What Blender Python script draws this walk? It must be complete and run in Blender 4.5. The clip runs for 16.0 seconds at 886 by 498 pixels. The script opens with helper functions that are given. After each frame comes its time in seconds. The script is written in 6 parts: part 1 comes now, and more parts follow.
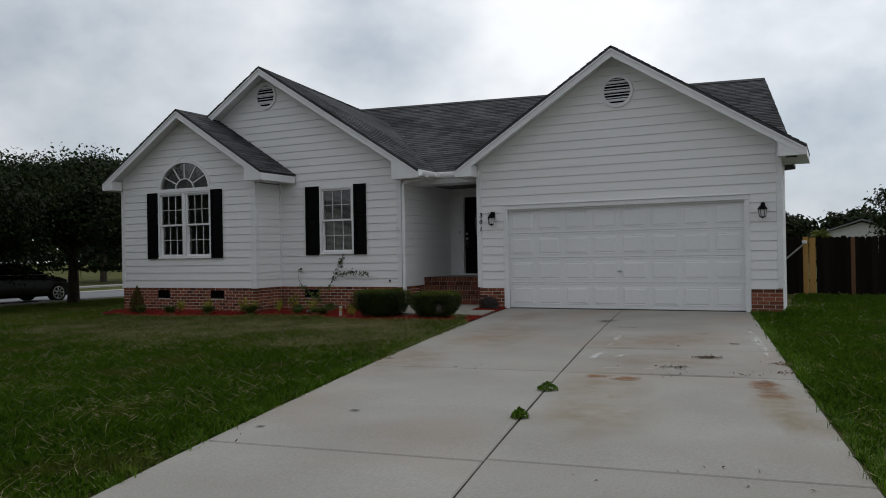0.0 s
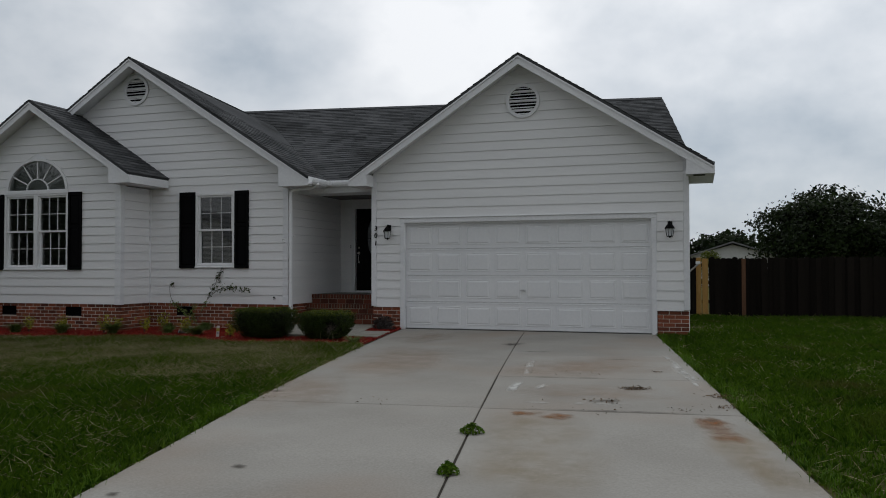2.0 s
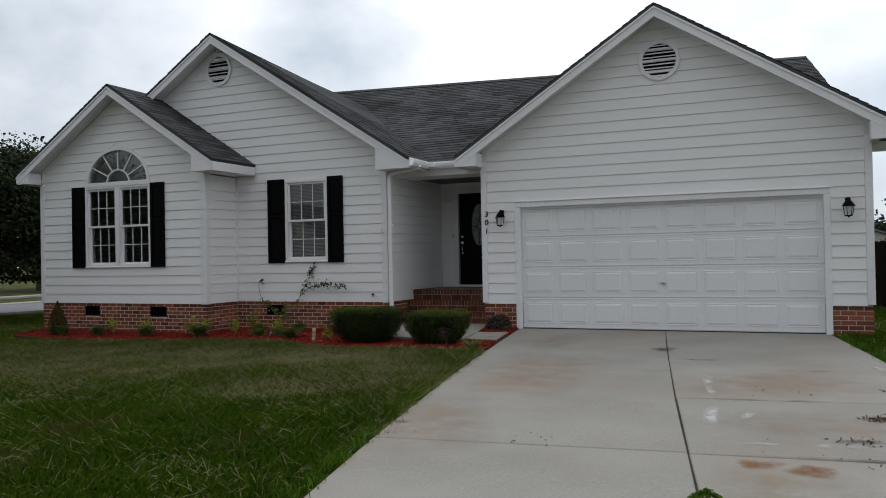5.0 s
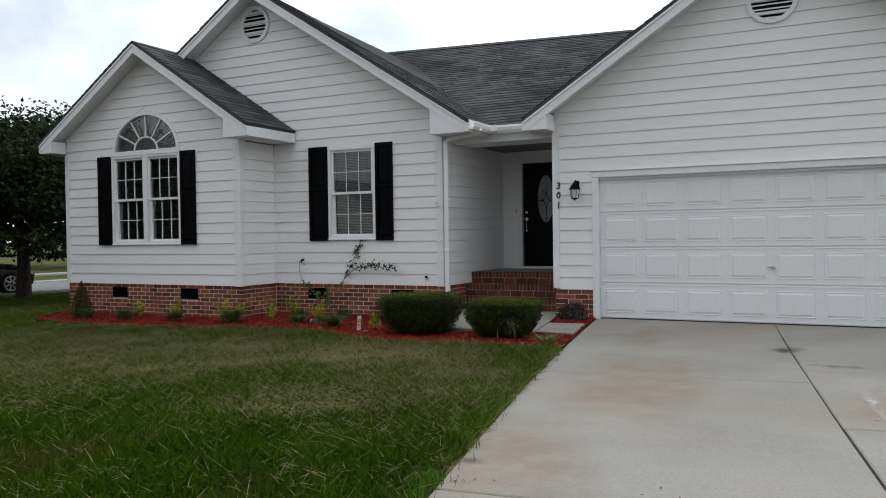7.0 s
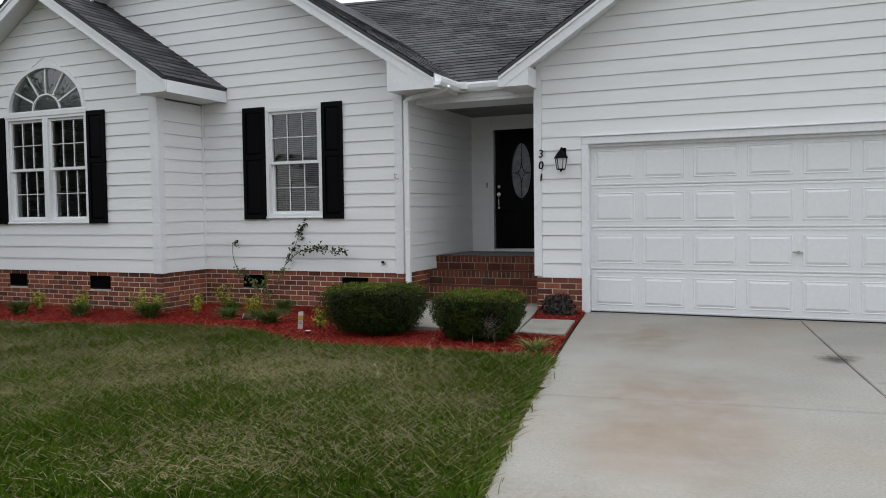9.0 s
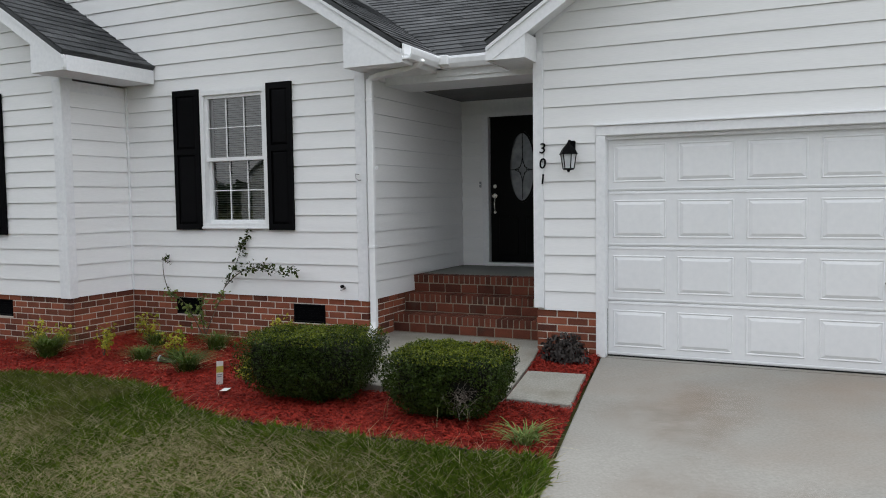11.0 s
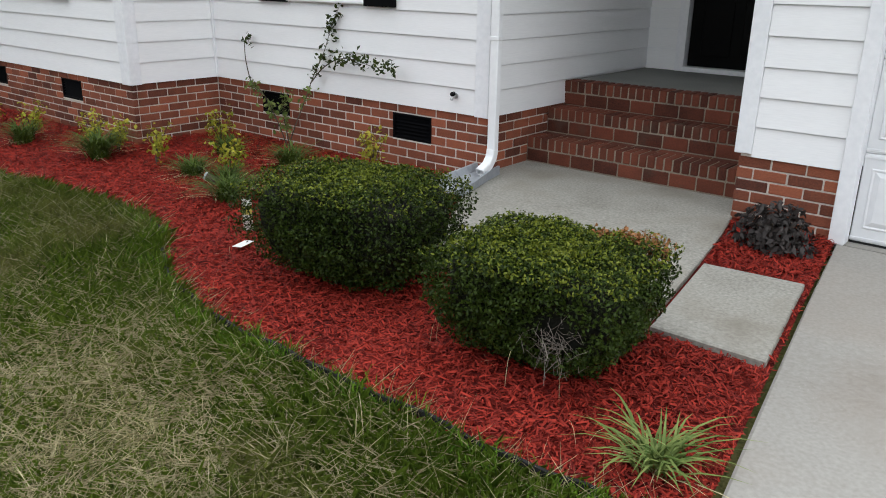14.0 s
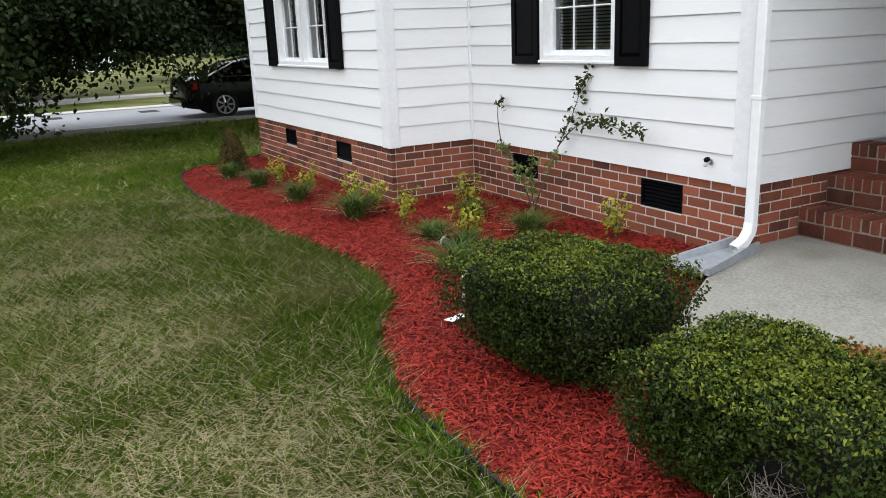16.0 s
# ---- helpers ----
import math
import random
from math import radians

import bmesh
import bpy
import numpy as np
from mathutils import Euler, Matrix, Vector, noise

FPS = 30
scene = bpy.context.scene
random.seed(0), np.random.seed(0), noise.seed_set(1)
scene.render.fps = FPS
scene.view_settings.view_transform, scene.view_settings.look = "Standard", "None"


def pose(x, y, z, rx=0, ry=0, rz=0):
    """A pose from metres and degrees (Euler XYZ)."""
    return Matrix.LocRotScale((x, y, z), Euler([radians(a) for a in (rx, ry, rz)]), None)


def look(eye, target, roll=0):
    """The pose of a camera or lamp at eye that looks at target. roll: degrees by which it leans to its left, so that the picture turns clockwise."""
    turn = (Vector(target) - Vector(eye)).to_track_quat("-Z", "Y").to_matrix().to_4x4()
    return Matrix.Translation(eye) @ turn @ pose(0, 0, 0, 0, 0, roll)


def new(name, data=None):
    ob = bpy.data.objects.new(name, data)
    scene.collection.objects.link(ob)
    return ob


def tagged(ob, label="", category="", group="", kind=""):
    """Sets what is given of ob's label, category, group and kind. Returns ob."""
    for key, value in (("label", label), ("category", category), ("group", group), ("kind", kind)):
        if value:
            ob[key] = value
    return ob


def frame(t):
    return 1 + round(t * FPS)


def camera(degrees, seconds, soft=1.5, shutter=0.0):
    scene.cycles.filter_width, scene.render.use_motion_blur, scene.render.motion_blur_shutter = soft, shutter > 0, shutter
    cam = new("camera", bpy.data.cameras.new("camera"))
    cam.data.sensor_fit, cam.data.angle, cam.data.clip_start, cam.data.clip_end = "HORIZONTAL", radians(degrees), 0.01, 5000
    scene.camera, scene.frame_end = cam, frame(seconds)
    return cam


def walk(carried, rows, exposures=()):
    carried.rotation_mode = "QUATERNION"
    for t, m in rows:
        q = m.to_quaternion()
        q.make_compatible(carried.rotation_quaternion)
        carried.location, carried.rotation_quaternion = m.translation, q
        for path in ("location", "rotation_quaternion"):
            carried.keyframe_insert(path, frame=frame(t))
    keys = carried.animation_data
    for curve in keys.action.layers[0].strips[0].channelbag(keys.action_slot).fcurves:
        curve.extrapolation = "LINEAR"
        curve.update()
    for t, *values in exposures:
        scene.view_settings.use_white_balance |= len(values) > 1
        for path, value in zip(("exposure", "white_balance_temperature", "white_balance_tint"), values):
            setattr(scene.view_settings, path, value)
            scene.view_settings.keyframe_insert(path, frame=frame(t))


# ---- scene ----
cam = camera(58.7, 16.0, soft=1.0)
PATH = [
    (0, (7.158, -16.111, 1.22), (6.264, -14.322, 1.232), -1.0),
    (0.5, (6.848, -15.862, 1.244), (5.955, -14.073, 1.267), -1.1),
    (1, (6.663, -15.61, 1.227), (5.813, -13.8, 1.278), -1.1),
    (1.5, (6.517, -15.271, 1.249), (5.695, -13.448, 1.3), -0.5),
    (2, (6.392, -15.084, 1.239), (5.778, -13.181, 1.287), -0.1),
    (2.5, (6.168, -14.904, 1.257), (5.726, -12.953, 1.288), -1.5),
    (3, (5.981, -14.755, 1.259), (5.505, -12.813, 1.249), -1.0),
    (3.5, (5.777, -14.412, 1.255), (5.061, -12.545, 1.22), -1.8),
    (4, (5.596, -14.133, 1.278), (4.806, -12.296, 1.296), -0.4),
    (4.2, (5.489, -14.004, 1.276), (4.684, -12.173, 1.303), -0.9),
    (6.3, (4.362, -12.474, 1.324), (3.571, -10.637, 1.321), -1.2),
    (6.5, (4.277, -12.316, 1.302), (3.435, -10.502, 1.295), -1.5),
    (7, (4.063, -11.817, 1.299), (3.153, -10.036, 1.266), -0.8),
    (7.5, (3.821, -11.41, 1.261), (2.992, -9.592, 1.172), 0.0),
    (8, (3.534, -10.978, 1.27), (2.629, -9.198, 1.17), -1.2),
    (8.5, (3.283, -10.526, 1.316), (2.38, -8.744, 1.227), -1.2),
    (9, (3.09, -10.004, 1.307), (2.279, -8.178, 1.215), -0.7),
    (9.2, (3.002, -9.82, 1.315), (2.237, -7.974, 1.251), -1.4),
    (11.3, (2.498, -7.265, 1.596), (1.635, -5.469, 1.437), -1.2),
    (11.5, (2.475, -7.06, 1.601), (1.602, -5.273, 1.394), -1.5),
    (12, (2.282, -6.621, 1.57), (1.39, -4.849, 1.324), 1.8),
    (12.5, (2.135, -6.198, 1.585), (1.172, -4.471, 1.281), -1.7),
    (13, (2.086, -5.741, 1.581), (0.903, -4.169, 1.218), 0.6),
    (13.5, (1.961, -5.374, 1.532), (0.725, -3.87, 1.076), -1.2),
    (14, (1.734, -5.006, 1.5), (0.524, -3.557, 0.841), 0.9),
    (14.5, (1.673, -4.693, 1.477), (0.284, -3.415, 0.816), -0.2),
    (15, (1.667, -4.435, 1.445), (0.16, -3.313, 0.761), -1.4),
    (15.5, (1.65, -4.424, 1.474), (0.026, -3.443, 0.841), -2.3),
    (16, (1.663, -4.469, 1.531), (-0.026, -3.536, 1.005), -2.3),
]
EXPOSURE = [(0.0, -0.65), (3.0, -0.82), (4.2, -0.5), (6.5, 0.0), (8.0, 0.4), (9.0, 0.5), (11.5, 0.65), (12.5, 0.7), (13.5, 0.8), (14.0, 1.05), (14.5, 1.5), (15.2, 1.65), (16.0, 1.4)]
walk(cam, [(t, look(eye, target, roll)) for t, eye, target, roll in PATH], EXPOSURE)

# ---- world and sun: an overcast sky ----
world = bpy.data.worlds.new("sky")
scene.world = world
world.use_nodes = True
wn, wl = world.node_tree.nodes, world.node_tree.links
wn.clear()
w_out = wn.new("ShaderNodeOutputWorld")
w_bg = wn.new("ShaderNodeBackground")
w_sky = wn.new("ShaderNodeTexSky")
w_sky.sky_type, w_sky.sun_disc = "NISHITA", False
w_sky.sun_elevation, w_sky.sun_rotation = radians(50), radians(8)
w_dim = wn.new("ShaderNodeVectorMath")
w_dim.operation = "SCALE"
w_dim.inputs["Scale"].default_value = 0.09
w_geo = wn.new("ShaderNodeTexCoord")
w_map = wn.new("ShaderNodeMapping")
w_map.inputs["Scale"].default_value = (1.0, 1.0, 1.5)
w_noise = wn.new("ShaderNodeTexNoise")
w_noise.inputs["Scale"].default_value = 2.2
w_noise.inputs["Detail"].default_value = 7
w_noise.inputs["Roughness"].default_value = 0.52
w_ramp = wn.new("ShaderNodeValToRGB")
w_ramp.color_ramp.elements[0].position, w_ramp.color_ramp.elements[0].color = 0.36, (0.58, 0.66, 0.75, 1)
w_ramp.color_ramp.elements[1].position, w_ramp.color_ramp.elements[1].color = 0.60, (1.25, 1.27, 1.30, 1)
w_mix = wn.new("ShaderNodeMix")
w_mix.data_type = "RGBA"
w_mix.inputs["Factor"].default_value = 0.9
w_bg.inputs["Strength"].default_value = 0.95
wl.new(w_sky.outputs["Color"], w_dim.inputs[0])
wl.new(w_geo.outputs["Generated"], w_map.inputs["Vector"])
wl.new(w_map.outputs["Vector"], w_noise.inputs["Vector"])
wl.new(w_noise.outputs["Fac"], w_ramp.inputs["Fac"])
wl.new(w_dim.outputs["Vector"], w_mix.inputs["A"])
wl.new(w_ramp.outputs["Color"], w_mix.inputs["B"])
# the cloud is brighter towards the hidden sun, behind the house
w_dot = wn.new("ShaderNodeVectorMath")
w_dot.operation = "DOT_PRODUCT"
w_dot.inputs[1].default_value = Vector((0.1, 0.64, 0.77)).normalized()
w_glow = wn.new("ShaderNodeMapRange")
w_glow.inputs["From Min"].default_value, w_glow.inputs["From Max"].default_value = -0.6, 1.0
w_glow.inputs["To Min"].default_value, w_glow.inputs["To Max"].default_value = 0.52, 1.55
w_mul = wn.new("ShaderNodeVectorMath")
w_mul.operation = "SCALE"
wl.new(w_geo.outputs["Generated"], w_dot.inputs[0])
wl.new(w_dot.outputs["Value"], w_glow.inputs["Value"])
wl.new(w_mix.outputs["Result"], w_mul.inputs[0])
wl.new(w_glow.outputs["Result"], w_mul.inputs["Scale"])
wl.new(w_mul.outputs["Vector"], w_bg.inputs["Color"])
wl.new(w_bg.outputs["Background"], w_out.inputs["Surface"])
sun = new("sun", bpy.data.lights.new("sun", "SUN"))
sun.data.energy, sun.data.angle, sun.data.color = 0.6, radians(25), (1.0, 0.97, 0.92)
sun.matrix_world = look((3, 20, 24), (0, 0, 0))


# ---- materials ----
def mat(name, a, b, rough=0.6, fine=40.0, wide=1.5, bump=0.15, metal=0.0, vary=0.0, island=0.0, spec=0.2, dirt=None, dirt_at=(0.6, 0.75), dirt_scale=3.0, stretch=(1, 1, 1)):
    """Principled surface: colour between a and b at a wide and a fine scale, with relief; vary: by object; island: by loose piece; dirt: a stain colour."""
    m = bpy.data.materials.new(name)
    m.use_nodes = True
    n, l = m.node_tree.nodes, m.node_tree.links
    p = n["Principled BSDF"]
    p.inputs["Roughness"].default_value, p.inputs["Metallic"].default_value = rough, metal
    p.inputs["Specular IOR Level"].default_value = spec
    co = n.new("ShaderNodeNewGeometry")
    mp = n.new("ShaderNodeMapping")
    mp.inputs["Scale"].default_value = stretch
    l.new(co.outputs["Position"], mp.inputs["Vector"])
    n1, n2 = n.new("ShaderNodeTexNoise"), n.new("ShaderNodeTexNoise")
    n1.inputs["Scale"].default_value, n1.inputs["Detail"].default_value = wide, 4
    n2.inputs["Scale"].default_value, n2.inputs["Detail"].default_value = fine, 5
    l.new(mp.outputs["Vector"], n1.inputs["Vector"])
    l.new(mp.outputs["Vector"], n2.inputs["Vector"])
    ad = n.new("ShaderNodeMath")
    ad.operation = "ADD"
    l.new(n1.outputs["Fac"], ad.inputs[0])
    l.new(n2.outputs["Fac"], ad.inputs[1])
    last = ad.outputs[0]
    for amount, node, socket in ((vary, "ShaderNodeObjectInfo", "Random"), (island, "ShaderNodeNewGeometry", "Random Per Island")):
        if amount:
            src, mu = n.new(node), n.new("ShaderNodeMath")
            mu.operation = "MULTIPLY_ADD"
            mu.inputs[1].default_value = amount
            l.new(src.outputs[socket], mu.inputs[0])
            l.new(last, mu.inputs[2])
            last = mu.outputs[0]
    mr = n.new("ShaderNodeMapRange")
    mr.inputs["From Min"].default_value, mr.inputs["From Max"].default_value = 0.7, 1.3 + vary + island
    l.new(last, mr.inputs["Value"])
    mx = n.new("ShaderNodeMix")
    mx.data_type = "RGBA"
    mx.inputs["A"].default_value, mx.inputs["B"].default_value = (*a, 1), (*b, 1)
    l.new(mr.outputs["Result"], mx.inputs["Factor"])
    colour = mx.outputs["Result"]
    if dirt:
        n3, r3, m3 = n.new("ShaderNodeTexNoise"), n.new("ShaderNodeMapRange"), n.new("ShaderNodeMix")
        n3.inputs["Scale"].default_value, n3.inputs["Detail"].default_value = dirt_scale, 6
        r3.inputs["From Min"].default_value, r3.inputs["From Max"].default_value = dirt_at
        m3.data_type = "RGBA"
        m3.inputs["B"].default_value = (*dirt, 1)
        l.new(mp.outputs["Vector"], n3.inputs["Vector"])
        l.new(n3.outputs["Fac"], r3.inputs["Value"])
        l.new(r3.outputs["Result"], m3.inputs["Factor"])
        l.new(colour, m3.inputs["A"])
        colour = m3.outputs["Result"]
    l.new(colour, p.inputs["Base Color"])
    if bump:
        bp = n.new("ShaderNodeBump")
        bp.inputs["Strength"].default_value, bp.inputs["Distance"].default_value = bump, 0.01
        l.new(n2.outputs["Fac"], bp.inputs["Height"])
        l.new(bp.outputs["Normal"], p.inputs["Normal"])
    return m


def leafy(name, a, b, rough=0.45, through_light=0.25, patch=None, patch_at=(0.5, 0.7), patch_scale=0.6):
    """Leaves and blades: each loose piece has its own shade; light passes through in part; patch: a second colour in drifts."""
    m = mat(name, a, b, rough, 6.0, 0.8, 0.0, island=1.0, spec=0.1, dirt=patch, dirt_at=patch_at, dirt_scale=patch_scale)
    n, l = m.node_tree.nodes, m.node_tree.links
    p, out = n["Principled BSDF"], n["Material Output"]
    tr, mx = n.new("ShaderNodeBsdfTranslucent"), n.new("ShaderNodeMixShader")
    l.new(p.inputs["Base Color"].links[0].from_socket, tr.inputs["Color"])
    mx.inputs["Fac"].default_value = through_light
    l.new(p.outputs[0], mx.inputs[1])
    l.new(tr.outputs[0], mx.inputs[2])
    l.new(mx.outputs[0], out.inputs["Surface"])
    return m


def glass_mat():
    m = bpy.data.materials.new("window_glass")
    m.use_nodes = True
    n, l = m.node_tree.nodes, m.node_tree.links
    n.clear()
    out, mx, fr = n.new("ShaderNodeOutputMaterial"), n.new("ShaderNodeMixShader"), n.new("ShaderNodeFresnel")
    tr, gl = n.new("ShaderNodeBsdfTransparent"), n.new("ShaderNodeBsdfGlossy")
    tr.inputs["Color"].default_value = (0.62, 0.66, 0.66, 1)
    gl.inputs["Roughness"].default_value = 0.01
    fr.inputs["IOR"].default_value = 2.2
    l.new(fr.outputs[0], mx.inputs["Fac"])
    l.new(tr.outputs[0], mx.inputs[1])
    l.new(gl.outputs[0], mx.inputs[2])
    l.new(mx.outputs[0], out.inputs["Surface"])
    return m


M = {}
M["siding"] = mat("white_siding", (0.78, 0.782, 0.785), (0.86, 0.86, 0.86), 0.55, 30, 0.9, 0.06, vary=0.12, stretch=(0.4, 0.4, 6))
M["trim"] = mat("white_trim_paint", (0.74, 0.75, 0.77), (0.84, 0.845, 0.86), 0.45, 25, 1.2, 0.04)
M["vinyl"] = mat("white_vinyl", (0.76, 0.77, 0.78), (0.85, 0.855, 0.86), 0.35, 20, 1.2, 0.02, spec=0.4)
M["garage"] = mat("white_enamelled_steel", (0.75, 0.76, 0.775), (0.81, 0.815, 0.825), 0.4, 18, 0.7, 0.02)
M["black"] = mat("black_satin_paint", (0.0025, 0.0025, 0.003), (0.0045, 0.0045, 0.0055), 0.5, 40, 2, 0.05, spec=0.05)
M["door"] = mat("black_gloss_paint", (0.002, 0.002, 0.002), (0.0035, 0.0035, 0.0035), 0.35, 30, 2, 0.02, spec=0.08)
M["brick"] = mat("red_brick", (0.055, 0.022, 0.017), (0.36, 0.115, 0.062), 0.85, 90, 6, 0.6, vary=1.5, dirt=(0.34, 0.25, 0.19), dirt_at=(0.70, 0.95), dirt_scale=12)
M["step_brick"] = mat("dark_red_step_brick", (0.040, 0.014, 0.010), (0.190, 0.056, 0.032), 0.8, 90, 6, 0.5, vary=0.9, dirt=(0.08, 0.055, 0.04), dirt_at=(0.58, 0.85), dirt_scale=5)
M["mortar"] = mat("grey_mortar", (0.52, 0.48, 0.43), (0.70, 0.66, 0.59), 0.95, 120, 5, 0.6)
# darker than the mortar of the brick walls
M["step_mortar"] = mat("dark_step_mortar", (0.15, 0.125, 0.095), (0.32, 0.27, 0.21), 0.95, 120, 5, 0.5)
M["shingle"] = mat("charcoal_shingle", (0.032, 0.034, 0.036), (0.125, 0.128, 0.132), 0.95, 160, 0.8, 0.6, island=0.8, spec=0.1, dirt=(0.024, 0.025, 0.025), dirt_at=(0.56, 0.72), dirt_scale=0.55)
M["concrete"] = mat("driveway_concrete", (0.235, 0.22, 0.195), (0.345, 0.33, 0.30), 0.85, 55, 0.9, 0.25, vary=0.15, dirt=(0.30, 0.235, 0.185), dirt_at=(0.50, 0.9), dirt_scale=0.5)
M["walk"] = mat("walkway_concrete", (0.20, 0.19, 0.165), (0.40, 0.385, 0.34), 0.85, 60, 1.6, 0.3, dirt=(0.15, 0.13, 0.10), dirt_at=(0.48, 0.80), dirt_scale=1.6)
M["porch"] = mat("porch_concrete", (0.16, 0.165, 0.155), (0.24, 0.24, 0.225), 0.85, 60, 1.5, 0.25)
M["joint"] = mat("dark_joint_dirt", (0.025, 0.022, 0.018), (0.06, 0.05, 0.04), 0.95, 40, 3, 0.3)
M["lawn"] = mat("lawn_soil_and_thatch", (0.045, 0.052, 0.016), (0.15, 0.14, 0.058), 0.95, 60, 0.5, 0.6, spec=0.03, dirt=(0.040, 0.060, 0.012), dirt_at=(0.44, 0.68), dirt_scale=0.6)
M["grass"] = leafy("grass_blades", (0.022, 0.070, 0.004), (0.140, 0.250, 0.018), 0.6, 0.30, (0.15, 0.14, 0.04), (0.57, 0.78), 0.7)
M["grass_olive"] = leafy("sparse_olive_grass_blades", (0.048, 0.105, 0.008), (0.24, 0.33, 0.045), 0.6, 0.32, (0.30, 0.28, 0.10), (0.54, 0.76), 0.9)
M["grass_dry"] = leafy("dry_grass_blades", (0.26, 0.22, 0.10), (0.74, 0.66, 0.42), 0.65, 0.25)
M["mulch"] = mat("red_dyed_mulch", (0.050, 0.004, 0.003), (0.17, 0.013, 0.008), 0.9, 45, 3, 0.8)
M["chips"] = mat("red_mulch_chips", (0.095, 0.007, 0.005), (0.38, 0.034, 0.019), 0.75, 60, 2, 0.3, island=1.4)
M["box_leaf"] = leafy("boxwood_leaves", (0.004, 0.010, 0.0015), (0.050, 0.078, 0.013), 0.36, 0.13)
# near-black: the shade inside a shrub, put into the colour of its core
M["bush_core"] = mat("painted_core_shade", (0.003, 0.004, 0.002), (0.010, 0.010, 0.006), 0.95, 60, 8, 0.8)
M["brown_leaf"] = leafy("browned_leaves", (0.20, 0.075, 0.03), (0.36, 0.17, 0.07), 0.5, 0.2)
M["gold_leaf"] = leafy("yellow_green_leaves", (0.13, 0.17, 0.015), (0.50, 0.44, 0.06), 0.4, 0.25)
M["strap_leaf"] = leafy("dark_strap_leaves", (0.018, 0.046, 0.007), (0.12, 0.17, 0.034), 0.4, 0.2)
M["strap_light"] = leafy("striped_strap_leaves", (0.06, 0.12, 0.025), (0.24, 0.28, 0.09), 0.4, 0.25)
M["purple_leaf"] = leafy("dark_purple_leaves", (0.018, 0.016, 0.016), (0.075, 0.065, 0.06), 0.35, 0.1)
M["cone_leaf"] = leafy("bronze_green_needles", (0.03, 0.035, 0.010), (0.13, 0.085, 0.025), 0.55, 0.15)
M["vine_leaf"] = leafy("rose_leaves", (0.008, 0.018, 0.005), (0.055, 0.075, 0.016), 0.4, 0.25)
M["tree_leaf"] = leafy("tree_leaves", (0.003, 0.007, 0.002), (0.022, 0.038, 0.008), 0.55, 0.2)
M["bark"] = mat("grey_brown_bark", (0.04, 0.032, 0.024), (0.11, 0.09, 0.07), 0.95, 30, 3, 0.9, stretch=(1, 1, 0.25))
M["dry_leaf"] = leafy("dry_brown_leaves", (0.045, 0.026, 0.014), (0.20, 0.13, 0.07), 0.8, 0.1)
M["soil"] = mat("bare_sandy_soil", (0.24, 0.19, 0.115), (0.46, 0.39, 0.26), 0.95, 70, 6, 0.6, spec=0.05)
M["asphalt"] = mat("grey_asphalt", (0.16, 0.165, 0.175), (0.24, 0.245, 0.255), 0.9, 80, 0.4, 0.3)
M["kerb"] = mat("pale_kerb_concrete", (0.27, 0.26, 0.24), (0.38, 0.37, 0.35), 0.9, 40, 1, 0.3)
M["fence"] = mat("dark_weathered_boards", (0.006, 0.005, 0.004), (0.022, 0.018, 0.015), 0.9, 30, 2, 0.4, vary=0.8, spec=0.05, stretch=(3, 3, 0.3))
M["new_wood"] = mat("new_yellow_timber", (0.36, 0.20, 0.06), (0.50, 0.30, 0.10), 0.75, 25, 2, 0.3, stretch=(3, 3, 0.3))
M["red_wood"] = mat("reddish_timber", (0.10, 0.05, 0.028), (0.17, 0.09, 0.05), 0.8, 25, 2, 0.3, stretch=(3, 3, 0.3))
M["grey_plastic"] = mat("grey_plastic", (0.25, 0.27, 0.29), (0.36, 0.38, 0.40), 0.5, 30, 3, 0.1)
M["edging"] = mat("black_plastic_edging", (0.008, 0.008, 0.008), (0.02, 0.02, 0.019), 0.45, 30, 3, 0.2)
M["metal"] = mat("dull_steel", (0.35, 0.35, 0.35), (0.55, 0.55, 0.54), 0.35, 40, 5, 0.1, metal=0.9)
M["brass"] = mat("pale_nickel", (0.62, 0.60, 0.55), (0.72, 0.70, 0.66), 0.22, 40, 5, 0.03, metal=1.0)
M["blind"] = mat("white_blind_slats", (0.58, 0.58, 0.56), (0.70, 0.70, 0.68), 0.5, 20, 2, 0.0)
# dark tone that stands for unlit rooms behind the glass
M["dark_room"] = mat("unlit_room_dark", (0.08, 0.075, 0.07), (0.12, 0.11, 0.10), 0.9, 8, 1, 0.0)
# grey set dark to carry the shade under the porch roof
M["porch_ceiling"] = mat("porch_ceiling_shade_grey", (0.16, 0.16, 0.16), (0.22, 0.22, 0.22), 0.8, 30, 2, 0.1)
M["soffit_vent"] = mat("dark_vent_mesh", (0.012, 0.012, 0.012), (0.03, 0.03, 0.03), 0.8, 90, 4, 0.3)
M["lamp_glass"] = mat("frosted_lamp_glass", (0.48, 0.50, 0.52), (0.58, 0.60, 0.62), 0.18, 30, 3, 0.05)
M["oval_glass"] = mat("bevelled_oval_glass", (0.10, 0.11, 0.12), (0.20, 0.215, 0.225), 0.06, 12, 4, 0.25, spec=1.0)
M["car_paint"] = mat("black_car_paint", (0.004, 0.004, 0.005), (0.007, 0.007, 0.008), 0.08, 30, 2, 0.0, spec=0.35)
M["car_glass"] = mat("dark_car_glass", (0.006, 0.007, 0.008), (0.01, 0.011, 0.012), 0.05, 30, 2, 0.0, spec=0.9)
M["rubber"] = mat("tyre_rubber", (0.010, 0.010, 0.010), (0.022, 0.022, 0.022), 0.85, 60, 4, 0.2)
M["tail_red"] = mat("red_tail_lens", (0.30, 0.012, 0.012), (0.42, 0.02, 0.018), 0.12, 30, 4, 0.0)
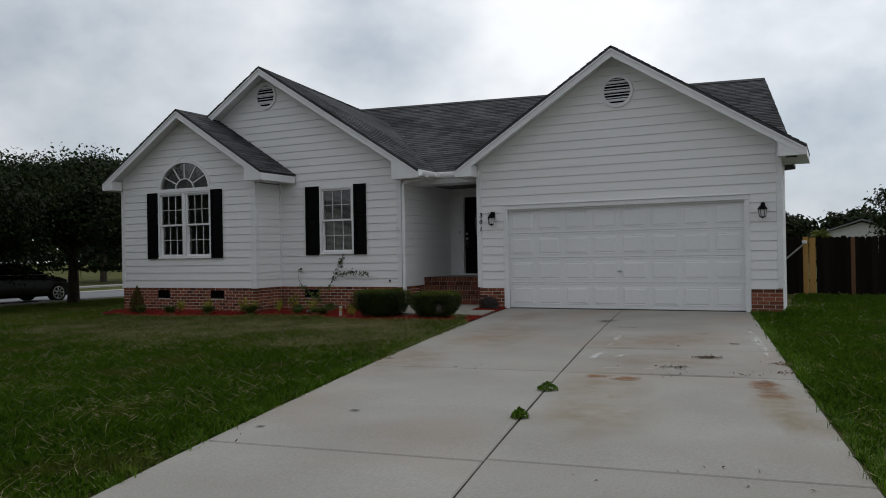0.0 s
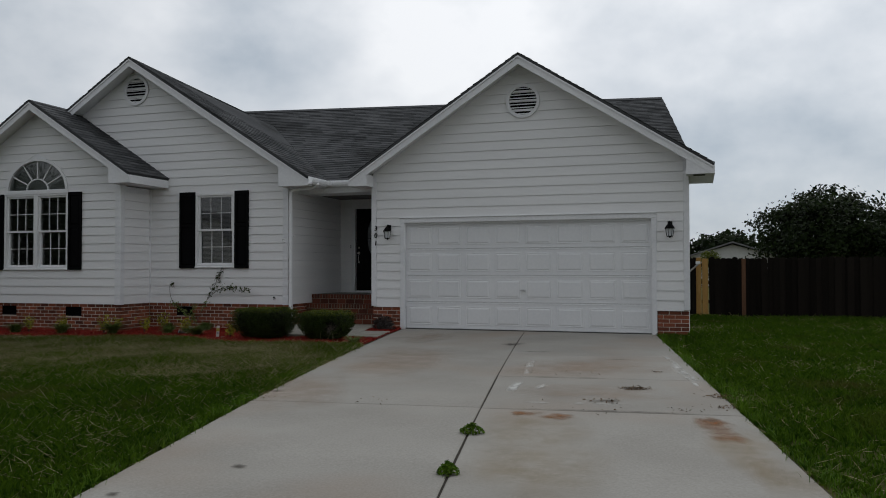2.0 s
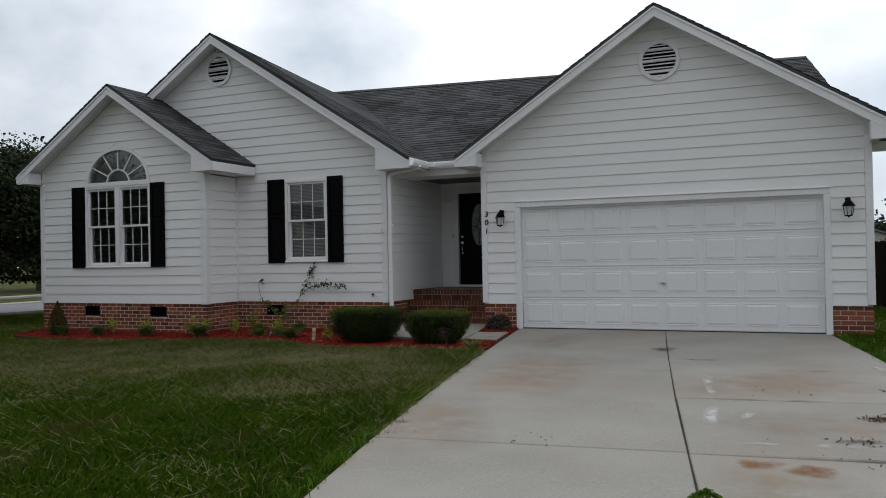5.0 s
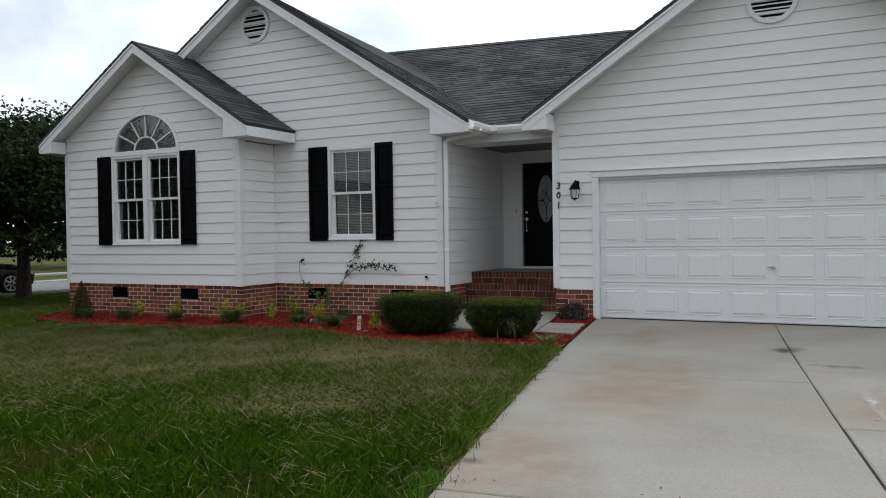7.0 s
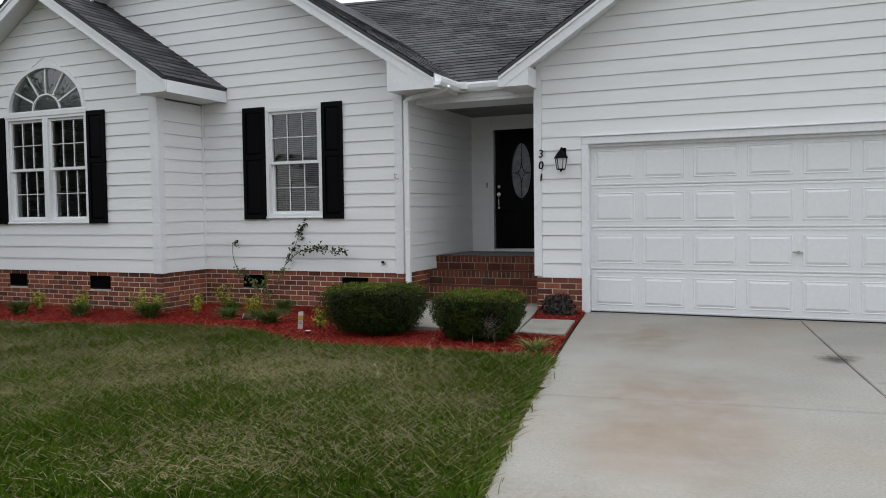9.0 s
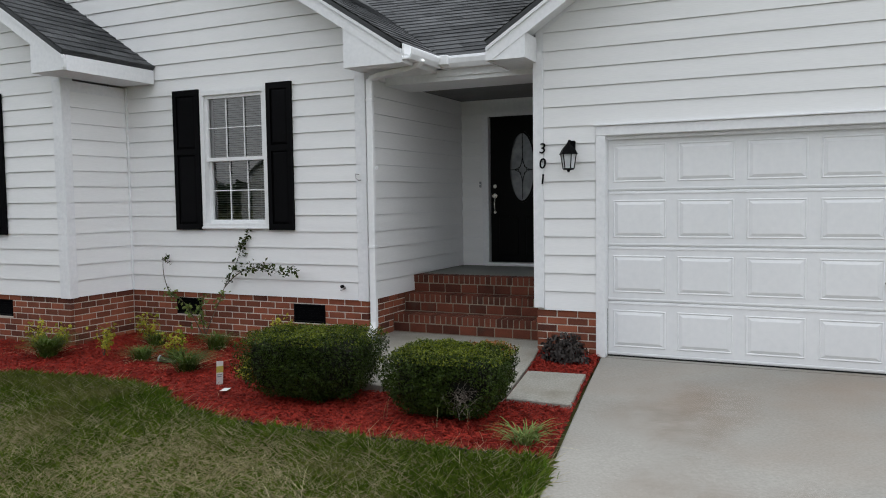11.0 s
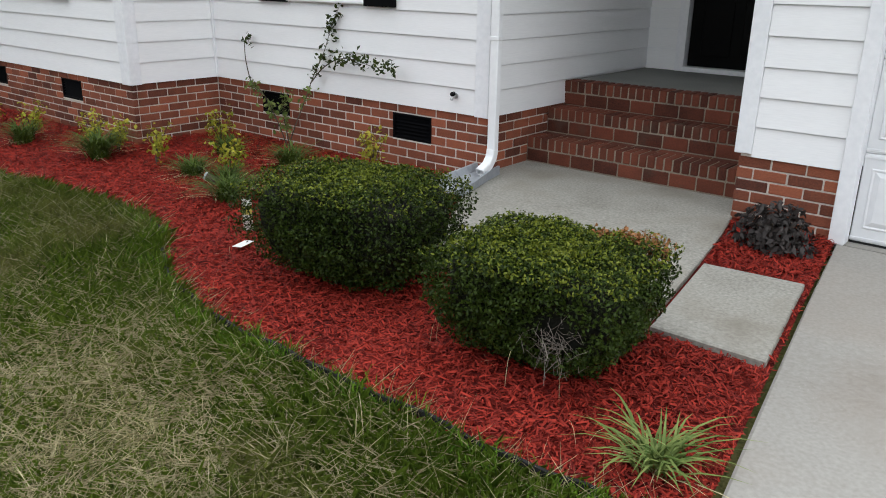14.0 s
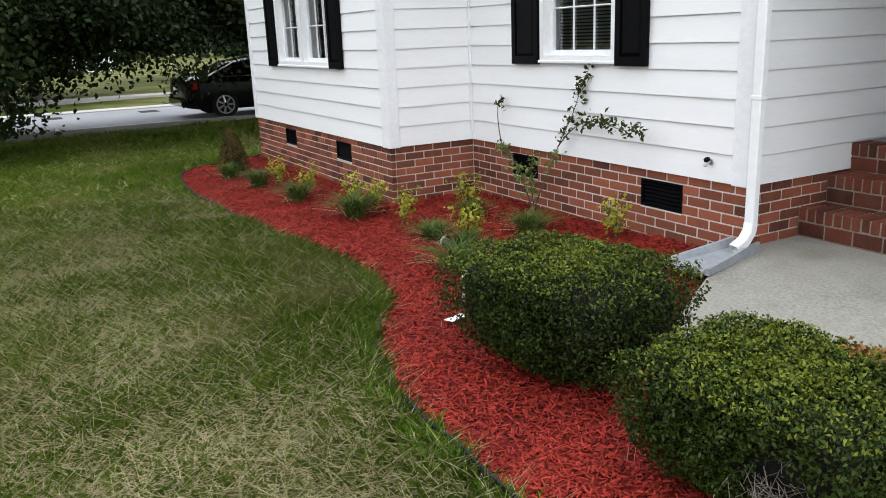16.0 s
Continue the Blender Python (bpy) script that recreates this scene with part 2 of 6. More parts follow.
M["white_card"] = mat("white_plant_card", (0.72, 0.72, 0.70), (0.82, 0.82, 0.80), 0.5, 30, 6, 0.0)
M["card_print"] = mat("yellow_card_print", (0.50, 0.44, 0.10), (0.60, 0.52, 0.14), 0.5, 30, 6, 0.0)
M["far_wall"] = mat("pale_far_siding", (0.50, 0.50, 0.49), (0.60, 0.60, 0.59), 0.8, 3, 0.3, 0.0)
M["far_roof"] = mat("grey_far_roof", (0.13, 0.13, 0.135), (0.19, 0.19, 0.195), 0.9, 6, 0.5, 0.0)
GLASS = glass_mat()


# ---- building blocks ----
def part(name, bm, material, parent=None, label="", smooth=False, kind=""):
    """Links a bmesh as one mesh object, under a thing or a part."""
    bmesh.ops.recalc_face_normals(bm, faces=bm.faces)
    me = bpy.data.meshes.new(name)
    bm.to_mesh(me)
    bm.free()
    me.materials.append(material)
    if smooth:
        me.polygons.foreach_set("use_smooth", [True] * len(me.polygons))
    ob = new(name, me)
    ob.parent = parent
    return tagged(ob, label, kind=kind)


def raw(name, verts, faces, material, parent=None, label="", kind=""):
    """Links plain vertex and face lists as one mesh object."""
    me = bpy.data.meshes.new(name)
    me.from_pydata(verts, [], faces)
    me.materials.append(material)
    ob = new(name, me)
    ob.parent = parent
    return tagged(ob, label, kind=kind)


def thing(name, place, label, category, group="", turn=0.0, kind=""):
    ob = new(name)
    ob.empty_display_size = 0.1
    ob.matrix_world = pose(*place, 0, 0, turn)
    return tagged(ob, label, category, group, kind)


def box(bm, x0, x1, y0, y1, z0, z1, bevel=0.0):
    made = bmesh.ops.create_cube(bm, size=1.0, matrix=Matrix.LocRotScale(((x0 + x1) / 2, (y0 + y1) / 2, (z0 + z1) / 2), None, (x1 - x0, y1 - y0, z1 - z0)))
    if bevel:
        edges = list({e for v in made["verts"] for e in v.link_edges})
        bmesh.ops.bevel(bm, geom=edges, offset=bevel, segments=1, affect="EDGES", profile=0.5)
    return bm


def boxed(*args, bevel=0.0):
    return box(bmesh.new(), *args, bevel=bevel)


def prism(bm, points, axis, a, b):
    """A polygon in the plane across the axis, drawn out from a to b. Points: (x, z) for y, (y, z) for x, (x, y) for z."""
    put = {"y": lambda p, d: (p[0], d, p[1]), "x": lambda p, d: (d, p[0], p[1]), "z": lambda p, d: (p[0], p[1], d)}[axis]
    va, vb = [bm.verts.new(put(p, a)) for p in points], [bm.verts.new(put(p, b)) for p in points]
    bm.faces.new(va)
    bm.faces.new(vb[::-1])
    for i in range(len(points)):
        j = (i + 1) % len(points)
        bm.faces.new((va[i], va[j], vb[j], vb[i]))
    return bm


def pierced(bm, outer, holes, axis, a, b):
    """As prism(), with holes through it."""
    put = {"y": lambda p, d: (p[0], d, p[1]), "x": lambda p, d: (d, p[0], p[1])}[axis]
    rings = [outer, *holes]
    both = []
    for d in (a, b):
        loops = [[bm.verts.new(put(p, d)) for p in ring] for ring in rings]
        edges = [bm.edges.new((lp[i], lp[(i + 1) % len(lp)])) for lp in loops for i in range(len(lp))]
        bmesh.ops.triangle_fill(bm, use_beauty=True, use_dissolve=False, edges=edges)
        both.append(loops)
    for la, lb in zip(*both):
        for i in range(len(la)):
            j = (i + 1) % len(la)
            bm.faces.new((la[i], la[j], lb[j], lb[i]))
    return bm


def tube(bm, points, radius, sides=6, end=None):
    """A round bar along points; end: radius at its end."""
    rings, n = [], len(points)
    for i, p in enumerate(points):
        p = Vector(p)
        d = (Vector(points[min(i + 1, n - 1)]) - Vector(points[max(i - 1, 0)])).normalized()
        u = d.cross(Vector((0.31, 0.23, 0.92))).normalized()
        v = d.cross(u)
        r = radius if end is None else radius + (end - radius) * i / (n - 1)
        rings.append([bm.verts.new(p + r * (math.cos(k * math.tau / sides) * u + math.sin(k * math.tau / sides) * v)) for k in range(sides)])
    for ra, rb in zip(rings, rings[1:]):
        for k in range(sides):
            bm.faces.new((ra[k], ra[(k + 1) % sides], rb[(k + 1) % sides], rb[k]))
    bm.faces.new(rings[0][::-1])
    bm.faces.new(rings[-1])
    return bm


def level(x, y):
    """Height of the open ground: it falls gently to the street and to the side road."""
    return 0.016 * min(0.0, max(y, -25.0)) + float(np.interp(x, (-60, -30, -24, -18, -9, -5, -1, 0), (-0.1, -0.3, -0.3, -0.28, -0.1, -0.1, -0.03, 0)))


rnd = random.Random(4)

# ---- ground ----
xs = np.unique(np.concatenate([np.linspace(-400, -40, 19), np.linspace(-40, -12, 29), np.linspace(-12, 12, 61), np.linspace(12, 40, 15), np.linspace(40, 400, 19)]))
ys = np.unique(np.concatenate([np.linspace(-400, -40, 19), np.linspace(-40, -18, 12), np.linspace(-18, 4, 56), np.linspace(4, 40, 19), np.linspace(40, 400, 19)]))
verts = [(x, y, level(x, y) - 0.035 + (0.012 * noise.noise((x * 0.9, y * 0.9, 0)) if -9 < x < 1 and -17 < y < -4 else 0)) for y in ys for x in xs]
nx = len(xs)
faces = [(j * nx + i, j * nx + i + 1, (j + 1) * nx + i + 1, (j + 1) * nx + i) for j in range(len(ys) - 1) for i in range(nx - 1)]
tagged(raw("ground", verts, faces, M["lawn"]), "patchy green and straw-coloured lawn ground", "lawn", kind="structure")

# ---- driveway: skewed concrete slabs ----
driveway = thing("driveway", (0, 0, 0), "stained pale concrete driveway in jointed slabs", "driveway", kind="structure")
EDGES = {"left": (0.655, 0.132, 0.0046), "middle": (3.19, 0.141, 0.0018), "right": (5.66, 0.155, 0.0)}


def drive_x(edge, y):
    a, b, c = EDGES[edge]
    return a - b * y + c * y * y


def slab(parent, name, corners, thick, material, top, inset=0.006):
    """A concrete slab with softened upper edges; corners run round it, top gives its height."""
    c = Vector((sum(p[0] for p in corners) / len(corners), sum(p[1] for p in corners) / len(corners)))
    pts = [Vector(p) + (c - Vector(p)).normalized() * inset * 1.4 for p in corners]
    inner = [p + (c - p).normalized() * 0.012 for p in pts]
    bm = bmesh.new()
    low = [bm.verts.new((p.x, p.y, top(p.x, p.y) - thick)) for p in pts]
    mid = [bm.verts.new((p.x, p.y, top(p.x, p.y) - 0.007)) for p in pts]
    up = [bm.verts.new((p.x, p.y, top(p.x, p.y))) for p in inner]
    bm.faces.new(up)
    n = len(pts)
    for i in range(n):
        j = (i + 1) % n
        bm.faces.new((low[i], low[j], mid[j], mid[i]))
        bm.faces.new((mid[i], mid[j], up[j], up[i]))
    return part(name, bm, material, parent)


def drive_top(x, y):
    return 0.016 * min(0.0, y)


def cross_y(y_mid, x):
    return y_mid + 0.115 * (x - drive_x("middle", y_mid)) if y_mid < -0.1 else y_mid


for ea, eb, cuts in (("left", "middle", (-0.02, -4.05, -7.62, -11.25, -14.9, -18.5)), ("middle", "right", (-0.02, -3.5, -5.65, -7.65, -11.2, -14.9, -18.5))):
    for near, far in zip(cuts, cuts[1:]):
        ends = {(e, c): cross_y(c, drive_x(e, c)) for e in (ea, eb) for c in (near, far)}
        corners = [(drive_x(ea, y), y) for y in np.linspace(ends[ea, far], ends[ea, near], 5)]
        corners += [(drive_x(eb, y), y) for y in np.linspace(ends[eb, near], ends[eb, far], 5)]
        slab(driveway, "slab", corners, 0.1, M["concrete"], drive_top, 0.003 if far in (-3.5, -5.65) or near == -3.5 else 0.008)
raw("joint_bed", [(drive_x(e, y), y, drive_top(0, y) - 0.009) for e, y in (("left", 0.1), ("right", 0.1), ("right", -18.4), ("left", -18.4))], [(0, 1, 2, 3)], M["joint"], driveway)

# ---- house: walls ----
BRICK_TOP, FLOOR_Z = 0.47, 0.65
Y_MAIN, Y_BAY, Y_PORCH = -0.16, -1.12, 2.43
X_L, X_BAY_R, X_MAIN_R, X_GAR_R = -9.87, -5.39, -1.893, 6.24
PITCH = 0.64
BOARD = 0.186
SIDE_Z, GAR_Z, GAR_BOARD = 0.472, 0.442, 0.183
GAR, MAIN, BAY = (3.16, 5.36, 3.54), (-5.69, 5.99, 4.47), (-7.54, 4.95, 2.66)


def ellipse(cx, cz, a, b, n=24, start=0.0, stop=math.tau):
    return [(cx + a * math.cos(start + (stop - start) * i / n), cz + b * math.sin(start + (stop - start) * i / n)) for i in range(n + (stop - start < 6))]


def gable_points(x0, x1, base, roof, drop=0.13):
    """The outline of a gable wall from x0 to x1 under a roof (peak x, peak z, half width)."""
    px, pz, _ = roof
    under = lambda x: pz - drop - PITCH * abs(x - px)  # noqa: E731
    return [(x0, base), (x1, base), (x1, under(x1)), (px, pz - drop), (x0, under(x0))]


def siding(parent, flat, u0, u1, base, top, holes=(), roof=None, drop=0.17, board=0.186):
    """Lapped boards on a wall. flat(u, depth, z) places a point; holes(z) gives the open stretches at a height."""
    z = base
    while z < top - 0.02:
        z2 = min(z + board, top)

        def ends(h):
            a, b = u0, u1
            if roof:
                px, pz, _ = roof
                reach = (pz - drop - h) / PITCH
                a, b = max(a, px - reach), min(b, px + reach)
            return a, b

        lo, hi = ends(z), ends(z2)
        if lo[1] - lo[0] > 0.05:
            if hi[1] <= hi[0]:
                hi = ((lo[0] + lo[1]) / 2, (lo[0] + lo[1]) / 2 + 0.001)
            cuts = [h for h in holes if h[2] < z2 - 0.01 and h[3] > z + 0.01]
            spans = [(lo[0], hi[0])]
            for h in sorted(cuts):
                ga, gb = h[0], h[1]
                if len(h) == 5:
                    wide = math.sqrt(max(0.0, 1 - (max(z - h[2], 0) / (h[3] - h[2])) ** 2)) * (h[1] - h[0]) / 2
                    wide2 = math.sqrt(max(0.0, 1 - (min(z2 - h[2], h[3] - h[2]) / (h[3] - h[2])) ** 2)) * (h[1] - h[0]) / 2
                    c = (h[0] + h[1]) / 2
                    spans += [((c - wide, c - wide2)), ((c + wide, c + wide2))]
                else:
                    spans += [(ga, ga), (gb, gb)]
            spans.append((lo[1], hi[1]))
            for (a, a2), (b, b2) in zip(spans[::2], spans[1::2]):
                if b - a < 0.02:
                    continue
                t = 0.006 + 0.006 * (1 - (z2 - z) / board)
                zb = z + 0.007 if z > base else max(z - 0.006, 0.441)
                v = [flat(a, 0.0, zb), flat(b, 0.0, zb), flat(b, 0.020, zb), flat(a, 0.020, zb), flat(a2, 0.0, z2), flat(b2, 0.0, z2), flat(b2, t, z2), flat(a2, t, z2)]
                raw("siding_board", v, [(0, 1, 2, 3), (3, 2, 6, 7), (7, 6, 5, 4), (0, 3, 7, 4), (1, 5, 6, 2), (0, 4, 5, 1)], M["siding"], parent)
        z = z2


def front(y):
    return lambda u, d, z: (u, y - d, z)


def side_right(x):
    return lambda u, d, z: (x + d, u, z)


def side_left(x):
    return lambda u, d, z: (x - d, u, z)


def wall(name, label, outer, holes, axis, a, b):
    return tagged(part(name, pierced(bmesh.new(), outer, holes, axis, a, b), M["trim"], label=label, kind="structure"), category="wall")


def rect(x0, x1, z0, z1):
    return [(x0, z0), (x1, z0), (x1, z1), (x0, z1)]


def lath(parent, name, material, *args, bevel=0.004):
    return part(name, boxed(*args, bevel=bevel), material, parent)


# garage front
g_wall = wall("wall_garage_front", "white lapped siding gable wall round the garage door", [(0.0, BRICK_TOP), (0.707, BRICK_TOP), (0.707, 2.155), (5.585, 2.155), (5.585, BRICK_TOP), (X_GAR_R, BRICK_TOP), *gable_points(0, X_GAR_R, 0, GAR)[2:]], [], "y", 0.0, 0.16)
siding(g_wall, front(0.0), 0.085, 0.612, GAR_Z, GAR_Z + 10 * GAR_BOARD, roof=GAR, board=GAR_BOARD)
siding(g_wall, front(0.0), 5.68, X_GAR_R - 0.085, GAR_Z, GAR_Z + 10 * GAR_BOARD, roof=GAR, board=GAR_BOARD)
siding(g_wall, front(0.0), 0.085, X_GAR_R - 0.085, GAR_Z + 10 * GAR_BOARD, 5.15, roof=GAR, board=GAR_BOARD)
for x0, x1 in ((-0.024, 0.083), (X_GAR_R - 0.083, X_GAR_R + 0.024)):
    lath(g_wall, "corner_board", M["trim"], x0, x1, -0.026, 0.09, BRICK_TOP - 0.012, 3.02)
# main front (left wing)
W2 = (-4.167, -3.18, 1.262, 2.90)
BW = (-8.553, -6.763, 1.22, 2.95)
ARCH = (-7.655, 2.95, 0.86, 0.75)
m_wall = wall("wall_main_front", "white lapped siding gable wall of the left wing", gable_points(X_L, X_MAIN_R, BRICK_TOP, MAIN), [rect(W2[0] + 0.04, W2[1] - 0.04, W2[2] + 0.04, W2[3] - 0.04), rect(X_L + 0.3, X_BAY_R - 0.3, BRICK_TOP + 0.1, 3.6)], "y", Y_MAIN, Y_MAIN + 0.16)
siding(m_wall, front(Y_MAIN), X_BAY_R + 0.037, X_MAIN_R - 0.11, SIDE_Z, SIDE_Z + 13 * BOARD, [W2])
siding(m_wall, front(Y_MAIN), X_L, X_MAIN_R, SIDE_Z + 13 * BOARD, 5.85, [(X_L - 1, BAY[0] + 0.9, 2.9, 4.1)], roof=MAIN)
lath(m_wall, "corner_board", M["trim"], X_MAIN_R - 0.108, X_MAIN_R + 0.024, Y_MAIN - 0.026, Y_MAIN + 0.09, BRICK_TOP - 0.012, 3.02)
lath(m_wall, "corner_board", M["trim"], X_BAY_R + 0.001, X_BAY_R + 0.036, Y_MAIN - 0.036, Y_MAIN - 0.001, BRICK_TOP - 0.004, 3.02)
# bay front and its sides
arch_hole = [(ARCH[0] + (ARCH[2] - 0.045) * math.cos(a), ARCH[1] + 0.05 + (ARCH[3] - 0.09) * math.sin(a)) for a in np.linspace(0, math.pi, 20)]
b_wall = wall("wall_bay_front", "white lapped siding gable wall of the projecting bay", gable_points(X_L, X_BAY_R, BRICK_TOP, BAY), [rect(BW[0] + 0.04, BW[1] - 0.04, BW[2] + 0.04, BW[3] - 0.04), arch_hole], "y", Y_BAY, Y_BAY + 0.16)
siding(b_wall, front(Y_BAY), X_L + 0.09, X_BAY_R - 0.13, SIDE_Z, SIDE_Z + 13 * BOARD, [BW, (ARCH[0] - ARCH[2], ARCH[0] + ARCH[2], ARCH[1], ARCH[1] + ARCH[3], 1)])
siding(b_wall, front(Y_BAY), X_L + 0.02, X_BAY_R - 0.02, SIDE_Z + 13 * BOARD, 4.8, [(ARCH[0] - ARCH[2], ARCH[0] + ARCH[2], ARCH[1], ARCH[1] + ARCH[3], 1)], roof=BAY)
lath(b_wall, "corner_board", M["trim"], X_BAY_R - 0.128, X_BAY_R + 0.026, Y_BAY - 0.026, Y_BAY + 0.1, BRICK_TOP - 0.012, 3.02)
lath(b_wall, "corner_board", M["trim"], X_L - 0.024, X_L + 0.088, Y_BAY - 0.026, Y_BAY + 0.1, BRICK_TOP - 0.012, 3.02)
bs_wall = tagged(part("wall_bay_side", boxed(X_BAY_R - 0.16, X_BAY_R, Y_BAY + 0.16, Y_MAIN - 0.002, BRICK_TOP, 3.02), M["trim"], label="white lapped siding return of the bay", kind="structure"), category="wall")
siding(bs_wall, side_right(X_BAY_R), Y_BAY + 0.102, Y_MAIN - 0.037, SIDE_Z, SIDE_Z + 13 * BOARD)
# porch walls
p_wall = tagged(part("wall_porch_left", boxed(X_MAIN_R - 0.16, X_MAIN_R, Y_MAIN + 0.16, Y_PORCH + 0.2, BRICK_TOP, 3.05), M["trim"], label="white lapped siding wall beside the porch", kind="structure"), category="wall")
siding(p_wall, side_right(X_MAIN_R), Y_MAIN + 0.092, Y_PORCH - 0.002, SIDE_Z, 2.95)
DOOR = (-1.47, -0.56, 0.70, 2.66)
e_wall = wall("wall_porch_back", "white lapped siding wall round the front door", rect(X_MAIN_R, 0.0, 0.3, 3.05), [rect(DOOR[0] - 0.02, DOOR[1] + 0.02, FLOOR_Z + 0.01, DOOR[3] + 0.02)], "y", Y_PORCH, Y_PORCH + 0.16)
siding(e_wall, front(Y_PORCH), X_MAIN_R + 0.024, -0.002, SIDE_Z + BOARD, 2.95, [(DOOR[0] - 0.1, DOOR[1] + 0.1, 0.3, DOOR[3] + 0.1)])
tagged(part("wall_porch_right", boxed(0.0, 0.14, 0.16, Y_PORCH + 0.2, 0.0, 3.05), M["trim"], label="white painted side wall of the garage", kind="structure"), category="wall")
tagged(part("wall_garage_side", boxed(X_GAR_R - 0.16, X_GAR_R, 0.16, 1.3, -0.1, 3.05), M["siding"], label="white siding side wall of the garage", kind="structure"), category="wall")
tagged(part("wall_right_end", boxed(5.34, 5.5, 1.3, 10.2, -0.1, 3.05), M["siding"], label="white siding end wall of the main block", kind="structure"), category="wall")
tagged(part("wall_garage_return", boxed(5.5, X_GAR_R - 0.16, 1.14, 1.3, -0.1, 3.05), M["siding"], label="white siding return of the garage", kind="structure"), category="wall")
tagged(part("wall_left_side", boxed(X_L, X_L + 0.16, Y_BAY + 0.16, 10.2, -0.1, 3.05), M["siding"], label="white siding end wall of the left wing", kind="structure"), category="wall")
tagged(part("wall_back", boxed(X_L, 5.5, 10.2, 10.36, -0.1, 3.3), M["siding"], label="white siding back wall", kind="structure"), category="wall")
# added surfaces close the rooms; the lack of light is in their dark colour
tagged(part("wall_inside", boxed(X_L + 0.16, X_MAIN_R - 0.16, 1.9, 2.0, -0.1, 3.0), M["dark_room"], label="added partition behind the windows, unlit dark put into its colour", kind="structure"), category="wall")
tagged(part("wall_garage_inside", boxed(0.14, X_GAR_R - 0.16, 0.9, 1.0, -0.1, 3.0), M["dark_room"], label="added unseen partition behind the garage door, coloured dark as unlit", kind="structure"), category="wall")
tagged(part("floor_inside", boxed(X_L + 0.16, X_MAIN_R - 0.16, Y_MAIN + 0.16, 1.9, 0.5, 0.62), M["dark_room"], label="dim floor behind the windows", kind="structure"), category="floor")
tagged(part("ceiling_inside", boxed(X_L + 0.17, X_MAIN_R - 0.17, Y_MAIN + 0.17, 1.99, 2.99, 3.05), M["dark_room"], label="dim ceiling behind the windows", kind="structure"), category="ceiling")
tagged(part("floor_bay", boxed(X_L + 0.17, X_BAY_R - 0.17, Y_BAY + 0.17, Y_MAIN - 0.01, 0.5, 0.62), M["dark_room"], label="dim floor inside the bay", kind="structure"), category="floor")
# the porch's shade is painted into this ceiling's dark colour
tagged(part("ceiling_porch", boxed(X_MAIN_R + 0.002, -0.002, 0.92, Y_PORCH - 0.002, 2.90, 2.98), M["porch_ceiling"], label="dim grey porch ceiling, porch shade put into its colour", kind="structure"), category="ceiling")
tagged(part("soffit_porch", boxed(X_MAIN_R + 0.002, -0.002, 0.292, 0.918, 2.855, 2.98, bevel=0.004), M["trim"], label="white boxed soffit over the porch opening", kind="structure"), category="soffit")
tagged(part("fascia_porch", boxed(-1.235, -0.002, 0.272, 0.29, 2.90, 3.12), M["trim"], label="white fascia board behind the porch gutter", kind="structure"), category="fascia")


# ---- house: roofs ----
def shingles(name, label, e0, e1, r0, r1, material=None, course=0.145, tab=0.31):
    """A roof plane of lapped shingle tabs between an eave line e0-e1 and a ridge line r0-r1."""
    e0, e1, r0, r1 = map(Vector, (e0, e1, r0, r1))
    nrm = (e1 - e0).cross(r0 - e0).normalized()
    if nrm.z < 0:
        nrm = -nrm
    rows = max(2, int(abs((r0 - e0).dot(nrm.cross(e1 - e0).normalized())) / course))
    vs, fs, rr = [], [], random.Random(len(name) + rows)
    for k in range(rows):
        f0, f1 = k / rows, min(1.0, (k + 1.15) / rows)
        a0, b0, a1, b1 = e0.lerp(r0, f0), e1.lerp(r1, f0), e0.lerp(r0, f1), e1.lerp(r1, f1)
        n = max(1, int(round((b0 - a0).length / tab)))
        off = rr.random() * 0.7
        for i in range(-1, n + 1):
            u0, u1 = (i + off) / n, (i + 1 + off) / n - 0.006 / max(0.1, (b0 - a0).length)
            u0, u1 = max(0.0, u0), min(1.0, u1)
            if u1 - u0 < 0.002:
                continue
            h = 0.012 + rr.random() * 0.004
            p = [a0.lerp(b0, u0), a0.lerp(b0, u1), a1.lerp(b1, u1), a1.lerp(b1, u0)]
            s = len(vs)
            vs += [tuple(p[0] + nrm * h), tuple(p[1] + nrm * h), tuple(p[2] + nrm * 0.002), tuple(p[3] + nrm * 0.002), tuple(p[0]), tuple(p[1])]
            fs += [(s, s + 1, s + 2, s + 3), (s + 4, s + 5, s + 1, s)]
    deck = [e0, e1, r1, r0]
    bm = bmesh.new()
    top = [bm.verts.new(p - nrm * 0.004) for p in deck]
    low = [bm.verts.new(p - nrm * 0.05) for p in deck]
    bm.faces.new(top)
    bm.faces.new(low[::-1])
    for i in range(4):
        j = (i + 1) % 4
        bm.faces.new((top[i], top[j], low[j], low[i]))
    ob = tagged(part(name, bm, M["shingle"], label=label, kind="structure"), category="roof")
    raw("shingle_tabs", vs, fs, M["shingle"], ob, kind="stuff")
    return ob


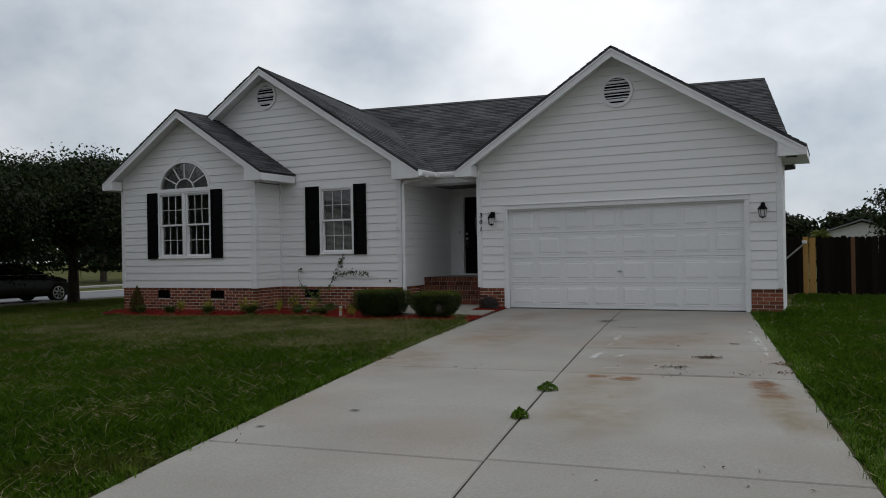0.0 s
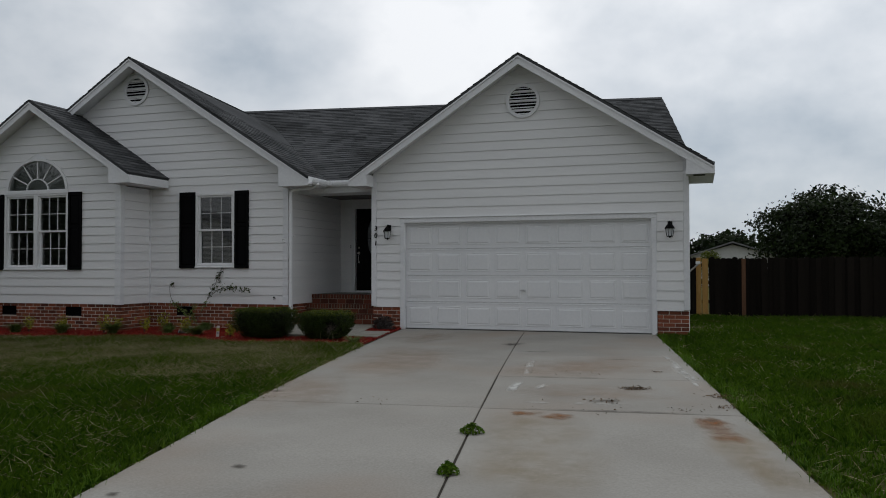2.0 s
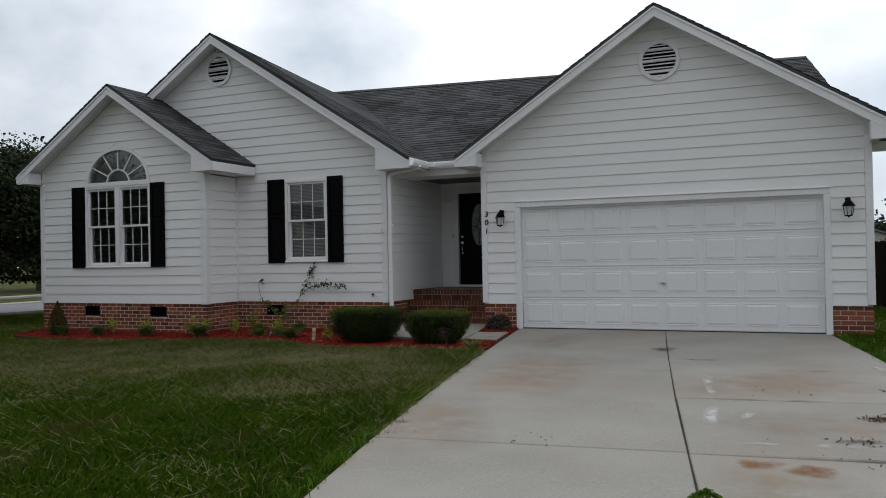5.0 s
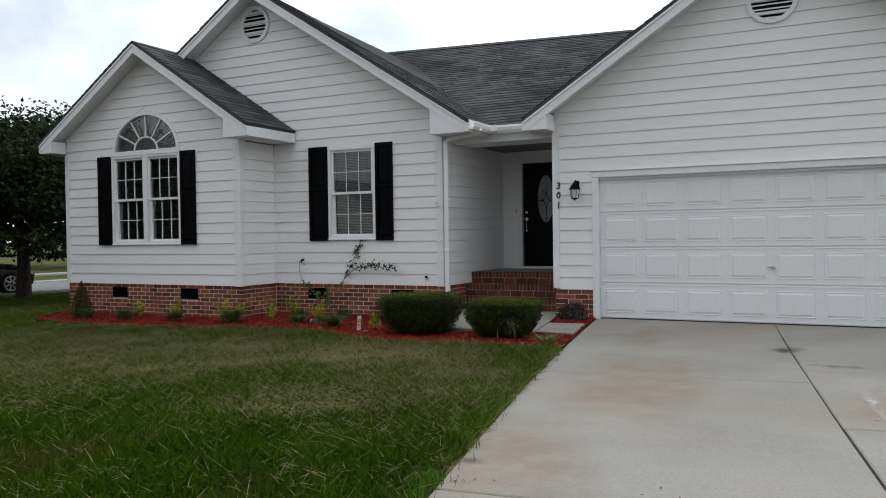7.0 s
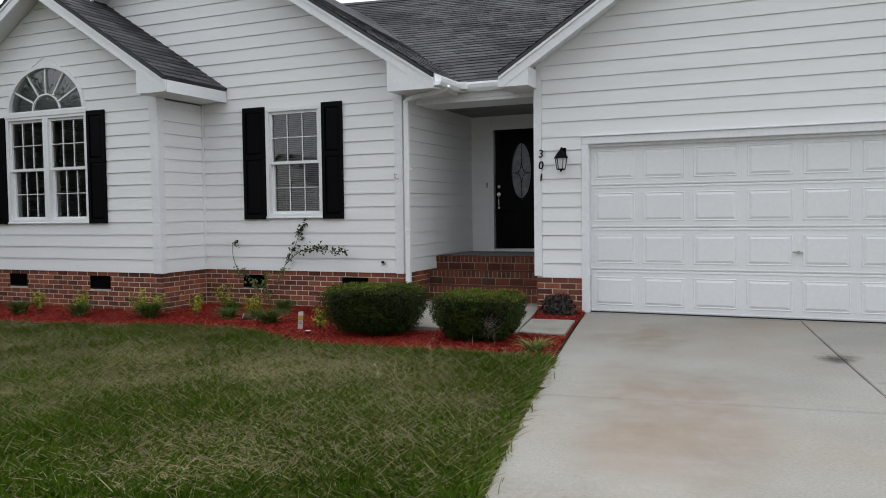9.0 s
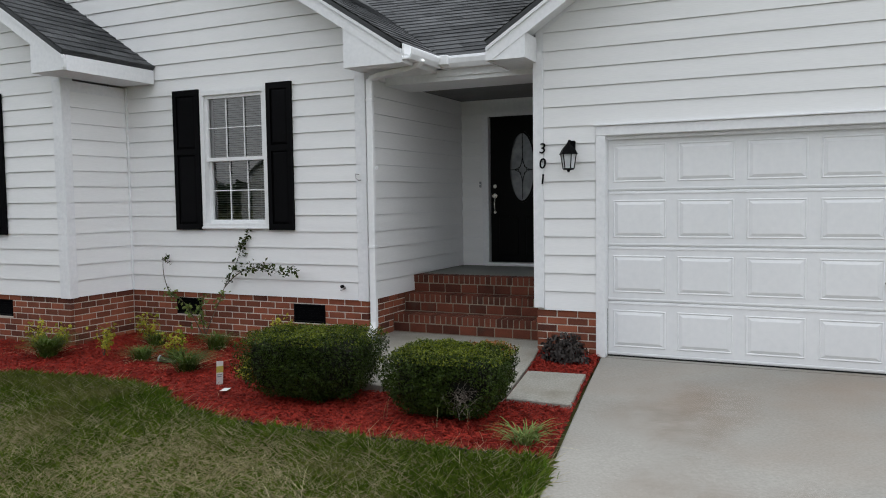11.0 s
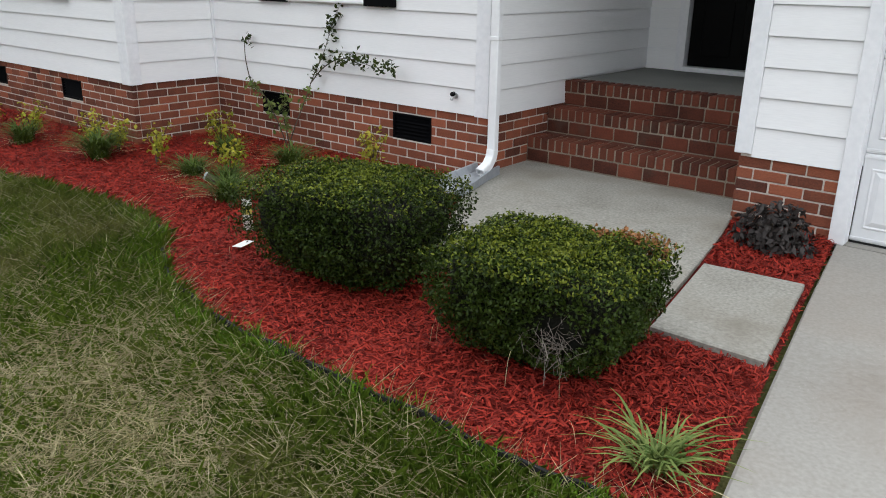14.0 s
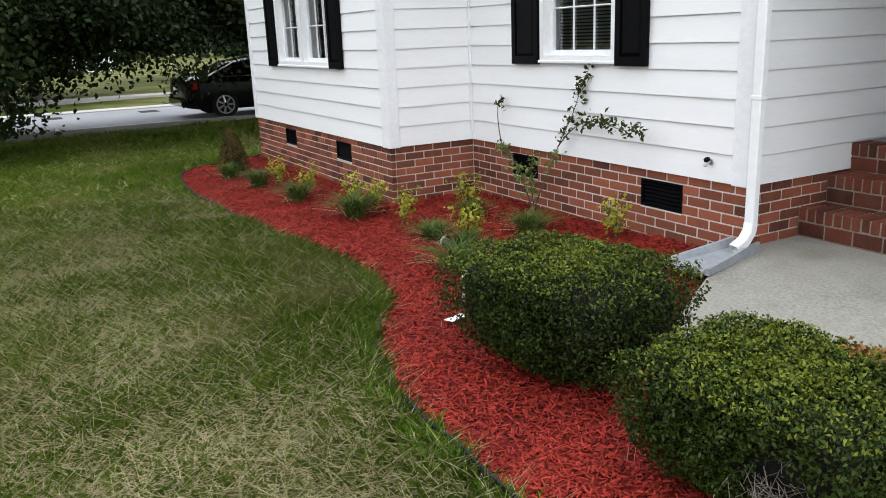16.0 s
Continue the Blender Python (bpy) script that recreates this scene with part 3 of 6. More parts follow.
def gable_roof(name, label, roof, y0, y1, returns=(True, True), soffit=2.98, wall_y=0.0, wall_x=(None, None), sink=0.0, right_end=None):
    px, pz, half = roof
    tip = pz - PITCH * half
    for s in (-1, 1):
        x = px + s * half
        far = right_end if s > 0 and right_end else y1
        ob = shingles(name + ("_left" if s < 0 else "_right"), label, (x, y0, tip), (x, far, tip), (px, y0, pz), (px, far, pz - sink * (far - y0)))
        # rake board under the roof's edge, with the boxed return at its foot
        d = 0.165
        bm = prism(bmesh.new(), [(px, pz - 0.055), (x, tip - 0.055), (x, tip - d - 0.02), (x - s * 0.06, tip - d - 0.02), (px, pz - 0.055 - d)], "y", y0 + 0.012, y0 + 0.04)
        part("rake_board", bm, M["trim"], ob)
        bm = prism(bmesh.new(), [(px, pz - 0.055), (x - s * 0.01, tip - 0.055), (x - s * 0.01, tip - 0.09), (px, pz - 0.09)], "y", y0 - 0.004, y0 + 0.012)
        part("drip_edge", bm, M["trim"], ob)
        if returns[(s + 1) // 2]:
            wx = wall_x[(s + 1) // 2]
            foot = wx - s * 0.02
            rise = pz - 0.055 - d - PITCH * abs(foot - px)
            lo = min(soffit, tip - d - 0.02)
            bm = prism(bmesh.new(), [(x - s * 0.012, lo), (x - s * 0.012, tip - 0.08), (foot, rise + 0.02), (foot, lo)], "y", y0 + 0.018, wall_y - 0.03)
            part("eave_return", bm, M["trim"], ob)
        # sloping soffit behind the rake board
        bm = prism(bmesh.new(), [(px, pz - 0.10), (x, tip - 0.10), (x, tip - 0.13), (px, pz - 0.13)], "y", y0 + 0.04, wall_y + 0.05)
        part("soffit", bm, M["trim"], ob)
        lo = min(soffit, tip - d - 0.02)
        fascia_y = far - (0.3 if far > 0 else 0.03)
        part("fascia", boxed(min(x + s * 0.003, x - s * 0.008), max(x + s * 0.003, x - s * 0.008), y0 + 0.042, fascia_y, lo - 0.004, tip - 0.045), M["trim"], ob)
        if wall_x[(s + 1) // 2] is not None:
            part("eave_soffit", boxed(min(x - s * 0.01, wall_x[(s + 1) // 2]), max(x - s * 0.01, wall_x[(s + 1) // 2]), wall_y - 0.028, fascia_y, lo + 0.002, lo + 0.02), M["trim"], ob)
    return ob


gable_roof("roof_garage", "charcoal shingle gable roof over the garage", GAR, -0.40, 4.9, wall_y=0.0, wall_x=(0.0, X_GAR_R), right_end=1.7)
gable_roof("roof_wing", "charcoal shingle gable roof over the left wing", MAIN, -0.55, 10.5, returns=(False, True), wall_y=Y_MAIN, wall_x=(X_L, X_MAIN_R), sink=0.0737)
gable_roof("roof_bay", "charcoal shingle gable roof over the bay", BAY, -1.50, Y_MAIN - 0.002, wall_y=Y_BAY, wall_x=(X_L, X_BAY_R), soffit=3.04)
RIDGE_L, RIDGE_R = (-5.69, 4.2, 5.62), (5.56, 6.0, 5.63)
EAVE_L, EAVE_R = (-1.24, 0.27, 3.10), (6.27, 2.40, 3.60)
shingles("roof_cross_front", "charcoal shingle roof with dark streaks behind the gables", EAVE_L, EAVE_R, RIDGE_L, RIDGE_R)
shingles("roof_cross_back", "charcoal shingle back slope", (-1.24, 10.5, 3.10), (6.1, 9.6, 3.60), RIDGE_L, RIDGE_R, course=0.5, tab=1.0)
shingles("roof_cross_end", "charcoal shingle steep end slope", EAVE_R, (6.1, 9.6, 3.60), (5.56, 5.98, 5.63), (5.56, 6.02, 5.63), course=0.3, tab=0.6)
bm = bmesh.new()
ends = [[bm.verts.new((p[0], p[1] + dy, p[2] + dz)) for dy, dz in ((-0.14, -0.05), (0, 0.03), (0.14, -0.05))] for p in (RIDGE_L, RIDGE_R)]
for k in range(3):
    bm.faces.new((ends[0][k], ends[0][(k + 1) % 3], ends[1][(k + 1) % 3], ends[1][k]))
tagged(part("ridge_cap", bm, M["shingle"], label="dark shingle ridge cap", kind="structure"), category="roof")

# ---- brick foundation ----
BL, BH, COURSE = 0.203, 0.064, 0.0745
brick_mesh = {}


def brick_data(length, material_key):
    key = (round(length, 2), material_key)
    if key not in brick_mesh:
        bm = boxed(-key[0] / 2, key[0] / 2, 0.0, 0.05, 0.0, BH, bevel=0.004)
        me = bpy.data.meshes.new("brick")
        bm.to_mesh(me)
        bm.free()
        me.materials.append(M[material_key])
        brick_mesh[key] = me
    return brick_mesh[key]


def lay(parent, length, place, turn, key="brick"):
    ob = new("brick", brick_data(length, key))
    ob.parent = parent
    ob.matrix_local = pose(*place, rnd.uniform(-0.4, 0.4), 0, turn + rnd.uniform(-0.3, 0.3))


def brick_wall(name, label, u0, u1, top, bottom, place, turn, core, gaps=()):
    """Running bond, top course first. place(u) gives x and y of the face; turn faces it; core is the mortar body behind."""
    body = tagged(part(name, core, M["mortar"], label=label, kind="structure"), category="brick wall")
    z, k = top - BH - 0.005, 0
    while z > bottom - BH:
        u = u0 - (0.0 if k % 2 == 0 else (BL + 0.01) / 2)
        while u < u1 - 0.07:
            a, b = max(u, u0), min(u + BL, u1)
            if u1 - b < 0.07:
                b = u1
            spans = [(a, b)]
            for g0, g1, gz0, gz1 in gaps:
                if gz0 < z + BH * 0.6 and gz1 > z + BH * 0.4:
                    spans = [s for a, b in spans for s in ((a, min(b, g0)), (max(a, g1), b)) if s[1] - s[0] > 0.03]
            for a, b in spans:
                if b - a > 0.03:
                    x, y = place((a + b) / 2)
                    lay(body, b - a, (x, y, z), turn)
            u += BL + 0.01
        z -= COURSE
        k += 1
    return body


VENTS = [(-8.62, -8.22, 0.20, 0.405, Y_BAY), (-6.83, -6.41, 0.20, 0.405, Y_BAY), (-4.66, -4.26, 0.19, 0.395, Y_MAIN), (-2.89, -2.46, 0.175, 0.39, Y_MAIN)]


def vent_core(x0, x1, y, z0, z1, vents):
    return pierced(bmesh.new(), rect(x0, x1, z0, z1), [rect(v[0], v[1], v[2], v[3]) for v in vents], "y", y + 0.008, y + 0.2)


brick_wall("wall_bay_foundation", "red brick foundation of the bay", X_L, X_BAY_R, BRICK_TOP, -0.2, lambda u: (u, Y_BAY + 0.002), 0, vent_core(X_L + 0.01, X_BAY_R - 0.012, Y_BAY, -0.3, BRICK_TOP, VENTS[:2]), VENTS[:2] and [v[:4] for v in VENTS[:2]])
brick_wall("wall_bay_side_foundation", "red brick return of the bay foundation", Y_BAY + 0.06, Y_MAIN, BRICK_TOP, -0.2, lambda u: (X_BAY_R - 0.002, u), 90, boxed(X_BAY_R - 0.2, X_BAY_R - 0.01, Y_BAY + 0.2, Y_MAIN + 0.2, -0.3, BRICK_TOP))
brick_wall("wall_main_foundation", "red brick foundation of the left wing", X_BAY_R, X_MAIN_R, BRICK_TOP, -0.2, lambda u: (u, Y_MAIN + 0.002), 0, vent_core(X_BAY_R - 0.005, X_MAIN_R - 0.012, Y_MAIN, -0.3, BRICK_TOP, VENTS[2:]), [v[:4] for v in VENTS[2:]])
brick_wall("wall_porch_foundation", "red brick foundation beside the steps", Y_MAIN + 0.06, 0.98, BRICK_TOP, -0.1, lambda u: (X_MAIN_R - 0.002, u), 90, boxed(X_MAIN_R - 0.19, X_MAIN_R - 0.01, Y_MAIN + 0.2, 1.0, -0.3, BRICK_TOP))
brick_wall("wall_garage_pier_left", "red brick pier beside the garage door", 0.0, 0.612, BRICK_TOP - 0.03, -0.05, lambda u: (u, 0.002), 0, boxed(0.01, 0.605, 0.009, 0.16, -0.2, BRICK_TOP - 0.001))
brick_wall("wall_garage_pier_right", "red brick pier at the garage corner", 5.685, X_GAR_R, BRICK_TOP - 0.03, -0.1, lambda u: (u, 0.002), 0, boxed(5.69, X_GAR_R - 0.01, 0.009, 0.16, -0.2, BRICK_TOP - 0.001))
brick_wall("wall_garage_left_foundation", "red brick base of the garage side", 0.06, 0.9, BRICK_TOP - 0.03, -0.05, lambda u: (0.002, u), -90, boxed(-0.005 + 0.014, 0.14, 0.161, 0.95, -0.2, BRICK_TOP - 0.001))

# ---- windows ----
def muntins(x0, x1, z0, z1, cols, rows, y, parent, w=0.0125):
    for i in range(1, cols):
        x = x0 + (x1 - x0) * i / cols
        part("muntin", boxed(x - w / 2, x + w / 2, y - 0.006, y + 0.012, z0, z1, bevel=0.003), M["vinyl"], parent)
    for j in range(1, rows):
        z = z0 + (z1 - z0) * j / rows
        part("muntin", boxed(x0, x1, y - 0.004, y + 0.010, z - w / 2, z + w / 2, bevel=0.003), M["vinyl"], parent)
    for i in range(cols):
        for j in range(rows):
            a, b = x0 + (x1 - x0) * i / cols, x0 + (x1 - x0) * (i + 1) / cols
            c, d = z0 + (z1 - z0) * j / rows, z0 + (z1 - z0) * (j + 1) / rows
            tilt = rnd.uniform(-0.0012, 0.0012)
            pane = raw("pane", [(a, y + 0.014 + tilt, c), (b, y + 0.014 - tilt, c), (b, y + 0.014 - tilt, d), (a, y + 0.014 + tilt, d)], [(0, 1, 2, 3)], GLASS, parent)
            pane.visible_shadow = False


def sash(parent, x0, x1, z0, z1, y, w=0.042):
    bm = pierced(bmesh.new(), rect(x0, x1, z0, z1), [rect(x0 + w, x1 - w, z0 + w, z1 - w)], "y", y - 0.016, y + 0.024)
    ob = part("sash", bm, M["vinyl"], parent)
    muntins(x0 + w, x1 - w, z0 + w, z1 - w, 3, 2, y, ob)


def blind(x0, x1, z0, z1, y, label, tilt=35):
    b = thing("window_blind", ((x0 + x1) / 2, y, z0), label, "blind", "blinds in the windows")
    vs, fs = [], []
    n = int((z1 - z0) / 0.028)
    dy, dz = 0.017 * math.cos(radians(tilt)), -0.017 * math.sin(radians(tilt))
    h = (x1 - x0) / 2
    for k in range(n):
        z = k * 0.028 + 0.02
        s = len(vs)
        vs += [(-h, -dy, z - dz), (h, -dy, z - dz), (h, 0.0, z + 0.002), (-h, 0.0, z + 0.002), (h, dy, z + dz), (-h, dy, z + dz)]
        fs += [(s, s + 1, s + 2, s + 3), (s + 3, s + 2, s + 4, s + 5)]
    raw("slats", vs, fs, M["blind"], b, kind="stuff")
    part("head_rail", boxed(-h, h, -0.02, 0.02, z1 - z0 - 0.03, z1 - z0 + 0.01, bevel=0.004), M["blind"], b)
    part("bottom_rail", boxed(-h, h, -0.014, 0.014, -0.012, 0.008, bevel=0.003), M["blind"], b)
    for u in (-0.6, 0.6):
        part("cord", boxed(u * h - 0.002, u * h + 0.002, -0.016, -0.013, 0, z1 - z0), M["blind"], b)


def shutter(x0, x1, z0, z1, y):
    s = thing("window_shutter", ((x0 + x1) / 2, y, z0), "black panelled window shutter on white siding", "shutter", "shutters beside the windows")
    w, h = (x1 - x0) / 2, z1 - z0
    part("panel_frame", pierced(bmesh.new(), rect(-w, w, 0, h), [rect(-w + 0.055, w - 0.055, 0.07, h * 0.56 - 0.035), rect(-w + 0.055, w - 0.055, h * 0.56 + 0.035, h - 0.07)], "y", -0.034, 0.0), M["black"], s)
    for a, b in ((0.07, h * 0.56 - 0.035), (h * 0.56 + 0.035, h - 0.07)):
        bm = bmesh.new()
        i = 0.03
        o = [(-w + 0.055, -0.012, a), (w - 0.055, -0.012, a), (w - 0.055, -0.012, b), (-w + 0.055, -0.012, b)]
        n = [(-w + 0.055 + i, -0.028, a + i), (w - 0.055 - i, -0.028, a + i), (w - 0.055 - i, -0.028, b - i), (-w + 0.055 + i, -0.028, b - i)]
        vo, vn = [bm.verts.new(p) for p in o], [bm.verts.new(p) for p in n]
        bm.faces.new(vn)
        for k in range(4):
            bm.faces.new((vo[k], vo[(k + 1) % 4], vn[(k + 1) % 4], vn[k]))
        part("raised_panel", bm, M["black"], s)


def double_hung(parent, x0, x1, z0, z1, y):
    mid = (z0 + z1) / 2
    sash(parent, x0, x1, mid - 0.02, z1, y + 0.035)
    sash(parent, x0, x1, z0, mid + 0.02, y + 0.078)


window_1 = thing("window_1", (0, 0, 0), "white double-hung window with twelve panes between black shutters", "window", kind="structure")
fx0, fx1, fz0, fz1 = W2
part("window_frame", pierced(bmesh.new(), rect(fx0, fx1, fz0, fz1), [rect(fx0 + 0.055, fx1 - 0.055, fz0 + 0.055, fz1 - 0.055)], "y", Y_MAIN - 0.034, Y_MAIN + 0.13), M["vinyl"], window_1)
part("window_sill", boxed(fx0 - 0.012, fx1 + 0.012, Y_MAIN - 0.05, Y_MAIN - 0.0345, fz0 - 0.012, fz0 + 0.015, bevel=0.006), M["vinyl"], window_1)
double_hung(window_1, fx0 + 0.055, fx1 - 0.055, fz0 + 0.055, fz1 - 0.055, Y_MAIN - 0.02)
blind(fx0 + 0.06, fx1 - 0.06, fz0 + 0.06, fz1 - 0.06, Y_MAIN + 0.155, "white slatted blind lowered behind the window", 28)
shutter(-4.575, fx0 - 0.012, 1.24, 2.925, Y_MAIN - 0.02)
shutter(fx1 + 0.012, -2.825, 1.24, 2.925, Y_MAIN - 0.02)

window_2 = thing("window_2", (0, 0, 0), "white twin double-hung window under a sunburst arch", "window", kind="structure")
fx0, fx1, fz0, fz1 = BW
mx = (fx0 + fx1) / 2
part("window_frame", pierced(bmesh.new(), rect(fx0, fx1, fz0, fz1), [rect(fx0 + 0.055, mx - 0.055, fz0 + 0.055, fz1 - 0.09), rect(mx + 0.055, fx1 - 0.055, fz0 + 0.055, fz1 - 0.09)], "y", Y_BAY - 0.034, Y_BAY + 0.13), M["vinyl"], window_2)
part("window_sill", boxed(fx0 - 0.012, fx1 + 0.012, Y_BAY - 0.05, Y_BAY - 0.0345, fz0 - 0.012, fz0 + 0.015, bevel=0.006), M["vinyl"], window_2)
part("head_rail", boxed(fx0 - 0.01, fx1 + 0.01, Y_BAY - 0.045, Y_BAY - 0.0345, fz1 - 0.05, fz1 + 0.03, bevel=0.005), M["vinyl"], window_2)
double_hung(window_2, fx0 + 0.055, mx - 0.055, fz0 + 0.055, fz1 - 0.09, Y_BAY - 0.02)
double_hung(window_2, mx + 0.055, fx1 - 0.055, fz0 + 0.055, fz1 - 0.09, Y_BAY - 0.02)
for a, b in ((fx0 + 0.06, mx - 0.06), (mx + 0.06, fx1 - 0.06)):
    blind(a, b, fz0 + 0.06, fz1 - 0.1, Y_BAY + 0.155, "white slatted blind lowered behind the bay window", 20)
shutter(-8.92, fx0 - 0.012, 1.21, 2.92, Y_BAY - 0.02)
shutter(fx1 + 0.012, -6.395, 1.21, 2.92, Y_BAY - 0.02)

window_3 = thing("window_3", (0, 0, 0), "white half-round window with sunburst bars", "window", kind="structure")
ax, az, aw, ah = ARCH
az += 0.03


def half_ring(a0, b0, a1, b1, y0, y1, n=28):
    bm = bmesh.new()
    ang = np.linspace(0, math.pi, n)
    rows = [[bm.verts.new((ax + a * math.cos(t), y, az + b * math.sin(t))) for t in ang] for a, b, y in ((a0, b0, y0), (a1, b1, y0), (a1, b1, y1), (a0, b0, y1))]
    for r in range(4):
        for k in range(n - 1):
            bm.faces.new((rows[r][k], rows[r][k + 1], rows[(r + 1) % 4][k + 1], rows[(r + 1) % 4][k]))
    for k in (0, n - 1):
        bm.faces.new([rows[r][k] for r in range(4)])
    return bm


part("window_frame", half_ring(aw - 0.055, ah - 0.085, aw + 0.005, ah - 0.025, Y_BAY - 0.036, Y_BAY + 0.12), M["vinyl"], window_3)
part("sunburst_hub", half_ring(0.29, 0.25, 0.315, 0.275, Y_BAY - 0.01, Y_BAY + 0.015, 16), M["vinyl"], window_3)
for k in range(1, 6):
    t = math.pi * k / 6
    a, b = (ax + 0.31 * math.cos(t), az + 0.27 * math.sin(t)), (ax + (aw - 0.05) * math.cos(t), az + (ah - 0.08) * math.sin(t))
    d = (Vector(b) - Vector(a)).normalized() * 0.011
    part("sunburst_bar", prism(bmesh.new(), [(a[0] - d.y, a[1] + d.x), (a[0] + d.y, a[1] - d.x), (b[0] + d.y, b[1] - d.x), (b[0] - d.y, b[1] + d.x)], "y", Y_BAY - 0.008, Y_BAY + 0.014), M["vinyl"], window_3)
bm = bmesh.new()
bm.faces.new([bm.verts.new((ax + (aw - 0.05) * math.cos(t), Y_BAY + 0.018, az + (ah - 0.08) * math.sin(t))) for t in np.linspace(0, math.pi, 28)])
pane = part("pane", bm, GLASS, window_3)
pane.visible_shadow = False
# pleated arch shade behind the half-round window
shade = thing("arch_shade", (ax, Y_BAY + 0.13, az), "pale pleated fan shade behind the arched window", "shade")
bm = bmesh.new()
hub = bm.verts.new((0, 0, 0.0))
fan = [bm.verts.new(((aw - 0.05) * math.cos(t), 0.02 * (k % 2), (ah - 0.08) * math.sin(t))) for k, t in enumerate(np.linspace(0, math.pi, 61))]
for p, q in zip(fan, fan[1:]):
    bm.faces.new((hub, p, q))
part("pleats", bm, M["blind"], shade)

# ---- gable vents ----
for name, cx, cz, y, label in (("gable_vent", 3.18, 4.50, -0.012, "round white slatted vent in the garage gable"), ("gable_vent", -5.77, 5.30, Y_MAIN - 0.012, "round white slatted vent in the wing gable")):
    v = thing(name, (cx, y, cz), label, "vent", "gable vents")
    part("ring", pierced(bmesh.new(), ellipse(0, 0, 0.335, 0.335, 32), [ellipse(0, 0, 0.275, 0.275, 32)], "y", -0.04, 0.0), M["trim"], v)
    part("backing", prism(bmesh.new(), ellipse(0, 0, 0.28, 0.28, 24), "y", -0.004, 0.0), M["black"], v)
    for k in range(-4, 5):
        z = k * 0.062
        half = math.sqrt(max(0.01, 0.276 ** 2 - z * z))
        bm = prism(bmesh.new(), [(-0.032, z - 0.016), (-0.026, z - 0.018), (-0.006, z + 0.004), (-0.012, z + 0.006)], "x", -half, half)
        part("slat", bm, M["trim"], v)

# ---- foundation vents ----
for x0, x1, z0, z1, y in VENTS:
    v = thing("foundation_vent", ((x0 + x1) / 2, y, z0), "black louvred vent set in the brick foundation", "vent", "foundation vents")
    w, h = (x1 - x0) / 2, z1 - z0
    part("frame", pierced(bmesh.new(), rect(-w, w, 0, h), [rect(-w + 0.016, w - 0.016, 0.016, h - 0.016)], "y", 0.0, 0.05), M["black"], v)
    part("backing", boxed(-w, w, 0.055, 0.06, 0, h), M["black"], v)
    for k in range(6):
        z = 0.03 + k * (h - 0.05) / 5.5
        part("louvre", prism(bmesh.new(), [(0.008, z - 0.008), (0.011, z - 0.009), (0.04, z + 0.014), (0.037, z + 0.015)], "x", -w + 0.016, w - 0.016), M["black"], v)
    part("sill", boxed(-w, w, -0.004, 0.02, -0.012, 0.0), M["mortar"], v)

# ---- garage door ----
GX0, GX1, GZ = 0.707, 5.585, 2.155
garage_door = thing("garage_door", ((GX0 + GX1) / 2, 0.07, 0.0), "white panelled sectional garage door, closed", "garage door")
gw = (GX1 - GX0) / 2
for r in range(4):
    z0, z1 = 0.012 + r * 0.537, 0.012 + (r + 1) * 0.537 - 0.002
    sec = part("section", boxed(-gw, gw, 0.0, 0.045, z0, z1, bevel=0.006), M["garage"], garage_door)
    part("seam_ridge", boxed(-gw, gw, -0.005, 0.0, z0 + 0.012, z0 + 0.03, bevel=0.003), M["garage"], sec)
    part("seam_ridge", boxed(-gw, gw, -0.005, 0.0, z1 - 0.03, z1 - 0.012, bevel=0.003), M["garage"], sec)
    for c in range(8):
        cx = -gw + (c + 0.5) * (2 * gw / 8)
        bm = bmesh.new()
        loops = []
        for inset, d in ((0.0, 0.0005), (0.006, -0.007), (0.012, -0.007), (0.020, -0.0015), (0.052, -0.013)):
            a, b, lo, hi = cx - 0.252 + inset, cx + 0.252 - inset, z0 + 0.085 + inset * 0.9, z1 - 0.085 - inset * 0.9
            loops.append([bm.verts.new(p) for p in ((a, d, lo), (b, d, lo), (b, d, hi), (a, d, hi))])
        for la, lb in zip(loops, loops[1:]):
            for k in range(4):
                bm.faces.new((la[k], la[(k + 1) % 4], lb[(k + 1) % 4], lb[k]))
        bm.faces.new(loops[-1])
        part("panel", bm, M["garage"], sec)
bm = bmesh.new()
tube(bm, [(0.01, -0.012, 0.795), (0.01, -0.045, 0.795)], 0.02, 10)
tube(bm, [(-0.055, -0.04, 0.80), (0.06, -0.04, 0.79)], 0.009, 6)
part("lock_handle", bm, M["metal"], garage_door, "dull steel lock handle")
part("bottom_seal", boxed(-gw, gw, 0.002, 0.04, -0.002, 0.012), M["rubber"], garage_door, "black rubber bottom seal")
casing = thing("garage_casing", (0, 0, 0), "white moulded casing round the garage opening", "door casing", kind="structure")
for x0, x1 in ((0.613, 0.705), (5.587, 5.682)):
    part("jamb_board", boxed(x0, x1, -0.034, 0.07, -0.004, 2.155, bevel=0.005), M["trim"], casing)
part("head_board", boxed(0.613, 5.682, -0.034, 0.07, 2.157, 2.25, bevel=0.005), M["trim"], casing)
part("drip_cap", boxed(0.60, 5.695, -0.055, -0.002, 2.251, 2.268, bevel=0.004), M["trim"], casing)
part("stop_strip", boxed(0.706, 5.586, 0.03, 0.06, 2.12, 2.154, bevel=0.003), M["trim"], casing)
part("garage_threshold", boxed(0.62, 5.68, -0.015, 0.16, -0.06, -0.001), M["concrete"], casing)

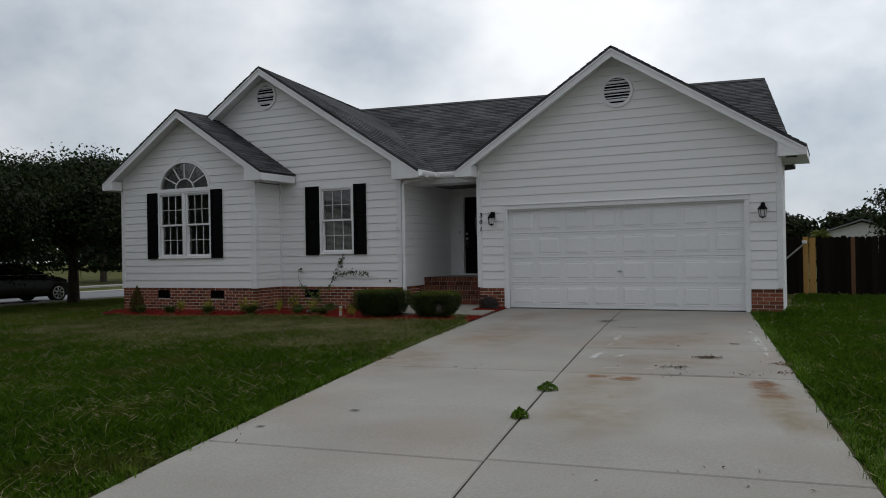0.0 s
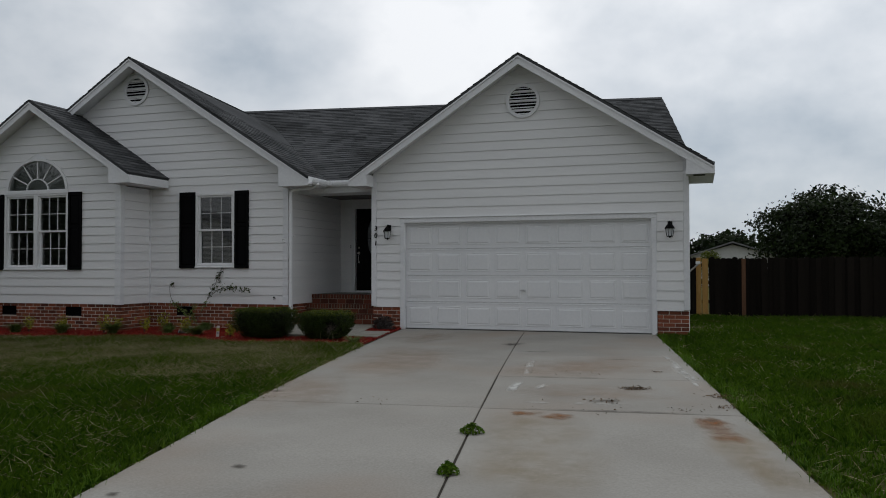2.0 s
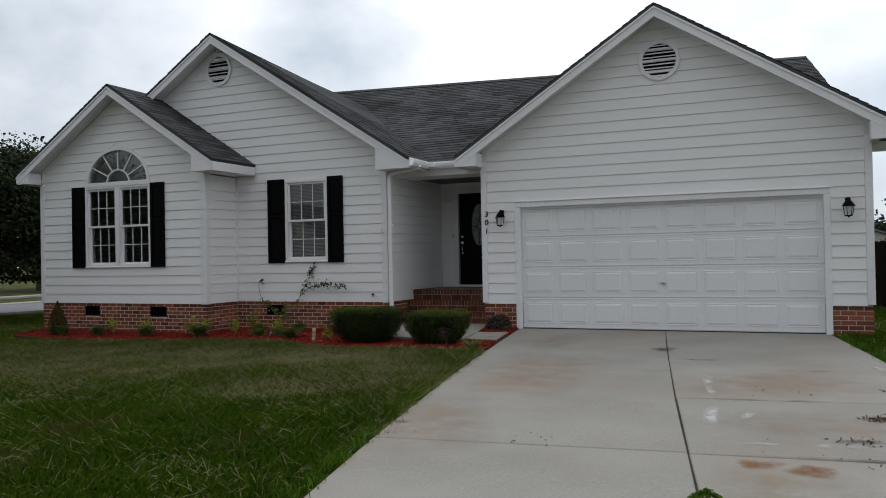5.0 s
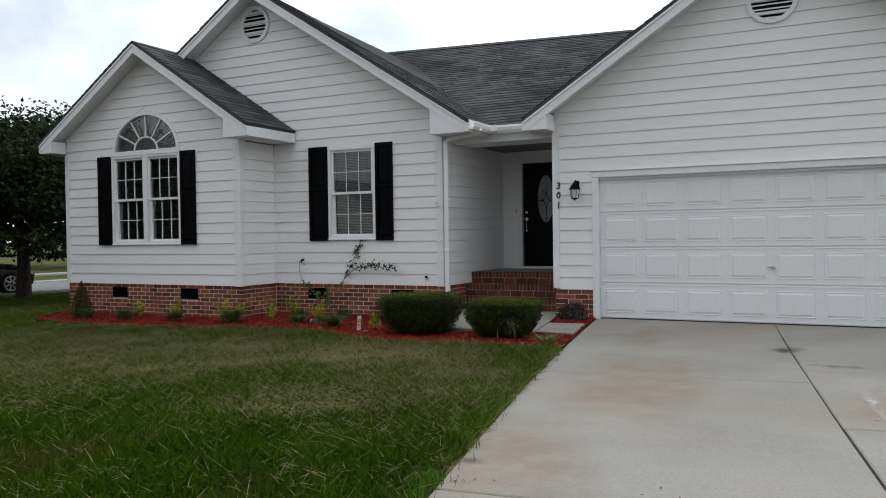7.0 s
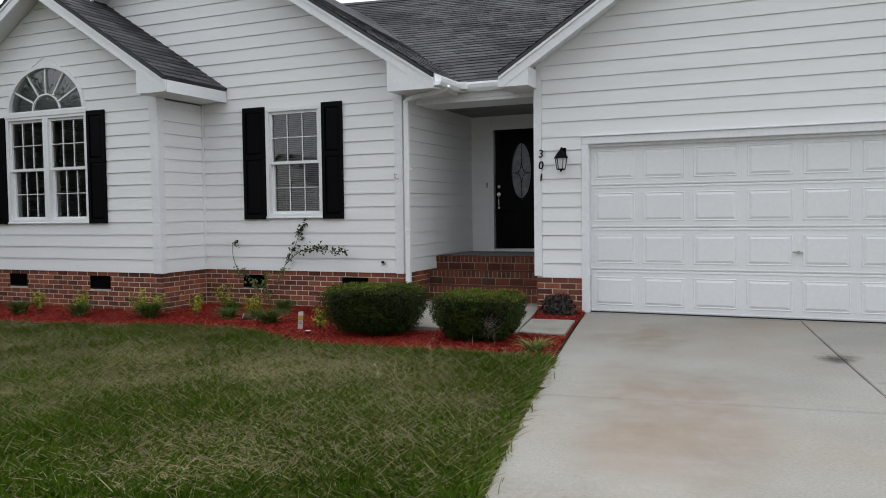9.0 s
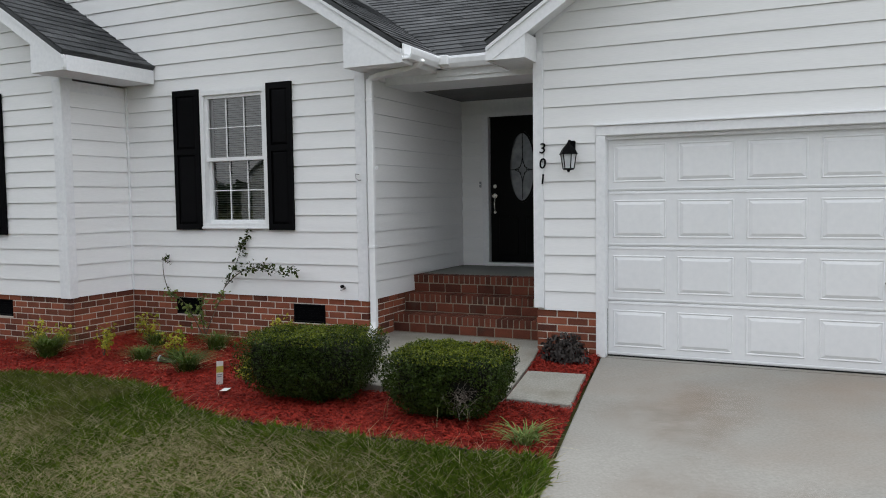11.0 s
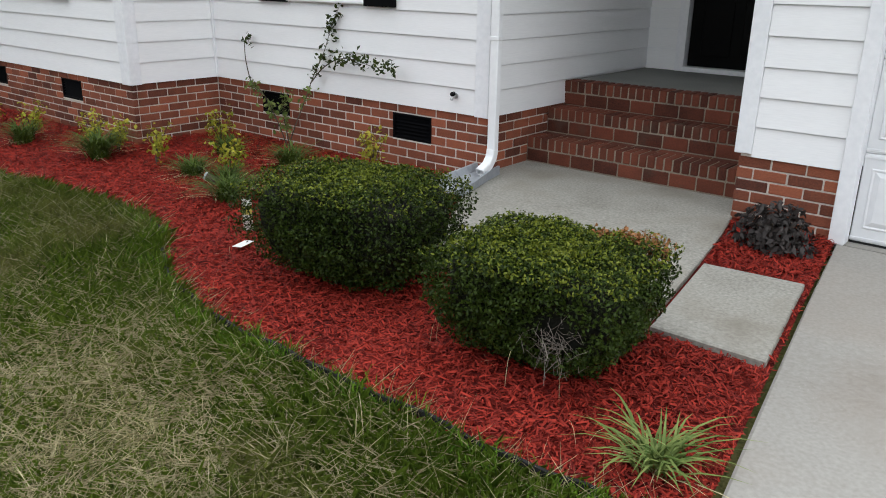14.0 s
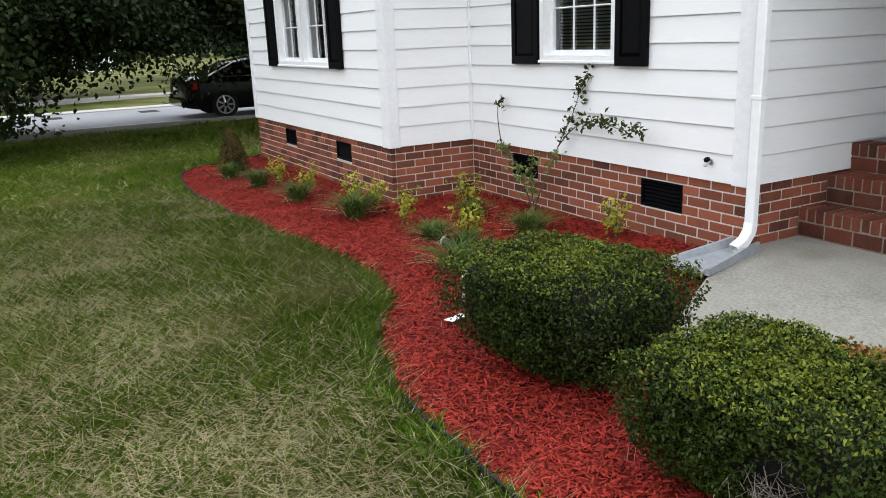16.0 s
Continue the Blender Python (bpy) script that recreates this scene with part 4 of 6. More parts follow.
# ---- front door ----
door_1 = thing("door_1", (0, 0, 0), "black front door with an oval leaded glass light, closed", "door", kind="structure")
dx0, dx1, dz0, dz1 = DOOR
dcx = (dx0 + dx1) / 2
oval = (dcx, 1.985, 0.175, 0.455)
part("leaf", pierced(bmesh.new(), rect(dx0 + 0.004, dx1 - 0.004, dz0, dz1), [ellipse(*oval, 32)], "y", Y_PORCH + 0.03, Y_PORCH + 0.075), M["door"], door_1)
part("oval_moulding", pierced(bmesh.new(), ellipse(dcx, 1.985, 0.198, 0.48, 36), [ellipse(dcx, 1.985, 0.17, 0.45, 36)], "y", Y_PORCH + 0.018, Y_PORCH + 0.032), M["door"], door_1)
light = part("oval_pane", prism(bmesh.new(), ellipse(dcx, 1.985, 0.176, 0.456, 32), "y", Y_PORCH + 0.048, Y_PORCH + 0.056), M["oval_glass"], door_1, "bevelled oval glass with lead lines")
for pts in ([(dcx, 1.55), (dcx, 1.83)], [(dcx, 2.06), (dcx, 2.43)], [(dcx - 0.17, 1.95), (dcx - 0.06, 1.95)], [(dcx + 0.06, 1.95), (dcx + 0.17, 1.95)],
            [(dcx - 0.06, 1.95), (dcx, 2.06), (dcx + 0.06, 1.95), (dcx, 1.83), (dcx - 0.06, 1.95)], [(dcx - 0.11, 1.95), (dcx - 0.03, 1.99), (dcx, 2.12), (dcx + 0.03, 1.99), (dcx + 0.11, 1.95), (dcx + 0.03, 1.91), (dcx, 1.77), (dcx - 0.03, 1.91), (dcx - 0.11, 1.95)]):
    part("lead_line", tube(bmesh.new(), [(x, Y_PORCH + 0.045, z) for x, z in pts], 0.005, 5), M["black"], light)
for z0, z1 in ((0.80, 1.32),):
    for x0, x1 in ((dx0 + 0.12, dcx - 0.05), (dcx + 0.05, dx1 - 0.12)):
        part("raised_panel", boxed(x0, x1, Y_PORCH + 0.022, Y_PORCH + 0.0305, z0, z1, bevel=0.006), M["door"], door_1)
for z, r in ((1.73, 0.026), (1.60, 0.034), (1.38, 0.02)):
    bm = bmesh.new()
    tube(bm, [(dx0 + 0.07, Y_PORCH + 0.03, z), (dx0 + 0.07, Y_PORCH + 0.008, z)], r, 12)
    if r > 0.03:
        tube(bm, [(dx0 + 0.07, Y_PORCH + 0.02, z), (dx0 + 0.07, Y_PORCH - 0.03, z)], 0.02, 10, 0.026)
        tube(bm, [(dx0 + 0.07, Y_PORCH + 0.01, z - 0.05), (dx0 + 0.075, Y_PORCH - 0.025, z - 0.09), (dx0 + 0.075, Y_PORCH - 0.02, z - 0.17), (dx0 + 0.07, Y_PORCH + 0.02, z - 0.21)], 0.01, 6)
    part("door_handle", bm, M["brass"], door_1, "pale nickel lock hardware")
part("door_casing", pierced(bmesh.new(), rect(dx0 - 0.1, dx1 + 0.1, FLOOR_Z, dz1 + 0.1), [rect(dx0 - 0.012, dx1 + 0.012, FLOOR_Z + 0.004, dz1 + 0.012)], "y", Y_PORCH - 0.03, Y_PORCH + 0.09), M["trim"], door_1)
# two added dark bars that block light leaking in over the door leaf
part("head_leak_block", boxed(dx0 - 0.019, dx1 + 0.019, Y_PORCH + 0.0915, Y_PORCH + 0.12, dz1 - 0.05, dz1 + 0.019), M["rubber"], door_1)
part("head_gap_block", boxed(dx0 - 0.011, dx1 + 0.011, Y_PORCH + 0.02, Y_PORCH + 0.07, dz1 + 0.0005, dz1 + 0.0115), M["rubber"], door_1)
part("threshold", boxed(dx0 - 0.02, dx1 + 0.02, Y_PORCH - 0.06, Y_PORCH + 0.08, FLOOR_Z + 0.001, dz0 - 0.004, bevel=0.006), M["trim"], door_1)
bell = thing("doorbell", (-1.60, Y_PORCH - 0.02, 1.76), "small grey doorbell button on white siding", "doorbell")
part("plate", boxed(-0.014, 0.014, -0.016, 0.0, -0.04, 0.04, bevel=0.004), M["grey_plastic"], bell)
part("button", tube(bmesh.new(), [(0, -0.015, 0), (0, -0.022, 0)], 0.008, 10), M["white_card"], bell)

# ---- porch floor and brick steps ----
porch = tagged(part("porch_floor", boxed(X_MAIN_R + 0.001, -0.001, 1.10, Y_PORCH - 0.001, 0.35, FLOOR_Z, bevel=0.004), M["porch"], label="grey concrete porch floor", kind="structure"), category="porch floor")
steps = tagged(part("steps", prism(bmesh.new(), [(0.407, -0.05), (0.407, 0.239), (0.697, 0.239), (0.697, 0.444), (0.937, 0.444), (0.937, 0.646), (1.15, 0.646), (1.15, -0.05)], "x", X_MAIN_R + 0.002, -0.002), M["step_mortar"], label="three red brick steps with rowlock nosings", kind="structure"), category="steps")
row_bm = boxed(-0.0285, 0.0285, 0.0, 0.2, 0.0, 0.092, bevel=0.006)
row_me = bpy.data.meshes.new("brick")
row_bm.to_mesh(row_me)
row_bm.free()
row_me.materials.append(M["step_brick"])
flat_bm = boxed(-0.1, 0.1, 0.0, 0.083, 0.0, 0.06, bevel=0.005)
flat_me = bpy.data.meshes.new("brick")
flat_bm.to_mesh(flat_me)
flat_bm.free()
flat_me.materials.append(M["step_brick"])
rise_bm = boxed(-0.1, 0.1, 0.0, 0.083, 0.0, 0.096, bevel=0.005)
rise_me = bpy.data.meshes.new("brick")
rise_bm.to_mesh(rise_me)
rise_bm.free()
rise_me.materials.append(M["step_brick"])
for y, top in ((0.40, 0.245), (0.69, 0.45), (0.93, 0.652)):
    n = 28
    for k in range(n):
        ob = new("brick", row_me)
        ob.parent = steps
        ob.matrix_local = pose(X_MAIN_R + 0.035 + k * (-X_MAIN_R - 0.07) / (n - 1), y + rnd.uniform(-0.003, 0.003), top - 0.092 + rnd.uniform(-0.002, 0.002), 0, 0, rnd.uniform(-0.6, 0.6))
    for k in range(9):
        x = X_MAIN_R + 0.105 + k * (-X_MAIN_R - 0.21) / 8
        for dy, dz in ((0.001, -0.199), (0.211, -0.062)):
            if dy > 0.1 and top > 0.6:
                continue
            ob = new("brick", rise_me if dy < 0.1 else flat_me)
            ob.parent = steps
            ob.matrix_local = pose(x + (0.004 if dy < 0.1 else -0.003), y + dy, top + dz, 0, 0, rnd.uniform(-0.3, 0.3))

# ---- walkway ----
walkway = thing("pavement_walkway", (0, 0, 0), "grey concrete walk from the steps to the driveway", "walkway", kind="structure")


def walk_top(x, y):
    return 0.035 + 0.014 * min(0.0, y)


slab(walkway, "slab", [(X_MAIN_R - 0.02, 0.45), (X_MAIN_R - 0.02, -0.20), (-1.72, -0.62), (-1.42, -1.15), (-1.12, -1.62), (-0.95, -1.90), (0.345, -1.90), (0.20, -0.95), (0.11, -0.40), (0.02, -0.02), (-0.01, 0.45)], 0.1, M["walk"], walk_top, 0.004)
slab(walkway, "slab", [(0.365, -1.90), (0.89, -1.90), (0.745, -0.90), (0.22, -0.95)], 0.1, M["walk"], walk_top, 0.004)

# ---- gutter, downspout, splash block ----
gutter = thing("gutter", (0, 0, 0), "white metal gutter over the porch", "gutter")
prof = [(0.0, 0.0), (0.085, 0.0), (0.11, 0.045), (0.118, 0.095), (0.108, 0.095), (0.1, 0.05), (0.078, 0.012), (0.0, 0.012)]
part("run", prism(bmesh.new(), [(0.27 - a, 2.975 + b) for a, b in prof], "x", -1.2, -0.42), M["vinyl"], gutter)
part("run", prism(bmesh.new(), [(-1.22 + a, 2.975 + b) for a, b in prof], "y", -0.54, 0.27), M["vinyl"], gutter)
part("back_flashing", boxed(-1.216, -1.20, -0.54, 0.27, 3.03, 3.13), M["vinyl"], gutter)
part("corner_box", boxed(-1.16, -1.02, 0.10, 0.24, 3.0, 3.10, bevel=0.006), M["vinyl"], gutter)
part("end_cap", boxed(-0.50, -0.42, 0.12, 0.27, 2.97, 3.09, bevel=0.006), M["vinyl"], gutter)
spout = thing("downspout", (-1.775, -0.235, 0.0), "white metal downspout down the wall corner", "downspout")


def duct(points, w, d):
    bm, rings = bmesh.new(), []
    n = len(points)
    for i, p in enumerate(points):
        a, b = Vector(points[max(0, i - 1)]), Vector(points[min(n - 1, i + 1)])
        t = (b - a).normalized()
        u = Vector((1, 0, 0)) if abs(t.x) < 0.6 else Vector((0, 1, 0))
        u = (u - t * u.dot(t)).normalized()
        v = t.cross(u)
        rings.append([bm.verts.new(Vector(p) + u * sx * w / 2 + v * sy * d / 2) for sx, sy in ((-1, -1), (1, -1), (1, 1), (-1, 1))])
    for ra, rb in zip(rings, rings[1:]):
        for k in range(4):
            bm.faces.new((ra[k], ra[(k + 1) % 4], rb[(k + 1) % 4], rb[k]))
    bm.faces.new(rings[0])
    edges = [e for e in bm.edges if len(e.link_faces) == 2]
    bmesh.ops.bevel(bm, geom=edges, offset=0.008, segments=1, affect="EDGES")
    return bm


part("pipe", duct([(0, 0, 2.86), (0, 0, 0.22)], 0.072, 0.058), M["vinyl"], spout)
part("upper_elbow", duct([(0.66, -0.06, 3.0), (0.60, -0.04, 2.95), (0.48, -0.02, 2.925), (0.10, 0, 2.885), (0.02, 0, 2.86), (0, 0, 2.80)], 0.07, 0.056), M["vinyl"], spout)
part("lower_elbow", duct([(0, 0, 0.25), (0, -0.01, 0.19), (-0.005, -0.05, 0.13), (-0.015, -0.13, 0.085)], 0.076, 0.062), M["vinyl"], spout)
for z in (2.62, 1.05):
    part("joint_band", boxed(-0.04, 0.04, -0.033, 0.033, z, z + 0.03, bevel=0.004), M["vinyl"], spout)
part("strap", boxed(-0.06, 0.06, 0.03, 0.05, 1.9, 1.93), M["vinyl"], spout)
splash = thing("splash_block", (-1.86, -0.27, 0.03), "grey plastic splash block under the downspout", "splash block", turn=10)
bm = bmesh.new()
rows = []
for y, w, h in ((0.12, 0.11, 0.07), (-0.1, 0.12, 0.065), (-0.35, 0.15, 0.055), (-0.58, 0.17, 0.045)):
    rows.append([bm.verts.new(p) for p in ((-w, y, 0), (-w, y, h), (-w + 0.022, y, h), (-w + 0.045, y, 0.018), (w - 0.045, y, 0.018), (w - 0.022, y, h), (w, y, h), (w, y, 0))])
for ra, rb in zip(rows, rows[1:]):
    for k in range(8):
        bm.faces.new((ra[k], ra[(k + 1) % 8], rb[(k + 1) % 8], rb[k]))
bm.faces.new(rows[0])
bm.faces.new(rows[-1][::-1])
part("trough", bm, M["grey_plastic"], splash)


# ---- wall lanterns, house number, small fittings ----
def lantern(x, z):
    s = thing("wall_lantern", (x, -0.022, z), "black metal wall lantern with frosted panes", "wall lamp", "lanterns beside the garage door")
    s.scale = (0.88, 0.88, 0.86)
    part("back_plate", boxed(-0.045, 0.045, -0.022, 0.0, -0.02, 0.16, bevel=0.01), M["black"], s)
    part("arm", tube(bmesh.new(), [(0, -0.01, 0.10), (0, -0.05, 0.15), (0, -0.11, 0.155), (0, -0.135, 0.12)], 0.012, 8), M["black"], s)
    bm, c, rings = bmesh.new(), -0.135, []
    for r, h in ((0.108, 0.0), (0.098, 0.018), (0.062, 0.075), (0.03, 0.11), (0.012, 0.135), (0.004, 0.15)):
        rings.append([bm.verts.new((r * math.cos(k * math.tau / 6), c + r * math.sin(k * math.tau / 6), h)) for k in range(6)])
    for ra, rb in zip(rings, rings[1:]):
        for k in range(6):
            bm.faces.new((ra[k], ra[(k + 1) % 6], rb[(k + 1) % 6], rb[k]))
    bm.faces.new(rings[0])
    bm.faces.new(rings[-1])
    part("roof", bm, M["black"], s)
    part("base", tube(bmesh.new(), [(0, c, -0.175), (0, c, -0.155)], 0.056, 6, 0.064), M["black"], s)
    part("finial", tube(bmesh.new(), [(0, c, -0.20), (0, c, -0.175)], 0.008, 6, 0.022), M["black"], s)
    d = Vector((0, 0, 1)).cross(Vector((0.31, 0.23, 0.92))).normalized()
    off = math.atan2(d.y, d.x)
    for k in range(6):
        t, t2 = off + k * math.tau / 6, off + (k + 1) * math.tau / 6
        part("cage_bar", tube(bmesh.new(), [(0.061 * math.cos(t), c + 0.061 * math.sin(t), -0.16), (0.086 * math.cos(t), c + 0.086 * math.sin(t), 0.004)], 0.006, 5), M["black"], s)
        q = [(0.058 * math.cos(t), c + 0.058 * math.sin(t), -0.155), (0.058 * math.cos(t2), c + 0.058 * math.sin(t2), -0.155), (0.082 * math.cos(t2), c + 0.082 * math.sin(t2), 0.0), (0.082 * math.cos(t), c + 0.082 * math.sin(t), 0.0)]
        raw("pane", q, [(0, 1, 2, 3)], M["lamp_glass"], s, "frosted lamp pane")


lantern(0.375, 1.985)
lantern(5.92, 1.95)


def digit(text, x, y, z, size):
    cu = bpy.data.curves.new("digit", "FONT")
    cu.body, cu.size, cu.extrude, cu.align_x, cu.align_y = text, size, 0.006, "CENTER", "CENTER"
    cu.shear, cu.offset = 0.1, 0.0005
    tmp = bpy.data.objects.new("digit_source", cu)
    scene.collection.objects.link(tmp)
    me = bpy.data.meshes.new_from_object(tmp.evaluated_get(bpy.context.evaluated_depsgraph_get()))
    bpy.data.objects.remove(tmp)
    me.materials.append(M["black"])
    ob = new("house_number", me)
    ob.matrix_world = pose(x, y, z, 90)
    tagged(ob, f"black house number digit {text} on the white corner board", "house number", "house number digits")


for text, z in (("3", 2.055), ("0", 1.905), ("1", 1.748)):
    digit(text, 0.075, -0.036, z, 0.145)

spigot = thing("hose_bib", (-2.19, Y_MAIN - 0.02, 0.60), "small dark metal hose tap on white siding", "tap")
spigot.scale = (0.75, 0.75, 0.75)
bm = bmesh.new()
tube(bm, [(0, 0, 0), (0, -0.05, 0.0), (0, -0.075, -0.035)], 0.016, 8)
part("spout", bm, M["metal"], spigot)
part("wheel", tube(bmesh.new(), [(0, -0.045, 0.015), (0, -0.055, 0.035)], 0.03, 8), M["black"], spigot)
part("flange", tube(bmesh.new(), [(0, 0.004, 0), (0, -0.008, 0)], 0.03, 10), M["metal"], spigot)
hook = thing("wall_hook", (-1.96, Y_MAIN - 0.02, 1.83), "small rusty metal hook on white siding", "hook")
part("plate", boxed(-0.025, 0.025, -0.008, 0.004, -0.035, 0.035, bevel=0.004), M["vinyl"], hook)
part("hook_bar", tube(bmesh.new(), [(0, -0.005, 0.02), (-0.02, -0.05, 0.025), (-0.01, -0.06, -0.02), (0.02, -0.045, -0.05), (0.03, -0.02, -0.04)], 0.006, 6), M["metal"], hook)
for x, y, z in ((-0.22, -0.28, 2.978), (6.44, -0.25, 2.9)):
    part_name = thing("soffit_vent", (x, y, z), "dark vent under the boxed eave", "vent", "soffit vents")
    part("mesh", boxed(-0.1, 0.1, -0.06, 0.06, -0.008, -0.002), M["soffit_vent"], part_name)


# ---- planting tools ----
def sheet(name, polys, material, parent=None, label="", kind=""):
    """Many small loose polygons, an array of (count, corners, 3), as one mesh."""
    n, k, _ = polys.shape
    me = bpy.data.meshes.new(name)
    me.vertices.add(n * k)
    me.vertices.foreach_set("co", polys.astype(np.float32).ravel())
    me.loops.add(n * k)
    me.loops.foreach_set("vertex_index", np.arange(n * k, dtype=np.int32))
    me.polygons.add(n)
    me.polygons.foreach_set("loop_start", np.arange(0, n * k, k, dtype=np.int32))
    me.polygons.foreach_set("loop_total", np.full(n, k, dtype=np.int32))
    me.update(calc_edges=True)
    me.validate()
    me.materials.append(material)
    ob = new(name, me)
    ob.parent = parent
    return tagged(ob, label, kind=kind)


def unit(v):
    return v / np.maximum(np.linalg.norm(v, axis=-1, keepdims=True), 1e-9)


def leaves(gen, at, out, size, wide=0.5, spread=0.8, fold=0.25):
    """Leaf polygons at points, turned outwards with some spread: base, side, tip, side."""
    n = len(at)
    nrm = unit(out + gen.normal(0, spread, (n, 3)))
    along = unit(np.cross(nrm, gen.normal(0, 1, (n, 3))))
    across = np.cross(nrm, along)
    s = (size * gen.uniform(0.65, 1.25, n))[:, None]
    p = np.stack([at - along * s * 0.5, at + across * s * wide * 0.5 + nrm * s * fold * 0.3 - along * s * 0.05, at + along * s * 0.5 - nrm * s * fold * 0.4, at - across * s * wide * 0.5 + nrm * s * fold * 0.3 - along * s * 0.05], 1)
    return p


def straps(gen, n, height, reach, width, seg=4):
    """Arching strap leaves from one crown, as polygons of four corners."""
    out = []
    for _ in range(n):
        a = gen.uniform(0, math.tau)
        r, h = reach * gen.uniform(0.35, 1.1), height * gen.uniform(0.6, 1.1)
        w = width * gen.uniform(0.7, 1.2)
        base = np.array([gen.normal(0, 0.035), gen.normal(0, 0.035), 0.0])
        d, c = np.array([math.cos(a), math.sin(a), 0]), np.array([-math.sin(a), math.cos(a), 0])
        pts = []
        for i in range(seg + 1):
            f = i / seg
            pts.append(base + d * r * f ** 1.3 + np.array([0, 0, h * (1.9 * f - 1.15 * f * f)]))
        for i in range(seg):
            wa, wb = w * (1 - (i / seg) ** 2), w * (1 - ((i + 1) / seg) ** 2)
            out.append([pts[i] - c * wa / 2, pts[i] + c * wa / 2, pts[i + 1] + c * wb / 2, pts[i + 1] - c * wb / 2])
    return np.array(out)


def bed_z(x, y):
    return level(x, y) + 0.004 + 0.018 * noise.noise((x * 2.1, y * 2.1, 3.0))


# ---- mulch bed and its edging ----
EDGE = [(1.10, -3.02), (0.88, -3.09), (0.6, -3.11), (0.17, -3.12), (-0.47, -3.10), (-0.95, -3.08), (-1.46, -3.03), (-1.97, -2.89), (-2.35, -2.70), (-2.61, -2.53), (-3.0, -2.40), (-3.44, -2.36), (-4.56, -2.44), (-5.85, -2.54), (-7.2, -2.62), (-8.4, -2.58), (-9.1, -2.42), (-9.45, -2.18), (-9.62, -1.85), (-9.85, -1.5), (-9.98, -1.1)]


def smooth_line(pts, n=6):
    out = []
    for i in range(len(pts) - 1):
        p0, p1, p2, p3 = (Vector(pts[max(0, min(len(pts) - 1, i + k))]) for k in (-1, 0, 1, 2))
        for s in range(n):
            t = s / n
            out.append(0.5 * ((2 * p1) + (p2 - p0) * t + (2 * p0 - 5 * p1 + 4 * p2 - p3) * t * t + (3 * p1 - p0 - 3 * p2 + p3) * t ** 3))
    return out + [Vector(pts[-1])]


edge_line = smooth_line(EDGE)
bed_poly = [(p.x, p.y) for p in edge_line] + [(-9.7, -0.9), (-5.6, -0.9), (-5.5, 0.0), (-1.7, 0.1), (0.65, 0.01), (0.69, -0.3), (0.87, -1.6), (1.075, -3.0)]
bm = bmesh.new()
ring = [bm.verts.new((x, y, 0)) for x, y in bed_poly]
es = [bm.edges.new((ring[i], ring[(i + 1) % len(ring)])) for i in range(len(ring))]
bmesh.ops.triangle_fill(bm, use_beauty=True, edges=es)
bmesh.ops.subdivide_edges(bm, edges=[e for e in bm.edges if e.calc_length() > 0.5], cuts=3, use_grid_fill=True)
for v in bm.verts:
    v.co.z = bed_z(v.co.x, v.co.y)
mulch = tagged(part("ground_mulch_bed", bm, M["mulch"], label="bed of red dyed wood mulch along the house", kind="structure"), category="mulch bed")


def inside(px, py, poly):
    """Which of the points lie in a polygon."""
    res = np.zeros(len(px), bool)
    for (x1, y1), (x2, y2) in zip(poly, poly[1:] + poly[:1]):
        cut = ((y1 > py) != (y2 > py)) & (px < (x2 - x1) * (py - y1) / (y2 - y1 + 1e-12) + x1)
        res ^= cut
    return res


PAD = [(-1.92, 0.5), (-1.92, -0.22), (-1.72, -0.64), (-1.42, -1.17), (-1.12, -1.64), (-0.96, -1.92), (0.9, -1.92), (0.755, -0.89), (0.22, -0.94), (0.11, -0.40), (0.02, -0.02), (0.0, 0.5)]
HOUSE = [(-9.9, 11), (-9.9, -1.12), (-5.38, -1.12), (-5.38, -0.16), (-1.89, -0.16), (-1.89, 0.4), (0, 0.4), (0, 0), (6.25, 0), (6.25, 11)]
gen = np.random.default_rng(11)
px, py = gen.uniform(-10, 1.2, 240000), gen.uniform(-3.2, 0.05, 240000)
keep = inside(px, py, bed_poly) & ~inside(px, py, PAD) & ~inside(px, py, HOUSE)
keep &= gen.uniform(0, 1, len(px)) < np.clip(1.25 - (1.5 - px) / 11, 0.35, 1.0)
px, py = px[keep], py[keep]
pz = np.array([bed_z(a, b) for a, b in zip(px, py)])
n = len(px)
yaw, ln, wd = gen.uniform(0, math.tau, n), gen.uniform(0.016, 0.058, n), gen.uniform(0.004, 0.011, n)
tilt, roll_ = gen.normal(0, 0.34, n), gen.normal(0, 0.6, n)
along = np.stack([np.cos(yaw) * np.cos(tilt), np.sin(yaw) * np.cos(tilt), np.sin(tilt)], 1)
side = np.stack([-np.sin(yaw) * np.cos(roll_), np.cos(yaw) * np.cos(roll_), np.sin(roll_)], 1)
c = np.stack([px, py, pz + gen.uniform(0.006, 0.026, n)], 1)
a, s = along * ln[:, None] / 2, side * wd[:, None] / 2
sheet("mulch_chips", np.stack([c - a - s * 0.6, c - a * 0.7 + s, c + a + s * 0.5, c + a * 0.8 - s], 1), M["chips"], mulch, kind="stuff")
edging = tagged(new("garden_edging", bpy.data.meshes.new("garden_edging")), "black plastic edging strip along the mulch bed", "edging")
bm = bmesh.new()
rows = []
